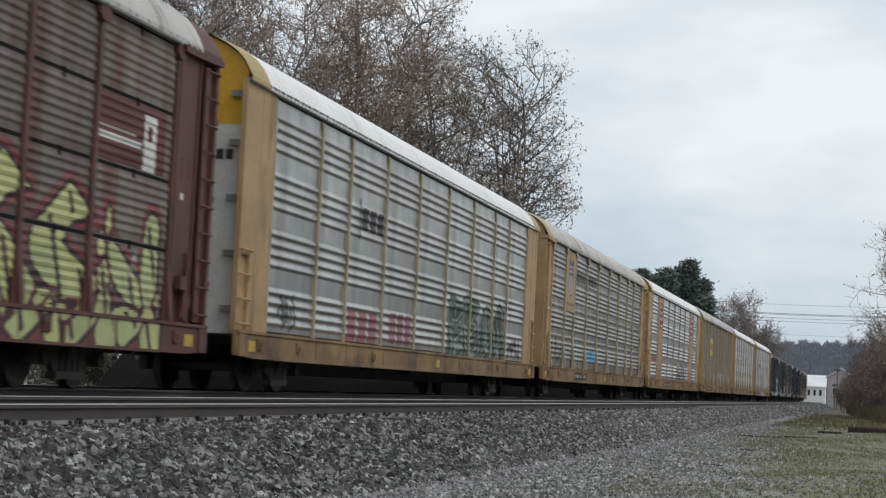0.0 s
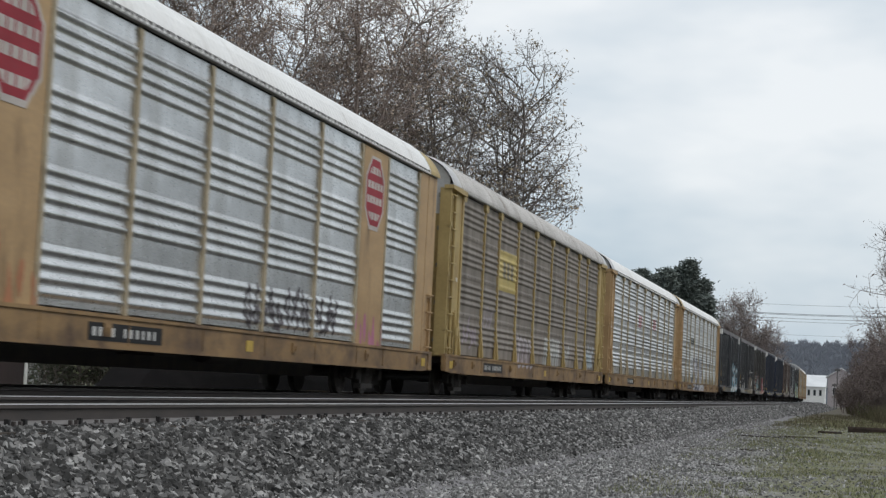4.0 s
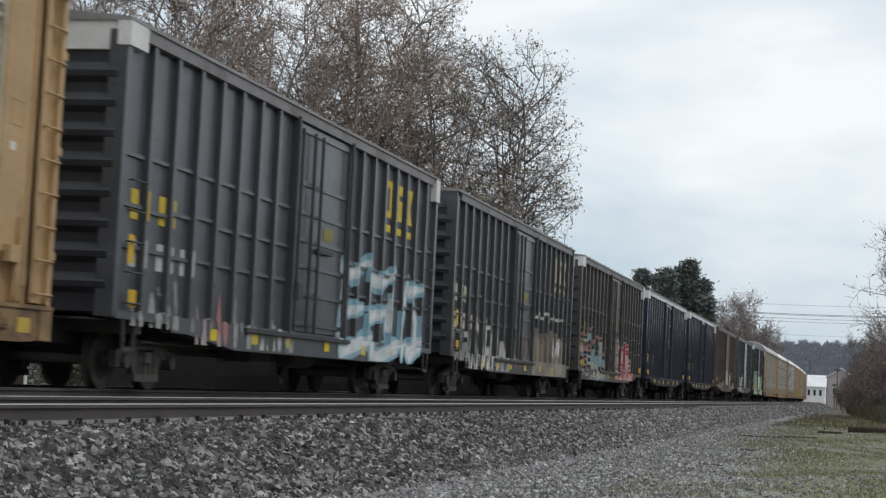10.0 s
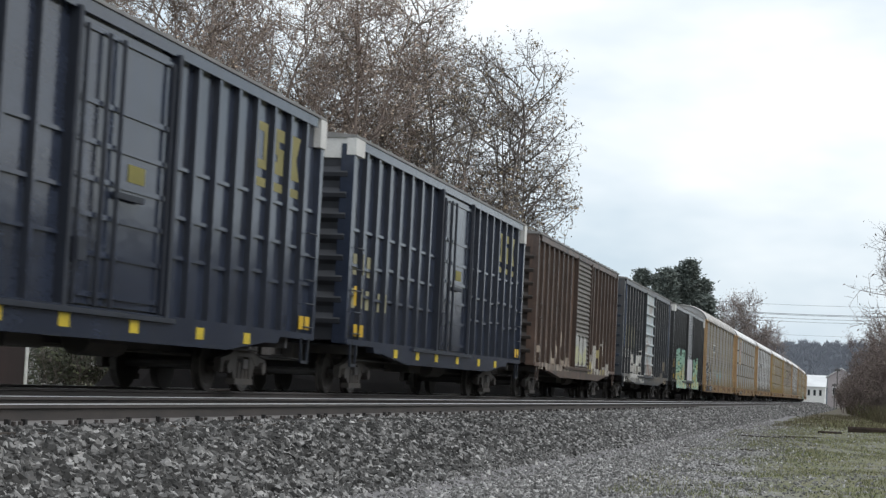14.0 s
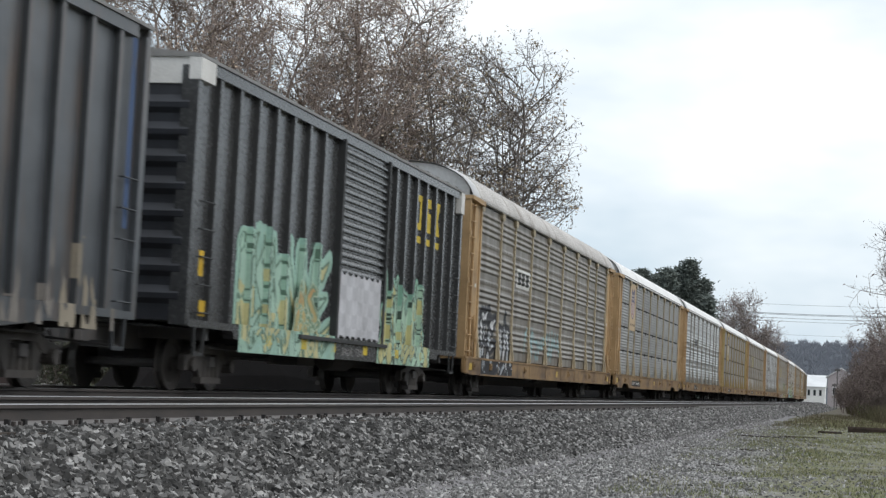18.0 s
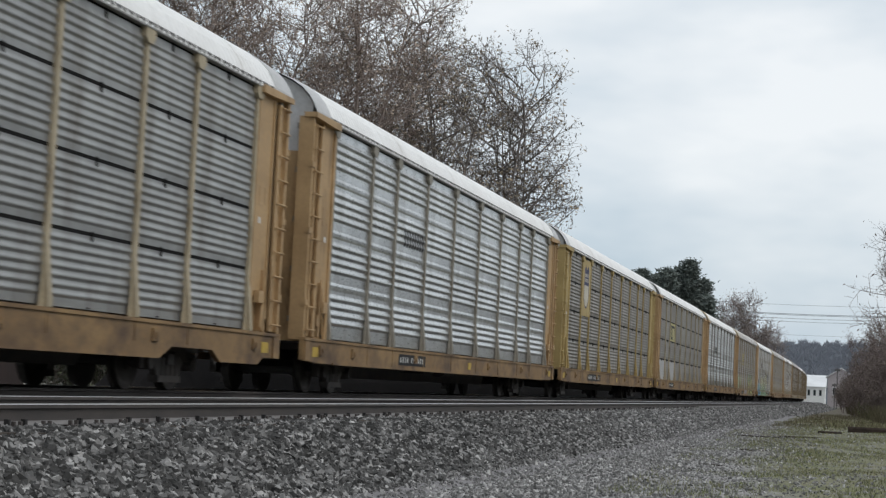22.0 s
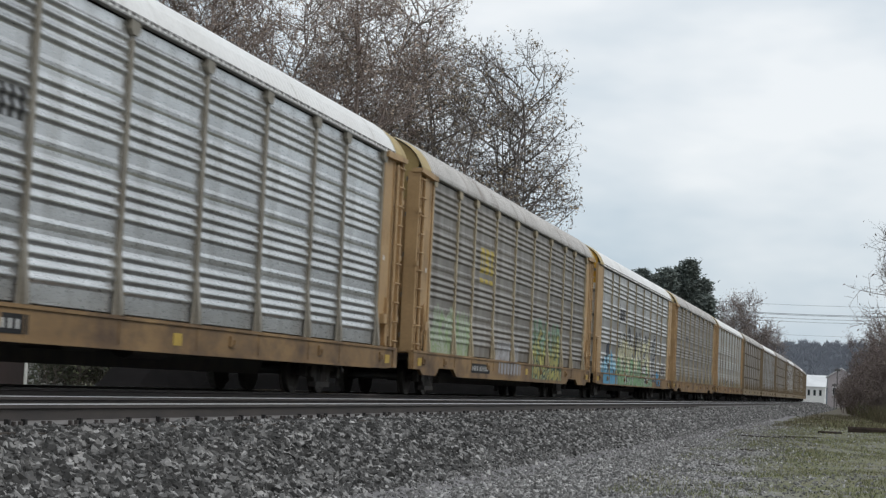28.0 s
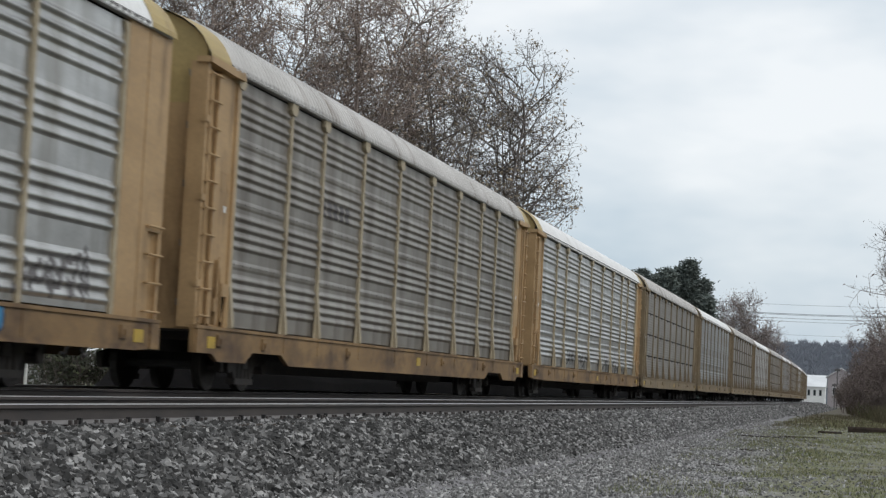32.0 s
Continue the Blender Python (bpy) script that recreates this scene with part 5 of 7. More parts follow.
CHORD_GREY = mat("dusty_lilac_grey_chord", (0.21, 0.20, 0.21), (0.15, 0.145, 0.15), 1.5, 0.6, dirt=(0.09, 0.08, 0.08), dirt_amount=0.25)
CHORD_OF = {"grimy_dark_blue_green": CHORD_GREY, "grimy_grey_brown": CHORD_GREY, "grimy_olive_brown": CHORD_GREY}


def paint(name, c, rough=0.6, stain=None, amount=0.22):
    # Half-bright copy of the paint: shaded post flanks, also rods and steps.
    DARK_OF[name] = mat(name + "_darkened", tuple(x * 0.5 for x in c), tuple(x * 0.36 for x in c), 1.5, 0.6)
    return mat(name, c, tuple(x * 0.68 for x in c), 0.9, rough, 0.0, 0.14, 0.6, 1.6, (0.7, 1, 1.6), stain or tuple(0.35 * x + 0.03 for x in c), amount, 1.1, (1.6, 1, 0.3))


BOX_BLACKGREEN = paint("grimy_dark_blue_green", (0.082, 0.087, 0.098), 0.32)
BOX_GREYBROWN = paint("grimy_grey_brown", (0.074, 0.077, 0.083), 0.32)
BOX_OLIVE = paint("grimy_olive_brown", (0.088, 0.083, 0.076), 0.32)
BOX_NAVY = paint("navy_paint", (0.038, 0.048, 0.076), 0.13)
BOX_BROWN = paint("faded_brown_paint", (0.150, 0.098, 0.075), 0.42, (0.035, 0.032, 0.033), 0.42)
BOX_BLUE = paint("weathered_steel_blue", (0.082, 0.090, 0.101), 0.34, (0.11, 0.085, 0.07), 0.3)
BOX_BLACK = paint("dark_charcoal_paint", (0.062, 0.064, 0.066), 0.26)
PALE_BLUE = mat("flaking_pale_blue", (0.42, 0.50, 0.54), (0.50, 0.52, 0.52), 0.8, 0.6, dirt=(0.20, 0.12, 0.09), dirt_amount=0.2)

DOOR_WY = (WHITE_DOOR, YELLOW, 4.35)
GREYTOP = mat("grey_white_door_top", (0.55, 0.55, 0.56), (0.46, 0.46, 0.46), 0.9, 0.6)


def build_train():
    """All wagons, nearest end of the train first; numbers are the wagons' middles along the line at the start."""
    L = "autorack wagon with "
    cars = {}
    cars["a0"] = carrier(13.11, GALV_MAROON, "dense", L + "maroon frames, grimy panels and pale yellow graffiti", MAROON, ROOF_GREY, MAROON, "ladder", "ladder", MAROON)
    cars["a1"] = carrier(41.95, GALV, "low", L + "galvanised panels, tan frames and white end door", TAN, ROOF_WHITE, TAN_PALE, "flush", "flush", door=DOOR_WY, flare=False)
    cars["a2"] = carrier(70.79, GALV_GREY, "groups", L + "dull galvanised panels and a tan shield panel", TAN, ROOF_GREY, TAN_PALE, "ladder", "ladder")
    cars["a3"] = carrier(99.63, GALV_BRIGHT, "low", L + "bright panels and two red badges on tan strips", TAN, ROOF_WHITE, TAN_PALE, "flush", "flush", door=DOOR_WY, flare=False)
    cars["a4"] = carrier(128.47, GALV_BROWN, "groups", L + "brown stained panels and pale yellow posts", TAN_PALE, ROOF_GREY, GREYTOP, "ladder", "ladder", SILL_TAN)
    cars["a5"] = carrier(157.31, GALV_BRIGHT, "groups", L + "bright galvanised panels and tan frames", TAN, ROOF_WHITE, GREYTOP)
    cars["a6"] = carrier(186.15, GALV_BRIGHT, "groups", L + "bright galvanised panels and blue and white graffiti", TAN, ROOF_WHITE, TAN_PALE)
    B = "boxcar with "
    cars["b1"] = boxcar(211.21, BOX_BLACKGREEN, B + "dark grimy sides, a plug door and white graffiti", end_top=WHITE_PAINT)
    cars["b2"] = boxcar(232.07, BOX_GREYBROWN, B + "grey-brown grimy sides and a plug door")
    cars["b3"] = boxcar(252.73, BOX_OLIVE, B + "grey-brown sides and red and white graffiti", end_top=WHITE_PAINT)
    cars["b4"] = boxcar(273.24, BOX_NAVY, B + "navy blue sides and white painted roof corners", end_top=WHITE_PAINT)
    cars["b5"] = boxcar(294.10, BOX_NAVY, B + "navy blue sides and white painted roof corners", end_top=WHITE_PAINT)
    cars["b6"] = boxcar(315.21, BOX_BROWN, B + "faded brown sides and a grey ribbed sliding door", "ribbed", mat("ribbed_door_grey", (0.16, 0.145, 0.13), (0.12, 0.11, 0.10), 1, 0.65), door_x=(-1.45, 1.95))
    cars["b7"] = boxcar(336.12, BOX_BLUE, B + "weathered blue-grey sides and a flaking pale blue door", "slats", PALE_BLUE, door_x=(-1.5, 2.15))
    cars["b8"] = boxcar(356.83, BOX_BLACK, B + "dark sides and large green graffiti", "ribbed", BOX_BLACK, end_top=WHITE_PAINT, door_x=(-1.4, 2.05))
    cars["c1"] = carrier(380.80, GALV_DULL, "groups", L + "dull grey-brown panels and black and white graffiti", TAN, ROOF_GREY, GREYTOP)
    cars["c2"] = carrier(409.64, GALV_STACK, "dense", L + "grey stacked panels and a peach shield panel", TAN, ROOF_WHITE, GREYTOP, fish=True)
    cars["c3"] = carrier(438.48, GALV_BRIGHT, "groups", L + "bright galvanised panels and tan frames", TAN, ROOF_WHITE, GREYTOP, post=POST_GREY)
    cars["c4"] = carrier(467.32, GALV_DULL, "dense", L + "grey stacked panels and a yellow badge panel", TAN_PALE, ROOF_WHITE, GREYTOP)
    cars["c5"] = carrier(496.16, GALV_DULL, "dense", L + "grey stacked panels and a pale yellow square badge", TAN, ROOF_WHITE, GREYTOP)
    cars["c6"] = carrier(525.00, GALV_BRIGHT, "groups", L + "bright galvanised panels and tan frames", TAN, ROOF_WHITE, TAN_PALE, post=POST_GREY)
    cars["c7"] = carrier(553.84, GALV_DULL, "groups", L + "brown-grey panels and green and yellow graffiti", TAN, ROOF_GREY, TAN_PALE, fish=True)
    cars["c8"] = carrier(582.68, GALV, "low", L + "galvanised panels and a large blue and green graffiti", TAN, ROOF_WHITE, TAN_PALE, "flush", "flush", door=DOOR_WY, flare=False)
    cars["c9"] = carrier(611.52, GALV_DULL, "groups", L + "dull grey-brown panels and tan frames", TAN, ROOF_GREY, TAN_PALE, fish=True)
    cars["c10"] = carrier(640.36, GALV, "groups", L + "grey panels and black and white graffiti", TAN, ROOF_WHITE, TAN_PALE)
    # Distant wagons get duller sheets and frames in place of haze.
    for i in range(13):
        cars["d%d" % i] = carrier(380.8 + 28.84 * (10 + i), (GALV_DULL, GALV_STACK, GALV_DULL, GALV)[i % 4], ("dense", "groups")[i % 2], L + ("dull grey panels and tan frames", "galvanised panels and tan frames")[i % 2],
                                 TAN_DULL, (ROOF_GREY, ROOF_WHITE)[i % 2], TAN_DULL, sill=TAN_DULL)
    return cars


CARS = build_train()


# ---------------- lettering, badges and graffiti ----------------
WRAPPED = ("graffiti", "overpaint", "sprayed_line")


def on_wall(car, name, x0, x1, z0, z1, index_at, mats, surface, label="", step=0.03, dx=0.025):
    """Paint that lies on a wagon's side and follows its ridges. index_at(X, Z) gives for grids of points the paint's number, -1 for none."""
    xs = np.arange(x0, x1, dx)
    zs = np.arange(z0, z1, step)
    X, Z = np.meshgrid(xs + dx / 2, zs + step / 2)
    grid = index_at(X, Z).astype(int)
    s = Shape()
    flat = isinstance(surface, BoxSide)
    for r, z in enumerate(zs):
        row = grid[r]
        if flat:
            ys = [surface.at(float(x + dx / 2), float(z)) for x in xs]
        else:
            ya, yb = surface(float(z)) - 0.004, surface(float(z + step)) - 0.004
        c = 0
        while c < len(xs):
            k = row[c]
            e = c + 1
            while e < len(xs) and row[e] == k and (not flat or ys[e] == ys[c]):
                e += 1
            if k >= 0:
                if flat:
                    ya = yb = ys[c] - 0.004
                a, b = float(xs[c]), float(xs[e - 1] + dx)
                n = len(s.v)
                s.v += [(a, ya, float(z)), (b, ya, float(z)), (b, yb, float(z + step)), (a, yb, float(z + step))]
                s.f.append((n, n + 1, n + 2, n + 3))
                s.m.append(int(k))
            c = e
        if flat and name in WRAPPED and surface.level is None and 1.09 < z < 4.8:
            for p in LEFT_POSTS + RIGHT_POSTS:
                if xs[0] < p - 0.1 and p + 0.1 < xs[-1] and not surface.door_x[0] < p < surface.door_x[1]:
                    for side in (-1, 1):
                        k = row[int((p + side * 0.06 - xs[0]) / dx)]
                        if k >= 0:
                            n, a, b = len(s.v), p + side * 0.060, p + side * 0.072
                            s.v += [(a, -1.562, float(z)), (b, SHEET - 0.004, float(z)), (b, SHEET - 0.004, float(z + step)), (a, -1.562, float(z + step))]
                            s.f.append((n, n + 1, n + 2, n + 3))
                            s.m.append(int(k))
    if s.f:
        ob = part(name, s.mesh(name, mats, False, False), None, car, label)
        return ob


def spray_mat(c):
    m = mat("paint_%02d_%02d_%02d" % tuple(round(99 * x) for x in c), c, tuple(0.8 * x for x in c), 1.5, 0.6, 0.0, 0.1, 0.0, dirt=tuple(0.5 * x + 0.04 for x in c), dirt_amount=0.08)
    m.node_tree.nodes["Principled BSDF"].inputs["Specular IOR Level"].default_value = 0.2
    return m


def strokes_for(rng, x0, x1, z0, z1, style, letters=0):
    """Thick strokes (x, z, x, z, radius) that make up invented letter-like forms."""
    out = []
    w, h = x1 - x0, z1 - z0
    if style == "bubble":
        n = letters or max(2, round(w / (0.62 * h)))
        for i in range(n):
            cx = x0 + w * (i + 0.5) / n
            top = z1 - h * rng.uniform(0.05, 0.22)
            r = 0.30 * w / n
            out += [(cx - r * 0.5, z0 + h * 0.25, cx - r * 0.5, top - r, r * 0.85), (cx + r * 0.55, z0 + h * 0.25, cx + r * 0.55, top - r * 1.2, r * 0.7), (cx - r * 0.4, z0 + h * 0.22, cx + r * 0.5, z0 + h * 0.22, r * 0.8)]
    elif style == "wild":
        n = max(2, round(w / (0.55 * h)))
        for i in range(n):
            cx = x0 + w * (i + 0.5) / n
            cw = 0.5 * w / n
            for q in range(7):
                ax, az = cx + rng.uniform(-cw, cw), z0 + h * rng.uniform(0.05, 0.55)
                bx, bz = cx + rng.uniform(-cw, cw) * 1.2, z0 + h * rng.uniform(0.35, 0.96)
                out.append((ax, az, bx, bz, h * rng.uniform(0.035, 0.065)))
            out.append((cx - cw, z0 + h * 0.12, cx + cw, z0 + h * 0.16, h * 0.06))
    elif style == "tag":
        n = max(3, round(w / (0.5 * h)))
        for i in range(n):
            cx = x0 + w * (i + 0.5) / n
            cw = 0.5 * w / n
            px, pz = cx - cw, z0 + h * rng.uniform(0.1, 0.6)
            for q in range(5):
                qx, qz = cx + rng.uniform(-cw, cw), z0 + h * rng.uniform(0.05, 0.95)
                out.append((px, pz, qx, qz, 0.028 + 0.02 * h))
                px, pz = qx, qz
    else:
        n = max(2, round(w / (0.5 * h)))
        for i in range(n):
            cx = x0 + w * (i + 0.5) / n
            cw = 0.36 * w / n
            for q in (-cw, cw):
                out.append((cx + q, z0 + h * 0.12, cx + q * rng.uniform(0.5, 1), z1 - h * 0.12, cw * 0.5))
            out.append((cx - cw, z0 + h * rng.uniform(0.4, 0.7), cx + cw, z0 + h * rng.uniform(0.4, 0.7), cw * 0.4))
    return out


def graffiti(car, x0, x1, z0, z1, style, colors, seed, surface, label, outline=0.045, halo=0.0, base=0.0, letters=0):
    """colors: fill, second fill, outline, halo. base: height of a painted ground strip."""
    rng = random.Random(seed)
    st = strokes_for(rng, x0 + 0.15, x1 - 0.15, z0, z1, style, letters)
    five = (list(colors) + [colors[-1]] * 5)[:5]
    mats = [spray_mat(c) for c in five]
    tone = {i: rng.random() for i in range(len(st))}

    def index_at(X, Z):
        best = np.full(X.shape, 9.0)
        which = np.zeros(X.shape, int)
        for i, (ax, az, bx, bz, r) in enumerate(st):
            ux, uz = bx - ax, bz - az
            t = np.clip(((X - ax) * ux + (Z - az) * uz) / (ux * ux + uz * uz + 1e-6), 0, 1)
            d = np.hypot(X - ax - t * ux, Z - az - t * uz) - r * (1.0 - 0.25 * t)
            near = d < best
            best = np.where(near, d, best)
            which = np.where(near, i, which)
        out = np.full(X.shape, -1)
        wave = 0.10 * np.sin(X * 2.1 + seed) + 0.06 * np.sin(X * 5.3)
        if base:
            out[Z < z0 + base + wave] = 4
        if halo:
            edge = halo * (0.8 + 0.5 * np.sin(X * 3.7 + seed) * np.sin(Z * 4.1))
            out[best < outline + edge] = 3
        out[best < outline] = 2
        inside = best < 0
        out[inside] = 0
        split = z0 + (z1 - z0) * 0.45 + 0.25 * np.sin(X * 3.0 + seed * 1.7) * (z1 - z0) * 0.5
        out[inside & (Z < split)] = 1
        inner = inside & (best < -0.05) & (np.sin(X * 17 + Z * 9) > 0.93)
        out[inner] = 2
        return out
    return on_wall(car, "graffiti", x0, x1, z0 - 0.02, z1 + 0.12, index_at, mats, surface, label)


def letter_forms(rng, x0, x1, z0, z1, n, spires, fat=1.0):
    """Overlapping invented signs of slanted bars, wedges, hooks and spindles; each form is a list of strokes (x, z, x, z, radius, radius at the end)."""
    forms = []
    w, h = (x1 - x0) / n, z1 - z0
    for i in range(n):
        cx = x0 + (i + 0.5) * w
        th = fat * min(w, 0.7 * h) * rng.uniform(0.14, 0.19)
        lean = rng.uniform(-0.22, 0.22) * w
        b, t = z0 + h * rng.uniform(0.0, 0.10), z0 + h * rng.uniform(0.70, 0.92)
        m = b + (t - b) * rng.uniform(0.4, 0.6)
        left, right = cx - 0.40 * w, cx + 0.40 * w
        kind = (i + rng.randrange(2)) % 5
        if kind == 0:        # two slanted bars that meet on top
            forms.append([(left, b, cx + lean, t, 1.2 * th, 0.6 * th)])
            forms.append([(cx + lean, t + 0.1 * h, right, b, 0.4 * th, 1.3 * th)])
            forms.append([(left, m, right + 0.1 * w, m - 0.08 * h, 0.8 * th, 0.02)])
        elif kind == 1:      # spine with three pointed arms
            forms.append([(left, b, left + 0.5 * lean, t, 1.2 * th, 0.9 * th)])
            forms.append([(left, b, right + 0.1 * w, b + 0.12 * h, th, 0.3 * th)])
            forms.append([(left, m, right, m + 0.1 * h, 0.9 * th, 0.02)])
            forms.append([(left, t, cx, t - 0.02 * h, th, 0.8 * th), (cx, t - 0.02 * h, right + 0.1 * w, t + 0.12 * h, 0.8 * th, 0.02)])
        elif kind == 2:      # snaking band
            pts = [(right, t), (cx, t + 0.04 * h), (left, m + 0.18 * h), (cx, m), (right, b + 0.2 * h), (cx, b), (left - 0.1 * w, b + 0.1 * h)]
            rad = [0.02, 0.8 * th, th, 1.1 * th, th, 0.9 * th, 0.02]
            forms.append([(*p, *q, r0, r1) for p, q, r0, r1 in zip(pts, pts[1:], rad, rad[1:])])
            forms.append([(cx + lean, m - 0.1 * h, cx + 1.5 * lean, b, 0.5 * th, th)])
        elif kind == 3:      # tall spindle beside a hook
            forms.append([(left + 0.1 * w, b, left + 0.2 * w, m, 0.4 * th, 1.6 * th), (left + 0.2 * w, m, left + 0.2 * w + lean, t + 0.06 * h, 1.6 * th, 0.02)])
            pts = [(cx, b), (right, b + 0.12 * h), (right, m), (cx + 0.1 * w, t - 0.05 * h), (right + 0.1 * w, t)]
            forms.append([(*p, *q, th, 0.8 * th if k < 3 else 0.02) for k, (p, q) in enumerate(zip(pts, pts[1:]))])
        else:                # two uprights with a slanted link
            forms.append([(left, b, left + 0.4 * lean, t + 0.08 * h, 1.2 * th, 0.25 * th)])
            forms.append([(right, b - 0.02 * h, right + 0.4 * lean, t, 1.2 * th, 0.9 * th)])
            forms.append([(left, t - 0.15 * h, right, b + 0.15 * h, 0.8 * th, 0.8 * th)])
        if rng.random() < spires:
            sx = cx + rng.uniform(-0.5, 0.5) * w
            forms.append([(sx, z0 + h * 0.35, sx + rng.uniform(-0.2, 0.2) * w, z1, 0.9 * th, 0.01)])
        forms.append([(cx - 0.1 * w, b + 0.04 * h, cx + 0.75 * w, b + h * rng.uniform(0.0, 0.3), 0.9 * th, 0.3 * th)])
    return forms


def piece(car, x0, x1, z0, z1, n, colors, seed, surface, label, edge=0.05, line=0.04, halo=0.0, spires=0.5, base=0.0, fat=1.0, mixed=True):
    """A full sprayed piece. colors: upper fill, lower fill, line between forms, outer edge, halo, ground strip. mixed: some forms swap their fills."""
    rng = random.Random(seed)
    forms = letter_forms(rng, x0 + 0.25, x1 - 0.25, z0, z1 - 0.1, n, spires, fat)
    mats = [spray_mat(c) for c in colors]
    ph = [rng.uniform(0, 6.28) for _ in range(4)]

    def index_at(X, Z):
        d1 = np.full(X.shape, 9.0)
        d2 = np.full(X.shape, 9.0)
        who = np.zeros(X.shape, int)
        for k, form in enumerate(forms):
            d = np.full(X.shape, 9.0)
            for ax, az, bx, bz, ra, rb in form:
                ux, uz = bx - ax, bz - az
                t = np.clip(((X - ax) * ux + (Z - az) * uz) / (ux * ux + uz * uz + 1e-6), 0, 1)
                d = np.minimum(d, np.hypot(X - ax - t * ux, Z - az - t * uz) - (ra + (rb - ra) * t))
            closer = d < d1
            d2 = np.where(closer, d1, np.minimum(d2, d))
            d1 = np.where(closer, d, d1)
            who = np.where(closer, k, who)
        out = np.full(X.shape, -1)
        if base:
            out[Z < z0 + base + 0.05 * np.sin(X * 2.7 + ph[0])] = 5
        if halo:
            out[d1 < edge + line + halo * (0.7 + 0.4 * np.sin(X * 3.1 + ph[1]) * np.sin(Z * 3.7 + ph[2]))] = 4
        out[d1 < edge + line] = 3
        out[d1 < line] = 2
        split = z0 + (z1 - z0) * (0.42 + 0.16 * np.sin(X * 2.6 + ph[3]) + 0.06 * np.sin(X * 7.0))
        inside = d1 < 0
        fill = np.where((Z < split) ^ (mixed & (who % 3 == 2)), 1, 0)
        out[inside] = fill[inside]
        seam = d2 - d1
        out[inside & (d1 > -0.035) & (d1 < -0.0)] = 2
        out[inside & (seam < line + 0.025) & (d2 < 0.04)] = 3
        out[inside & (seam < line) & (d2 < 0.04)] = 2
        out[inside & (d1 < -0.12) & (np.sin(X * 9 + who * 2.0 + Z * 4) > 0.85)] = 2
        return out
    return on_wall(car, "graffiti", x0, x1, z0 - 0.02, z1 + 0.12, index_at, mats, surface, label)


def clouds(car, x0, x1, z0, z1, color, seed, surface, label, filled=True, size=1.0):
    rng = random.Random(seed)
    n = int((x1 - x0) / (0.45 * size))
    blobs = [(x0 + (x1 - x0) * (i + rng.random()) / n, z0 + (z1 - z0) * rng.uniform(0.1, 0.8) * math.sin(math.pi * (0.15 + 0.7 * (i + 0.5) / n)), size * rng.uniform(0.18, 0.36)) for i in range(n)]

    def index_at(X, Z):
        out = np.full(X.shape, -1)
        for a, b, r in blobs:
            if filled:
                out[(np.abs(X - a) < r) & (Z < b) & (Z > z0)] = 0
            out[np.hypot(X - a, Z - b) < r] = 0
        return out
    return on_wall(car, "graffiti", x0, x1, z0, z1, index_at, [spray_mat(color)], surface, label)


def drips(car, x0, x1, z0, z1, colors, seed, surface, label):
    """Worn, streaky patches of old spray paint that end unevenly at the top."""
    rng = random.Random(seed)
    mats = [spray_mat(c) for c in colors]
    ph = [rng.uniform(0, 6.28) for _ in range(8)]

    def index_at(X, Z):
        h = z1 - z0
        top = z0 + h * (0.62 + 0.22 * np.sin(X * 2.3 + ph[0]) + 0.20 * np.sin(X * 7.1 + ph[1]) + 0.12 * np.sin(X * 19 + ph[2]))
        out = np.full(X.shape, -1)
        n = len(colors)
        pick = np.floor((np.sin(X * 1.9 + ph[3] + 0.8 * np.sin(Z * 3.1 + ph[6])) * 0.5 + 0.5) * n * 0.999).astype(int)
        gap = (np.sin(X * 19 + ph[4] + Z * 2.9) + np.sin(X * 8.3 + ph[5] - Z * 3.6) + 0.5 * np.sin(Z * 9 + X * 3 + ph[7])) > 0.1 + 0.9 * (Z - z0) / h
        on = (Z < top) & gap
        out[on] = pick[on]
        return out
    ob = on_wall(car, "graffiti", x0, x1, z0, z1, index_at, mats, surface, label)
    if ob:
        tagged(ob, label, kind="stuff")
    return ob


def overpaint(car, x0, x1, z0, z1, colors, seed, surface, label):
    """A broad field of rolled-on paint in uneven patches, with a ragged upper edge."""
    rng = random.Random(seed)
    mats = [spray_mat(c) for c in colors]
    ph = [rng.uniform(0, 6.28) for _ in range(6)]

    def index_at(X, Z):
        top = z1 - 0.12 + 0.10 * np.sin(X * 1.7 + ph[0]) + 0.06 * np.sin(X * 6.1 + ph[1])
        tone = np.sin(X * 1.3 + ph[2] + 1.5 * np.sin(Z * 2.3 + ph[3])) + 0.6 * np.sin(Z * 5.0 + X * 2.1 + ph[4])
        out = np.where(tone > 0.55, 2, np.where(tone < -0.5, 1, 0))
        return np.where(Z < top, out, -1)
    return on_wall(car, "overpaint", x0, x1, z0, z1, index_at, mats, surface, label)


def scalloped_patch(car, x0, x1, z0, z1, colors, surface, label):
    """Rows of rolled paint, each ending below in small arcs."""
    mats = [spray_mat(c) for c in colors]

    def index_at(X, Z):
        edge = 0.07 * np.abs(np.sin(X * 7.6))
        row = np.floor((Z + edge) / 0.27)
        out = np.where((row + np.floor(X / 0.41)) % 2 > 0, 0, 1)
        return np.where((Z < z1 - edge) & (Z > z0 + edge), out, -1)
    return on_wall(car, "white_patch", x0, x1, z0, z1, index_at, mats, surface, label)


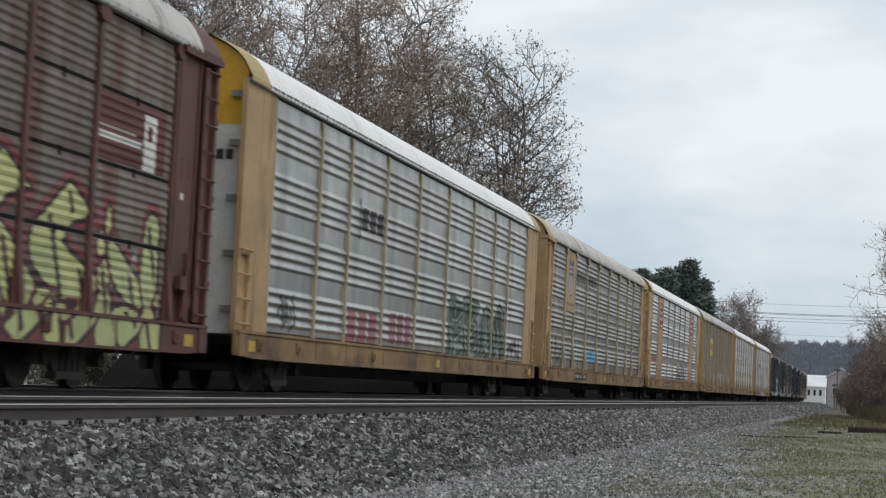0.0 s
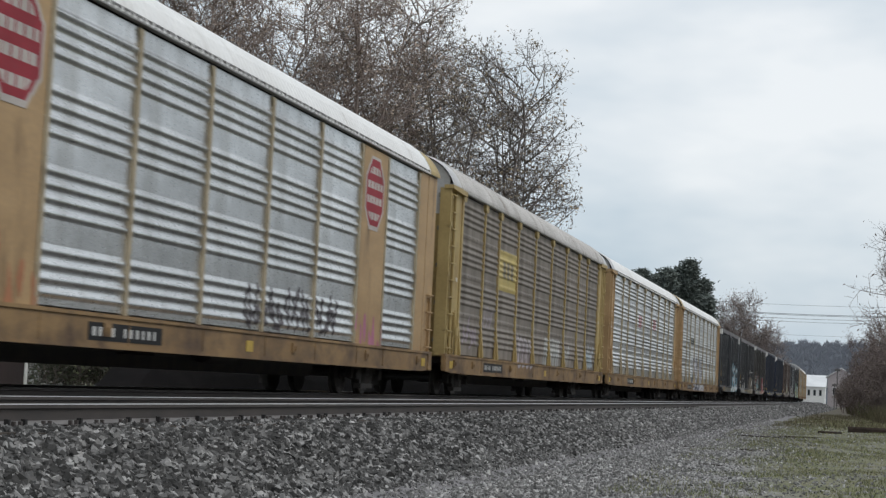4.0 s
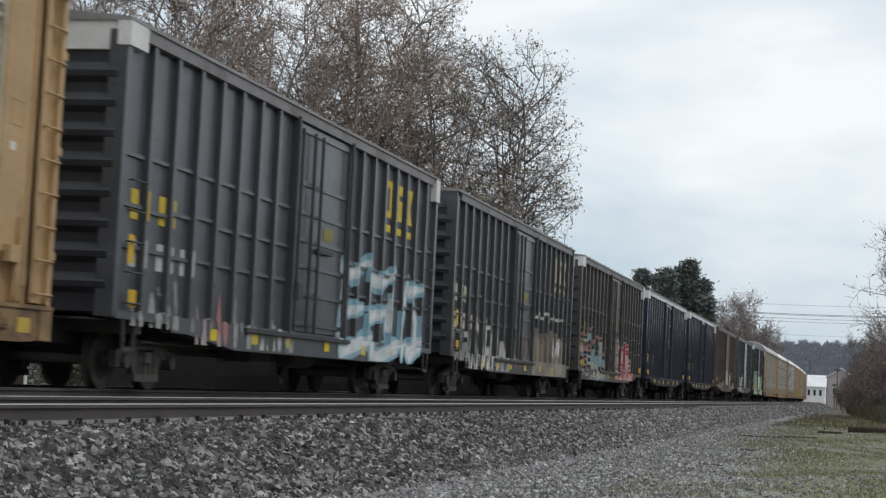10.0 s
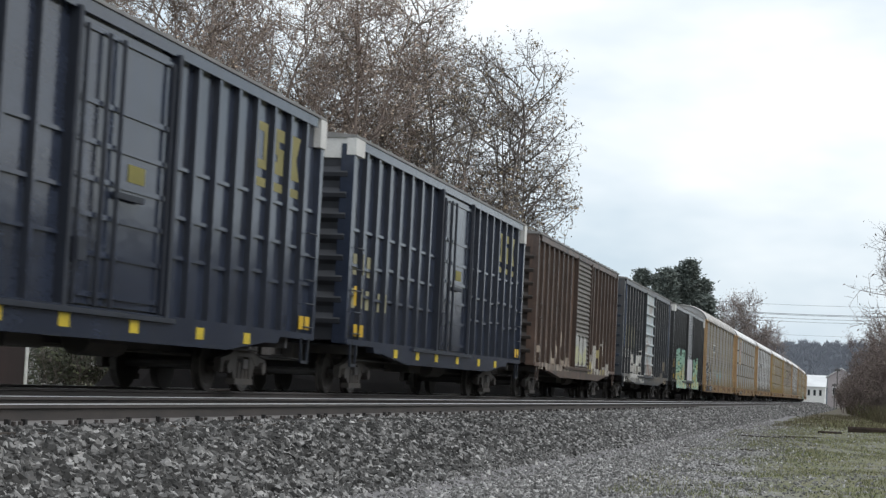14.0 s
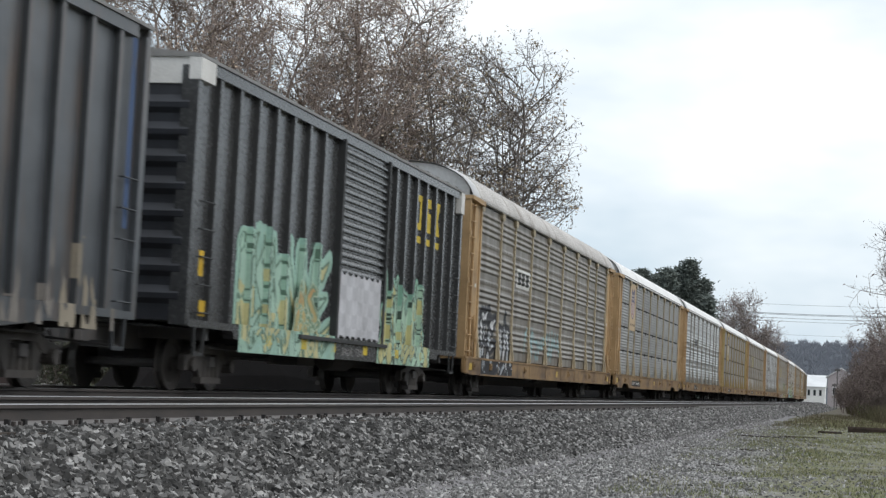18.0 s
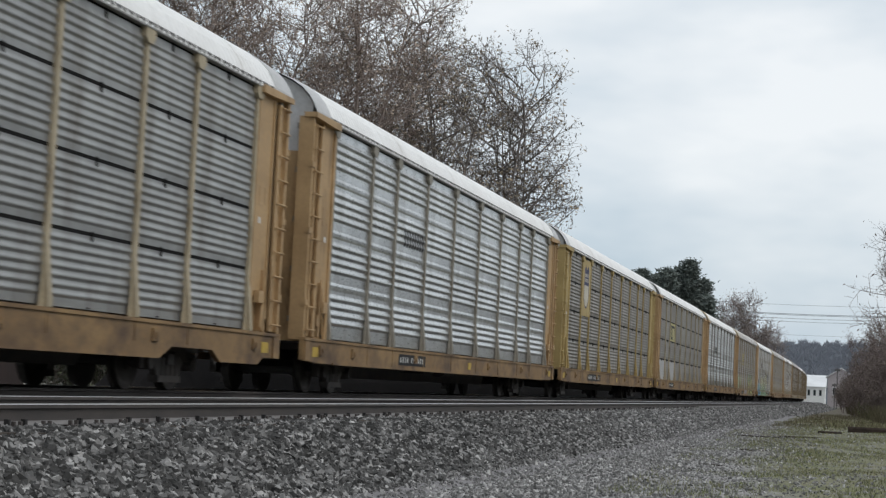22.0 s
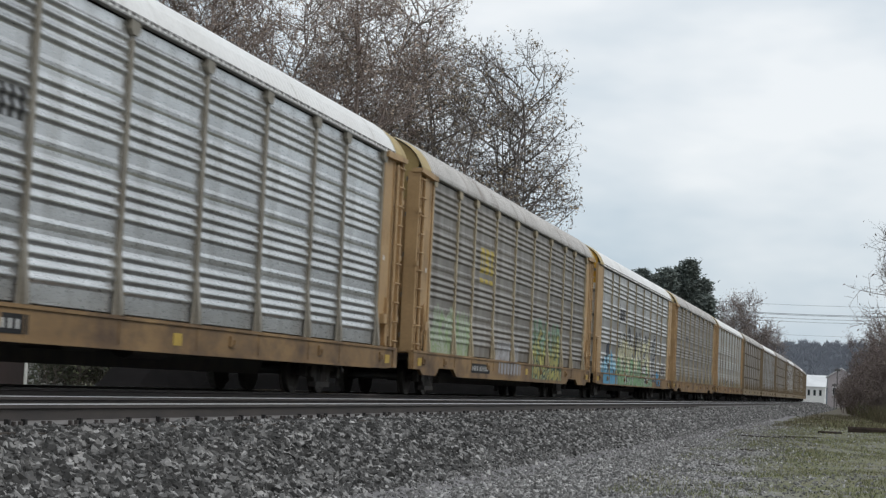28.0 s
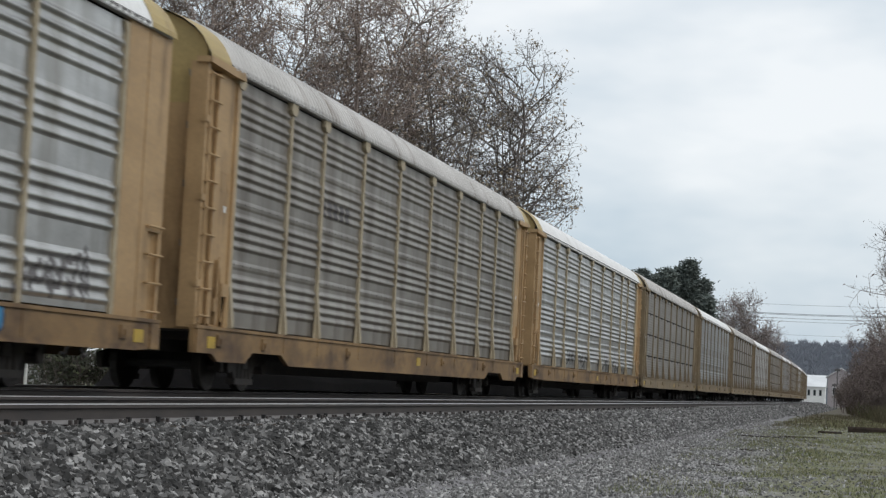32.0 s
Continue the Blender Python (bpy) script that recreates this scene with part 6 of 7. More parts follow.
def words(car, text, x, z, size, slant, y, color):
    """Painted words that can be read, on the side facing the track's near side."""
    cu = bpy.data.curves.new("lettering", "FONT")
    cu.body, cu.size, cu.shear = text, size, slant
    ob = new("lettering", cu)
    me = bpy.data.meshes.new_from_object(ob)
    bpy.data.objects.remove(ob)
    me.materials.clear()
    me.materials.append(spray_mat(color))
    part("lettering", me, None, car, "faded white painted words", pose(x, y, z, 90, 0, 0))


def wavy_line(car, x0, x1, z, color, seed, surface, label):
    ph = random.Random(seed).uniform(0, 6.28)

    def index_at(X, Z):
        y = z + 0.20 * np.abs(np.sin(X * 2.2 + ph)) - 0.05 * np.sin(X * 5.3)
        return np.where(np.abs(Z - y) < 0.045, 0, -1)
    return on_wall(car, "sprayed_line", x0, x1, z - 0.2, z + 0.35, index_at, [spray_mat(color)], surface, label)


def blocks(car, name, rects, colors, surface, label):
    """Plain blocks of paint: rects of (x0, x1, z0, z1, colour number). Loose blocks of one colour become parts of their own."""
    if len(rects) > 1 and len({r[4] for r in rects}) == 1:
        for r in rects:
            blocks(car, name, [r], colors, surface, label)
        return None
    x0, x1 = min(r[0] for r in rects), max(r[1] for r in rects)
    z0, z1 = min(r[2] for r in rects), max(r[3] for r in rects)

    def index_at(X, Z):
        out = np.full(X.shape, -1)
        for a, b, c, d, k in rects:
            out[(X > a) & (X < b) & (Z > c) & (Z < d)] = k
        return out
    return on_wall(car, name, x0, x1, z0, z1, index_at, [spray_mat(c) for c in colors], surface, label)


def bars(x0, x1, z0, z1, n, k=0, fill=0.68):
    w = (x1 - x0) / n
    return [(x0 + i * w, x0 + (i + fill) * w, z0, z1, k) for i in range(n)]


WHITE, BLACK, GOLD = (0.70, 0.70, 0.68), (0.02, 0.02, 0.022), (0.62, 0.46, 0.07)


def number_plate(car, x0, x1, z0=0.66, z1=0.90):
    blocks(car, "number_panel", [(x0, x1, z0, z1, 0)] + bars(x0 + 0.15, x0 + 0.38 * (x1 - x0), z0 + 0.06, z1 - 0.06, 4, 1, 0.42) + bars(x0 + 0.46 * (x1 - x0), x1 - 0.12, z0 + 0.06, z1 - 0.06, 6, 1, 0.42),
           [BLACK, WHITE], wall_y("groups"), "black panel with white number bars")


def shield(car, x0, x1, z0, z1, style, ground, plain=False):
    """A tan panel with a heraldic shield: dark head, striped or plain lower field."""
    blue, red, cream = ((0.05, 0.055, 0.13), (0.42, 0.06, 0.06), (0.62, 0.58, 0.50)) if plain else ((0.13, 0.125, 0.20), (0.34, 0.16, 0.19), (0.60, 0.56, 0.52))
    w, h = x1 - x0, z1 - z0
    sx0, sx1 = x0 + 0.20 * w, x1 - 0.19 * w
    sz0, sz1 = z0 + (0.25 if not plain else 0.14) * h, z1 - 0.10 * h

    def index_at(X, Z):
        out = np.zeros(X.shape, int)
        u, v = (X - (sx0 + sx1) / 2) / ((sx1 - sx0) / 2), (Z - sz0) / (sz1 - sz0)
        half = np.where(v > 0.25, 1.0, np.sqrt(np.clip(v / 0.25, 0, 1)))
        half = half * (1 - 0.18 * np.exp(-((v - 0.78) / 0.12) ** 2))
        ins = (np.abs(u) < half) & (v > 0) & (v < 1 - 0.10 * np.cos(u * 3.14) ** 2)
        out[ins] = 2
        inner = ins & (np.abs(u) < half - 0.12) & (v > 0.05)
        out[inner & (v <= 0.55)] = 1
        for vv in (0.66, 0.78):
            out[inner & (np.abs(v - vv) < 0.035) & (np.sin(u * 16) > -0.5)] = 1
        if not plain:
            out[inner & (v <= 0.55) & (np.sin((u + 1) * 3.1416 * 4.5) > 0)] = 3
            out[(np.abs((Z - z0) / h - 0.13) < 0.025) & (np.abs(u) < 1.5) & (np.sin(u * 14) > -0.4)] = 4
        return out
    me = on_wall(car, "badge_panel", x0, x1, z0, z1, index_at, [ground] + [spray_mat(c) for c in (cream, blue, red, (0.16, 0.11, 0.08))], lambda z: -1.536, "tan panel with a shield badge")
    return me


def octagon(car, x0, x1, z0, z1):
    red, cream = (0.33, 0.035, 0.05), (0.55, 0.50, 0.47)

    def index_at(X, Z):
        u, v = np.abs((X - (x0 + x1) / 2) / ((x1 - x0) / 2)), np.abs((Z - (z0 + z1) / 2) / ((z1 - z0) / 2))
        d = np.maximum(np.maximum(u, v), (u + v) / 1.45)
        out = np.full(X.shape, -1)
        out[d < 1] = 1
        out[d < 0.9] = 0
        for k, vv in enumerate((0.62, 0.22, -0.2, -0.62)):
            sv = (Z - (z0 + z1) / 2) / ((z1 - z0) / 2)
            out[(d < 0.78) & (np.abs(sv - vv) < 0.10) & (np.abs(np.sin(X * 13 + k)) > 0.3)] = 1
        return out
    on_wall(car, "badge", x0, x1, z0, z1, index_at, [spray_mat(red), spray_mat(cream)], lambda z: -1.541, "red octagonal badge")


def tan_strip(car, x0, x1, m):
    s = Shape()
    s.box(x0, x1, -1.538, -1.46, 1.0, 5.0)
    part("tan_strip", s, m, car, "flat tan painted strip")


def three_block_mark(car, x0, x1, z0, z1, surface, color=GOLD):
    """A railway's mark: a hollow block, a notched block and an hourglass over three short bars, one to a bay."""
    w = (x1 - x0) / 3
    for i in range(3):
        a, b = x0 + (i + 0.14) * w, x0 + (i + 0.86) * w
        zb = z0 + 0.28 * (z1 - z0)
        zm, h, xm = (zb + z1) / 2, z1 - zb, (a + b) / 2

        def index_at(X, Z, a=a, b=b, zb=zb, zm=zm, h=h, xm=xm, i=i):
            u, v = (X - xm) / (b - a) * 2, (Z - zm) / h * 2
            on = (np.abs(u) < 1) & (np.abs(v) < 1)
            if i == 0:
                on &= ~((np.abs(u) < 0.42) & (np.abs(v) < 0.6))
            elif i == 1:
                on &= ~((u > 0.1) & (np.abs(v - 0.32) < 0.14)) & ~((u < -0.1) & (np.abs(v + 0.32) < 0.14))
            else:
                on &= np.abs(u) < 0.38 + 0.62 * np.abs(v)
            return np.where(on, 0, -1)
        on_wall(car, "railway_mark", a, b, zb, z1, index_at, [spray_mat(color)], surface, "yellow block of a railway mark")
        blocks(car, "railway_mark", [(a, b, z0, z0 + 0.13 * (z1 - z0), 0)], [color], surface, "yellow bar under a railway mark")


def decorate():
    G, Lo, Dn = wall_y("groups"), wall_y("low"), wall_y("dense")
    c = CARS
    # a0: maroon carrier
    blocks(c["a0"], "maroon_panel", [(9.35, 11.8, 3.02, 3.98, 0), (9.4, 10.9, 3.36, 3.45, 1), (9.4, 10.7, 3.50, 3.54, 1), (11.0, 11.45, 3.05, 3.85, 1), (11.12, 11.3, 3.5, 3.7, 0)], [(0.13, 0.05, 0.045), WHITE], Dn, "maroon panel with a worn white mark")
    piece(c["a0"], 3.6, 11.85, 0.60, 2.85, 4, [(0.52, 0.54, 0.25), (0.46, 0.50, 0.25), (0.07, 0.045, 0.05), (0.26, 0.08, 0.08), (0.20, 0.07, 0.07)], 3, Dn, "pale yellow-green bubble graffiti", 0.05, 0.05, 0.05, 0.0, 0.0, 1.5)
    graffiti(c["a0"], 10.2, 11.7, 1.05, 2.0, "tag", [(0.45, 0.45, 0.40), (0.2, 0.2, 0.2)], 8, Dn, "small white tag", 0.0)
    # a1
    blocks(c["a1"], "owner_mark", bars(-6.3, -4.5, 3.30, 3.75, 3, 0, 0.8) + [(-6.45, -6.38, 3.1, 3.9, 0), (-4.42, -4.35, 3.1, 3.9, 0)], [(0.06, 0.065, 0.07)], Lo, "faded dark block mark")
    blocks(c["a1"], "faded_tag", bars(-7.0, -4.6, 1.05, 1.68, 3, 0, 0.75) + bars(-3.7, -1.7, 1.1, 1.75, 3, 0, 0.75), [(0.30, 0.14, 0.15)], Lo, "faded red painted blocks")
    piece(c["a1"], 1.9, 9.2, 1.0, 2.6, 4, [(0.05, 0.075, 0.06), (0.06, 0.09, 0.07), (0.30, 0.32, 0.30), (0.05, 0.065, 0.055), (0.09, 0.11, 0.095)], 4, Lo, "dark green-black blocky graffiti", 0.04, 0.035, 0.08, 0.0, 0.0, 1.5)
    graffiti(c["a1"], -11.6, -10.2, 1.1, 1.75, "tag", [(0.12, 0.12, 0.12)], 5, Lo, "small dark tag", 0.0)
    graffiti(c["a1"], 9.5, 11.7, 1.1, 1.7, "tag", [(0.08, 0.08, 0.08)], 6, Lo, "small dark tag", 0.0)
    # a2
    shield(c["a2"], -9.2, -7.34, 2.95, 4.95, G, TAN)
    blocks(c["a2"], "lettering", bars(-6.9, -4.6, 4.05, 4.40, 6) + bars(-4.1, -1.9, 4.10, 4.42, 6), [(0.06, 0.07, 0.07)], G, "dark lettering bars")
    blocks(c["a2"], "blue_patch", [(-3.6, -1.6, 1.35, 1.75, 0)], [(0.12, 0.36, 0.52)], G, "light blue patch of paint")
    graffiti(c["a2"], -11.7, -9.4, 1.05, 2.15, "tag", [(0.10, 0.11, 0.11)], 7, G, "dark scribbled tag", 0.0)
    number_plate(c["a2"], -7.0, -4.0)
    # a3
    tan_strip(c["a3"], -9.2, -7.35, TAN)
    tan_strip(c["a3"], 7.35, 9.2, TAN)
    octagon(c["a3"], -8.95, -7.5, 3.35, 4.85)
    octagon(c["a3"], 7.5, 8.95, 3.35, 4.85)
    graffiti(c["a3"], 0.4, 6.3, 1.05, 1.9, "tag", [(0.12, 0.11, 0.12)], 9, Lo, "dark tag", 0.0)
    graffiti(c["a3"], -11.6, -9.4, 1.7, 2.3, "tag", [(0.42, 0.18, 0.20)], 10, Lo, "pink tag", 0.0)
    drips(c["a3"], 7.2, 9.3, 1.0, 1.9, [(0.50, 0.20, 0.30), (0.42, 0.16, 0.22)], 11, lambda z: -1.540, "pink paint")
    drips(c["a3"], -9.2, -7.25, 1.02, 2.2, [(0.48, 0.22, 0.12), (0.40, 0.16, 0.10)], 12, lambda z: -1.540, "orange paint")
    number_plate(c["a3"], -5.8, -3.2)
    # a4
    blocks(c["a4"], "yellow_mark", [(-7.1, -4.45, 2.95, 4.05, 0)] + bars(-6.5, -4.8, 3.3, 3.75, 3, 1, 0.7), [(0.54, 0.43, 0.17), (0.22, 0.19, 0.14)], G, "faded yellow block mark")
    graffiti(c["a4"], -4.3, -1.4, 0.85, 1.95, "bubble", [(0.24, 0.21, 0.21), (0.24, 0.20, 0.20), (0.55, 0.50, 0.52), (0.4, 0.36, 0.38)], 13, G, "pale outlined tag", 0.05, 0.05)
    graffiti(c["a4"], 0.6, 3.9, 1.02, 1.95, "block", [(0.52, 0.52, 0.50), (0.42, 0.43, 0.42), (0.30, 0.28, 0.27)], 14, G, "white block tag", 0.03)
    graffiti(c["a4"], 4.2, 6.2, 1.05, 1.85, "tag", [(0.50, 0.49, 0.48)], 15, G, "white tag", 0.0)
    graffiti(c["a4"], 9.4, 11.7, 1.05, 2.1, "wild", [(0.45, 0.48, 0.50), (0.36, 0.42, 0.46), (0.2, 0.2, 0.2)], 16, G, "pale blue tag", 0.03)
    graffiti(c["a4"], -9.1, -7.4, 1.7, 2.4, "tag", [(0.34, 0.30, 0.31)], 17, G, "faint pale tag", 0.0)
    graffiti(c["a4"], -11.6, -9.6, 1.2, 2.1, "tag", [(0.38, 0.32, 0.36)], 18, G, "faint pale tag", 0.0)
    number_plate(c["a4"], -9.0, -6.4)
    # a5, a6
    blocks(c["a5"], "red_marks", bars(-3.3, -2.2, 3.2, 3.75, 2, 0, 0.6) + bars(2.4, 3.5, 3.3, 3.8, 2, 0, 0.6), [(0.50, 0.16, 0.18)], G, "two faded red marks")
    number_plate(c["a5"], -7.4, -5.0)
    blocks(c["a6"], "lettering", bars(-7.0, -4.5, 3.25, 3.60, 8, 0, 0.62), [(0.08, 0.08, 0.085)], G, "dark lettering bars")
    clouds(c["a6"], -5.4, 2.4, 0.6, 2.5, (0.11, 0.12, 0.17), 60, G, "dark blue sprayed haze")
    piece(c["a6"], -5.0, 2.2, 0.58, 2.5, 5, [(0.66, 0.66, 0.68), (0.58, 0.58, 0.62), (0.03, 0.03, 0.045), (0.05, 0.055, 0.09), (0.10, 0.11, 0.17)], 19, lambda z: G(z) - 0.003, "white graffiti with black outline and blue glow", 0.03, 0.02, 0.05, 0.3, 0.0, 1.6)
    number_plate(c["a6"], -8.5, -6.2)
    # boxcars
    plug = BoxSide((-1.6, 1.92))
    for key, cx in (("b1", 0), ("b2", 0.92), ("b3", 0.92), ("b4", 0.92), ("b5", 0.92), ("b8", 0)):
        surf = plug if key != "b8" else BoxSide((-1.4, 2.05), -1.58)
        col = GOLD if key != "b2" else (0.62, 0.52, 0.30)
        three_block_mark(c[key], 4.70 + cx, 7.46 + cx, 3.45, 4.52, surf, (0.30, 0.27, 0.12) if key in ("b4", "b5") else col)
        if key != "b8":
            mk = {"b1": GOLD, "b2": (0.55, 0.52, 0.42), "b3": (0.36, 0.31, 0.14)}.get(key, (0.36, 0.34, 0.22))
            blocks(c[key], "reporting_mark", bars(-8.75, -7.95, 2.38, 2.80, 2) + bars(-7.7, -6.9, 2.38, 2.80, 2), [mk], surf, "lettering bars")
            blocks(c[key], "car_number", bars(-8.75, -7.95, 1.72, 2.10, 2) + bars(-7.7, -6.9, 1.72, 2.10, 2) + bars(-6.75, -6.2, 1.72, 2.10, 2), [(0.50, 0.50, 0.48) if key == "b1" else mk], surf, "number bars")
        for x in (-8.95, -8.5, 8.3, 8.65) if key in ("b3", "b4", "b5") else (-8.95,):
            blocks(c[key], "reflector", [(x, x + 0.28, 1.15, 1.38, 0)], [(0.66, 0.42, 0.03)], BoxSide(level=-1.60), "yellow reflector")
        blocks(c[key], "reflector", [(-9.05, -8.85, 1.75, 2.15, 0)], [(0.66, 0.42, 0.03)], BoxSide(level=-1.60), "yellow reflector")
        for x in (-5.6, -3.6, -1.7, 0.6, 3.2, 5.4):
            blocks(c[key], "sill_reflector", [(x, x + 0.32, 0.80, 0.98, 0)], [(0.66, 0.50, 0.05)], plug, "small yellow reflector")
        blocks(c[key], "door_notice", [(0.35, 0.95, 2.85, 3.1, 0)], [(0.25, 0.225, 0.07)], plug, "small yellow notice") if key != "b8" else None
    piece(c["b1"], 1.3, 8.6, 0.72, 2.95, 3, [(0.74, 0.75, 0.75), (0.68, 0.70, 0.71), (0.60, 0.64, 0.66), (0.50, 0.60, 0.64), (0.26, 0.42, 0.50)], 21, plug, "white and cyan wild-style graffiti", 0.02, 0.02, 0.13, 0.4, 0.0, 0.5)
    drips(c["b1"], -8.9, -6.3, 0.9, 1.65, [(0.36, 0.36, 0.35), (0.26, 0.26, 0.25)], 22, plug, "worn white paint streaks")
    drips(c["b1"], -6.3, -4.6, 0.72, 1.75, [(0.42, 0.20, 0.20), (0.40, 0.32, 0.32)], 23, plug, "worn red paint")
    drips(c["b1"], -4.6, -1.3, 0.72, 1.6, [(0.34, 0.35, 0.34), (0.22, 0.23, 0.23), (0.48, 0.48, 0.47)], 24, plug, "worn grey paint streaks")
    drips(c["b2"], -9.0, -7.2, 0.9, 1.9, [(0.40, 0.395, 0.38), (0.30, 0.295, 0.285)], 25, plug, "worn pale paint streaks")
    drips(c["b2"], -7.6, -4.6, 0.72, 2.1, [(0.62, 0.61, 0.59), (0.50, 0.49, 0.47), (0.66, 0.65, 0.63)], 71, plug, "worn white graffiti streaks")
    drips(c["b2"], -4.8, -1.7, 0.72, 2.3, [(0.60, 0.59, 0.57), (0.46, 0.45, 0.43), (0.64, 0.63, 0.61)], 72, plug, "worn white graffiti streaks")
    drips(c["b2"], -1.5, 1.8, 0.9, 2.3, [(0.36, 0.20, 0.19), (0.44, 0.40, 0.37), (0.30, 0.27, 0.25)], 26, plug, "worn red and white graffiti")
    overpaint(c["b2"], 1.95, 8.5, 0.69, 2.15, [(0.25, 0.222, 0.182), (0.19, 0.17, 0.145), (0.30, 0.268, 0.22)], 27, plug, "beige paint rolled over old graffiti")
    wavy_line(c["b2"], 1.9, 7.6, 2.42, (0.62, 0.62, 0.60), 28, plug, "white wavy sprayed line")
    graffiti(c["b2"], 5.5, 7.4, 1.2, 2.0, "tag", [(0.66, 0.66, 0.64)], 73, BoxSide(level=-1.567), "white scribbled tag", 0.0)
    piece(c["b3"], -8.6, -1.9, 0.72, 2.55, 5, [(0.44, 0.48, 0.47), (0.28, 0.40, 0.42), (0.05, 0.06, 0.06), (0.42, 0.20, 0.20), (0.40, 0.26, 0.25)], 29, plug, "pale teal and pink graffiti", 0.05, 0.06, 0.06, 0.2)
    piece(c["b3"], 0.9, 6.3, 0.8, 2.45, 4, [(0.58, 0.48, 0.46), (0.50, 0.40, 0.38), (0.38, 0.07, 0.09), (0.50, 0.48, 0.46), (0.20, 0.42, 0.42)], 30, plug, "pink, red and turquoise graffiti", 0.04, 0.06, 0.05, 0.2)
    slide = BoxSide((-1.45, 1.95), -1.58)
    drips(c["b6"], 1.7, 7.6, 0.9, 2.4, [(0.60, 0.58, 0.54), (0.46, 0.44, 0.40), (0.52, 0.46, 0.24)], 31, slide, "worn white graffiti streaks")
    graffiti(c["b6"], -1.5, 1.5, 1.1, 2.4, "bubble", [(0.45, 0.45, 0.43), (0.50, 0.50, 0.30), (0.60, 0.60, 0.58)], 32, slide, "white outlined graffiti on the door", 0.04)
    drips(c["b6"], -8.6, -2.0, 0.9, 2.2, [(0.58, 0.50, 0.42), (0.44, 0.38, 0.32)], 38, slide, "worn pale graffiti streaks")
    slat = BoxSide((-1.5, 2.15), -1.56)
    blocks(c["b7"], "cream_patch", [(-8.9, -4.6, 2.15, 3.15, 0)], [(0.30, 0.29, 0.22)], slat, "patched cream paint")
    blocks(c["b7"], "car_number", [(-8.7, -5.4, 1.74, 2.21, 1)] + bars(-8.5, -5.5, 1.80, 2.15, 6, 0, 0.5), [WHITE, (0.035, 0.037, 0.045)], slat, "white number bars on a dark ground")
    graffiti(c["b7"], -6.6, -1.6, 0.8, 2.3, "wild", [(0.68, 0.67, 0.64), (0.60, 0.59, 0.56), (0.10, 0.10, 0.10)], 65, slat, "white scribbled graffiti", 0.02)
    drips(c["b7"], -8.8, -1.4, 0.75, 2.0, [(0.54, 0.53, 0.50), (0.42, 0.41, 0.38), (0.34, 0.33, 0.30)], 33, slat, "worn white graffiti streaks")
    drips(c["b7"], 1.7, 8.6, 0.8, 2.0, [(0.24, 0.22, 0.20), (0.32, 0.28, 0.22)], 34, slat, "worn pale paint streaks")
    drips(c["b7"], -1.15, 1.45, 1.15, 3.3, [(0.52, 0.51, 0.49), (0.44, 0.42, 0.40)], 62, BoxSide(level=-1.603), "flaking white paint on the door")
    drips(c["b7"], -1.15, 1.45, 1.12, 2.1, [(0.22, 0.12, 0.08), (0.30, 0.19, 0.14)], 63, BoxSide(level=-1.606), "rust on the lower door")
    for x in (-8.95, 8.7):
        blocks(c["b7"], "blue_edge", [(x, x + 0.18, 2.2, 4.8, 0)], [(0.06, 0.10, 0.20)], BoxSide(level=-1.575), "blue painted corner")
    rib = BoxSide((-1.4, 2.05), -1.58)
    piece(c["b8"], -7.0, -1.45, 0.68, 2.75, 6, [(0.42, 0.60, 0.50), (0.58, 0.55, 0.30), (0.12, 0.20, 0.15), (0.36, 0.54, 0.44), (0.36, 0.56, 0.48), (0.34, 0.52, 0.42)], 35, rib, "large pale green and yellow graffiti", 0.06, 0.018, 0.12, 0.9, 0.55, 1.35)
    piece(c["b8"], -4.2, -2.4, 1.1, 2.2, 2, [(0.55, 0.34, 0.14), (0.50, 0.40, 0.18), (0.20, 0.30, 0.2), (0.5, 0.6, 0.45), (0.4, 0.5, 0.4)], 70, BoxSide(level=-1.567), "orange sprayed form", 0.03, 0.03, 0.0, 0.4)
    scalloped_patch(c["b8"], -1.3, 1.75, 1.08, 2.38, [(0.60, 0.60, 0.63), (0.52, 0.52, 0.55)], BoxSide(level=-1.590), "white paint rolled on in scalloped rows")
    words(c["b8"], "DALLAS · TEXAS", -0.95, 0.76, 0.22, 0.14, -1.592, (0.34, 0.33, 0.33))
    piece(c["b8"], 1.7, 6.4, 0.68, 2.6, 5, [(0.46, 0.64, 0.50), (0.56, 0.53, 0.26), (0.06, 0.09, 0.07), (0.40, 0.56, 0.46), (0.26, 0.46, 0.36), (0.36, 0.48, 0.34)], 36, rib, "large green and yellow graffiti", 0.035, 0.022, 0.07, 0.9, 0.4, 1.4)
    # carriers behind the boxcars
    blocks(c["c1"], "owner_plate", [(-6.7, -4.5, 3.18, 3.72, 0)] + bars(-6.5, -4.6, 3.28, 3.62, 3, 1, 0.75), [(0.62, 0.62, 0.60), (0.05, 0.05, 0.05)], G, "white plate with dark blocks")
    piece(c["c1"], -11.7, -7.2, 0.60, 2.4, 4, [(0.60, 0.61, 0.62), (0.48, 0.52, 0.56), (0.03, 0.03, 0.035), (0.05, 0.05, 0.06), (0.06, 0.06, 0.07)], 41, G, "black and white wild-style graffiti", 0.04, 0.06, 0.06, 0.7)
    graffiti(c["c1"], -5.2, 1.6, 1.05, 2.2, "tag", [(0.30, 0.45, 0.47)], 42, G, "pale cyan tag", 0.0)
    PEACH = mat("peach_panel_paint", (0.50, 0.375, 0.235), (0.46, 0.335, 0.205), 0.8, 0.6)
    shield(c["c2"], -9.2, -7.34, 2.95, 4.96, Dn, PEACH)
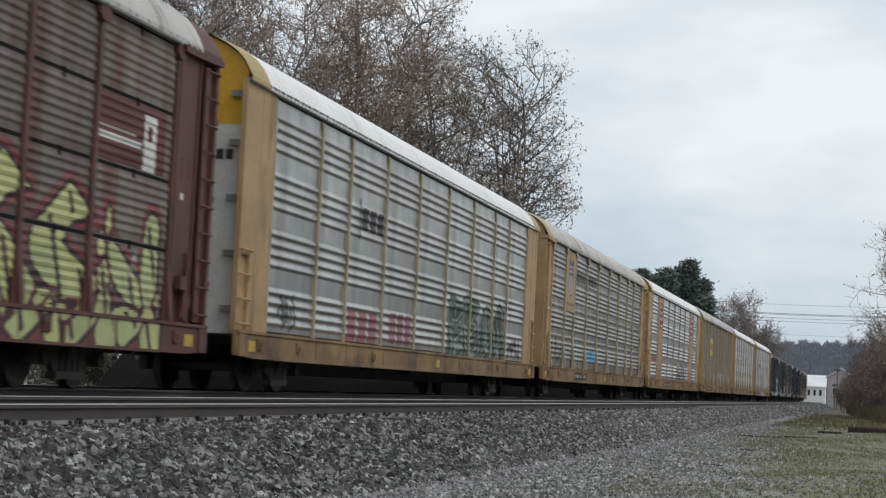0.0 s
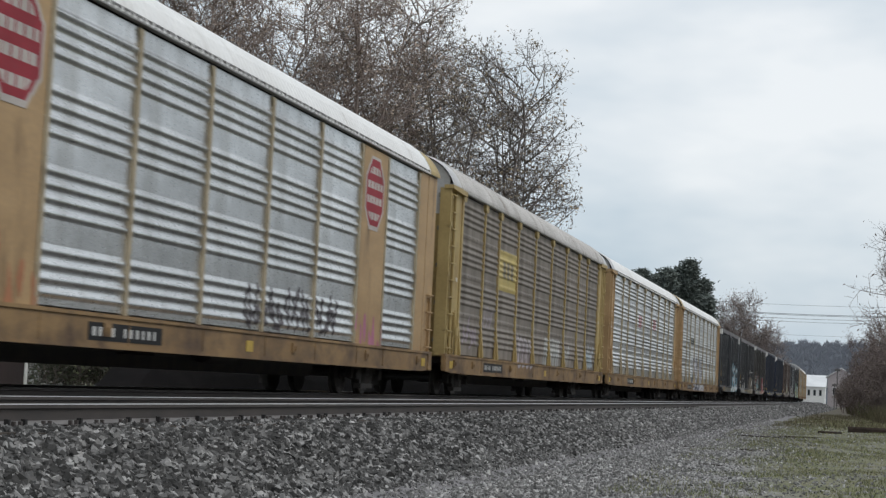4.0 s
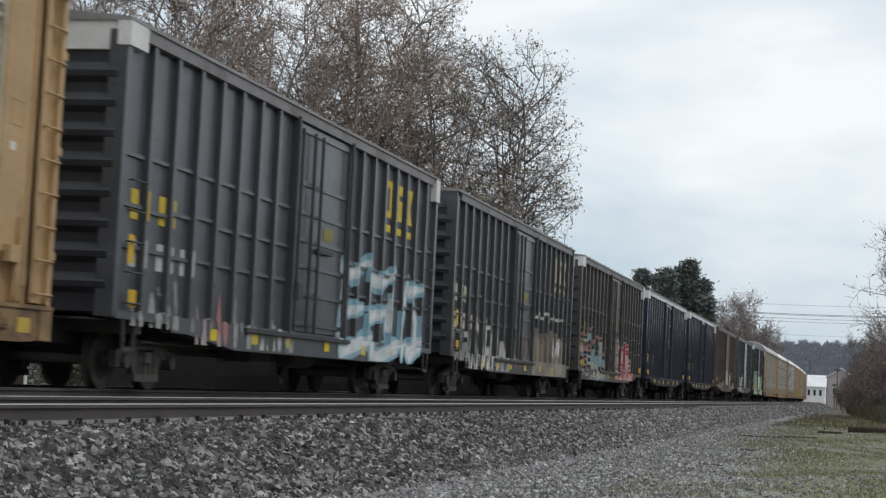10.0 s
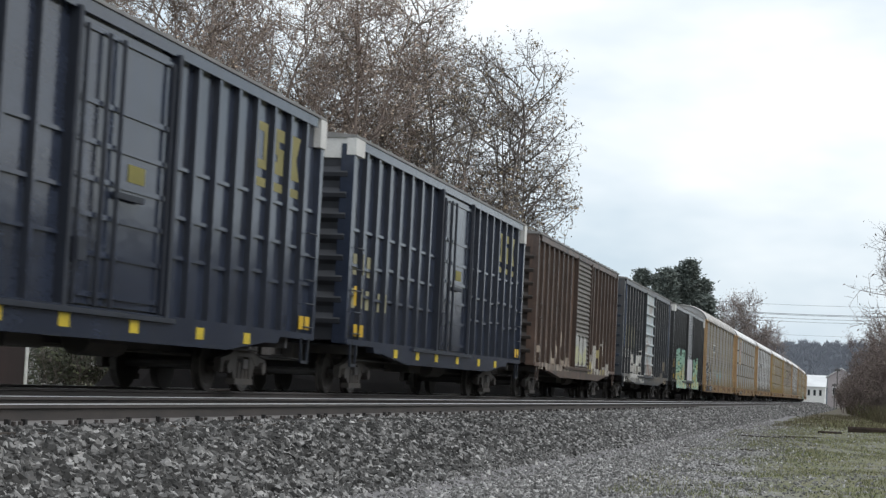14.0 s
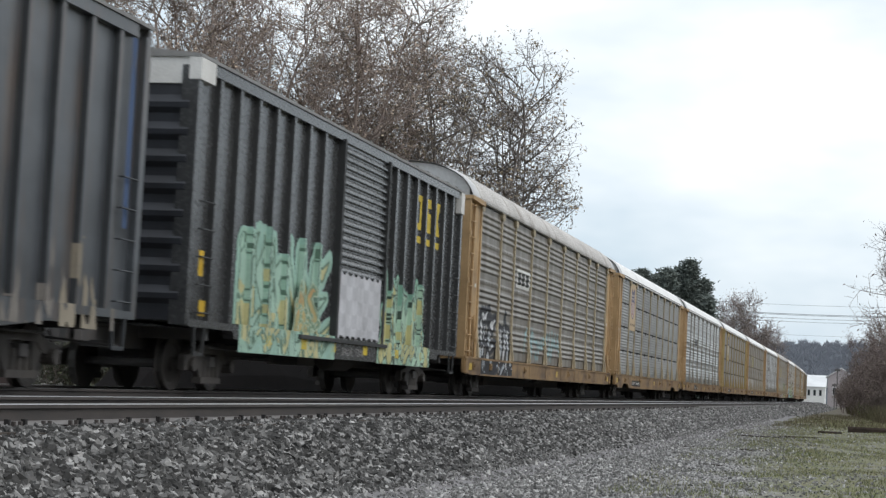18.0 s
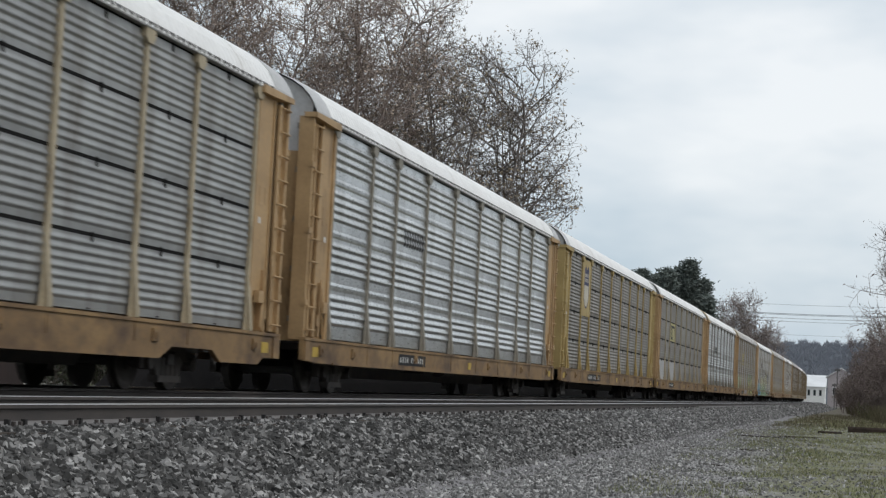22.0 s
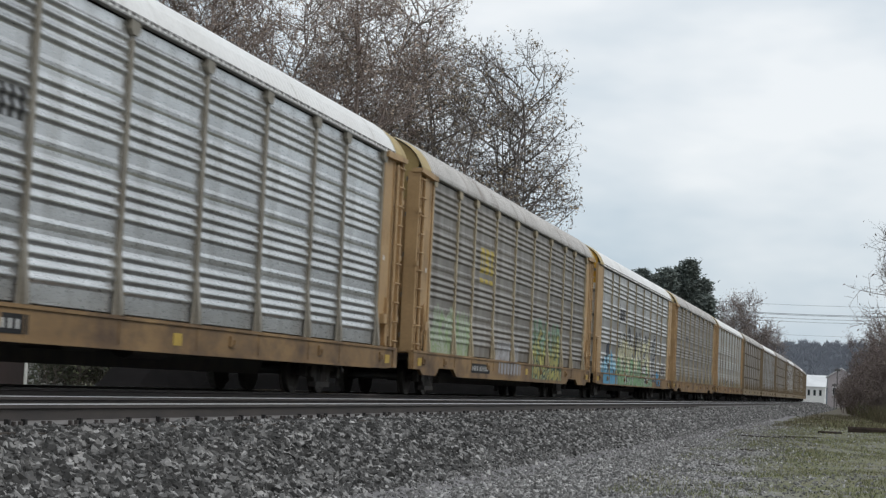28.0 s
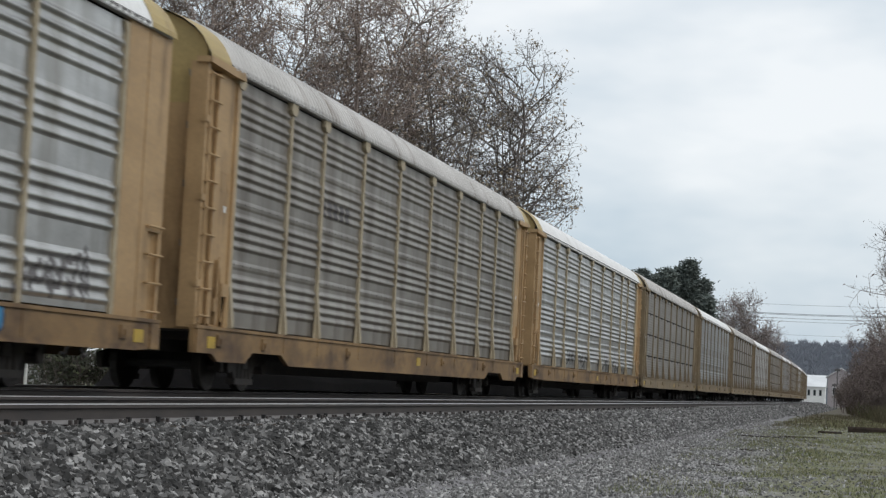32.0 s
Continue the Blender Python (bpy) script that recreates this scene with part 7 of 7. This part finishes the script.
    number_plate(c["c2"], -8.1, -5.0, 0.58, 0.83)
    blocks(c["c3"], "lettering", bars(-6.4, -4.5, 3.25, 3.6, 8, 0, 0.62), [(0.09, 0.09, 0.095)], G, "dark lettering bars")
    number_plate(c["c3"], -6.7, -4.2)
    shield(c["c4"], -9.2, -7.34, 2.95, 4.96, Dn, TAN_PALE, True)
    number_plate(c["c4"], -7.5, -4.1)
    cream = (0.55, 0.50, 0.27)
    blocks(c["c5"], "badge", [(-7.0, -4.5, 3.0, 4.02, 0)] + [(-6.6, -5.9, 3.75, 3.87, 1), (-6.6, -6.3, 3.2, 3.87, 1), (-6.6, -5.7, 3.15, 3.27, 1), (-5.9, -5.7, 3.15, 3.85, 1), (-5.9, -4.9, 3.75, 3.87, 1), (-5.05, -4.85, 3.15, 3.87, 1)], [cream, BLACK], Dn, "pale yellow square with a dark looping bar")
    blocks(c["c5"], "new_sheet", [(-11.75, -9.4, 1.03, 1.95, 0), (-7.05, -4.5, 1.03, 1.95, 0)], [(0.50, 0.50, 0.50)], Dn, "newer pale sheet")
    number_plate(c["c5"], -7.6, -5.1)
    blocks(c["c6"], "lettering", bars(-6.6, -4.5, 3.2, 3.6, 8, 0, 0.62), [(0.08, 0.08, 0.085)], G, "dark lettering bars")
    number_plate(c["c6"], -6.8, -4.3)
    three_block_mark(c["c7"], -6.4, -4.5, 3.0, 3.9, G, (0.52, 0.40, 0.09))
    piece(c["c7"], -11.9, -7.0, 1.0, 2.2, 6, [(0.44, 0.49, 0.40), (0.34, 0.44, 0.25), (0.26, 0.34, 0.20), (0.46, 0.48, 0.41), (0.38, 0.41, 0.32), (0.34, 0.40, 0.27)], 66, G, "faded green and white graffiti", 0.03, 0.02, 0.05, 0.9, 0.35, 1.1)
    graffiti(c["c7"], -3.8, -0.2, 0.62, 1.6, "block", [(0.46, 0.46, 0.47), (0.40, 0.40, 0.42), (0.28, 0.27, 0.27)], 43, G, "white block tag", 0.02)
    piece(c["c7"], 1.6, 7.1, 0.60, 2.35, 5, [(0.50, 0.47, 0.15), (0.42, 0.36, 0.12), (0.05, 0.07, 0.05), (0.34, 0.44, 0.30), (0.20, 0.34, 0.25), (0.32, 0.30, 0.12)], 44, G, "yellow and green wild-style graffiti", 0.05, 0.05, 0.10, 0.9, 0.3)
    number_plate(c["c7"], -7.3, -4.9, 0.62, 0.86)
    blocks(c["c8"], "owner_mark", bars(-6.4, -4.9, 3.25, 3.70, 3, 0, 0.8) + [(-6.62, -6.55, 3.0, 3.9, 0), (-4.75, -4.68, 3.0, 3.9, 0)], [(0.07, 0.07, 0.08)], Lo, "dark block mark")
    clouds(c["c8"], -7.2, 4.6, 1.5, 3.75, (0.045, 0.045, 0.05), 61, Lo, "black sprayed clouds")
    piece(c["c8"], -7.4, 5.2, 0.58, 2.85, 7, [(0.62, 0.60, 0.40), (0.22, 0.40, 0.21), (0.02, 0.025, 0.025), (0.68, 0.69, 0.66), (0.04, 0.05, 0.045), (0.15, 0.26, 0.11)], 45, lambda z: Lo(z) - 0.003, "large green and cream graffiti with black outline", 0.055, 0.03, 0.04, 1.0, 0.62, 1.25, False)
    clouds(c["c8"], -11.7, -6.8, 0.58, 1.95, (0.12, 0.36, 0.56), 46, Lo, "blue sprayed clouds")
    clouds(c["c8"], -11.6, -7.0, 1.1, 1.75, (0.34, 0.56, 0.68), 74, lambda z: Lo(z) - 0.004, "pale blue sprayed highlights", False, 0.6)
    clouds(c["c8"], -11.4, -7.4, 0.9, 2.5, (0.05, 0.06, 0.08), 64, lambda z: Lo(z) + 0.0015, "dark sprayed haze")
    piece(c["c8"], 5.3, 7.4, 0.85, 3.05, 2, [(0.42, 0.46, 0.48), (0.50, 0.52, 0.52), (0.03, 0.03, 0.04), (0.58, 0.58, 0.57), (0.05, 0.05, 0.06)], 47, lambda z: Lo(z) - 0.003, "white and black rounded form", 0.05, 0.06, 0.05, 0.6)
    graffiti(c["c8"], 7.0, 9.0, 0.58, 1.5, "bubble", [(0.10, 0.36, 0.62), (0.08, 0.30, 0.55), (0.02, 0.04, 0.08)], 48, Lo, "blue painted patch", 0.04)
    graffiti(c["c8"], 9.0, 11.6, 1.1, 1.9, "tag", [(0.16, 0.15, 0.15)], 49, Lo, "small grey tag", 0.0)
    blocks(c["c9"], "lettering", bars(-7.2, -5.2, 3.3, 3.6, 5, 0, 0.7), [(0.12, 0.11, 0.11)], G, "faint dark lettering bars")
    graffiti(c["c10"], 1.0, 10.2, 0.95, 1.95, "tag", [(0.60, 0.60, 0.60), (0.1, 0.1, 0.1)], 50, G, "white tags", 0.02)
    graffiti(c["c10"], -6.5, -1.0, 1.05, 1.7, "tag", [(0.12, 0.12, 0.12)], 51, G, "dark tags", 0.0)


decorate()


def motions():
    for car, start in TRAIN:
        times = [0.0, 32.0] if start < BEND_1 - 15 else [1.6 * i for i in range(21)]
        rows = []
        for t in times:
            x, y, a = line_at(start - SPEED * t, TRAIN_Y)
            rows.append((t, pose(x, y, 0, 0, 0, math.degrees(a))))
        walk(car, rows)


motions()
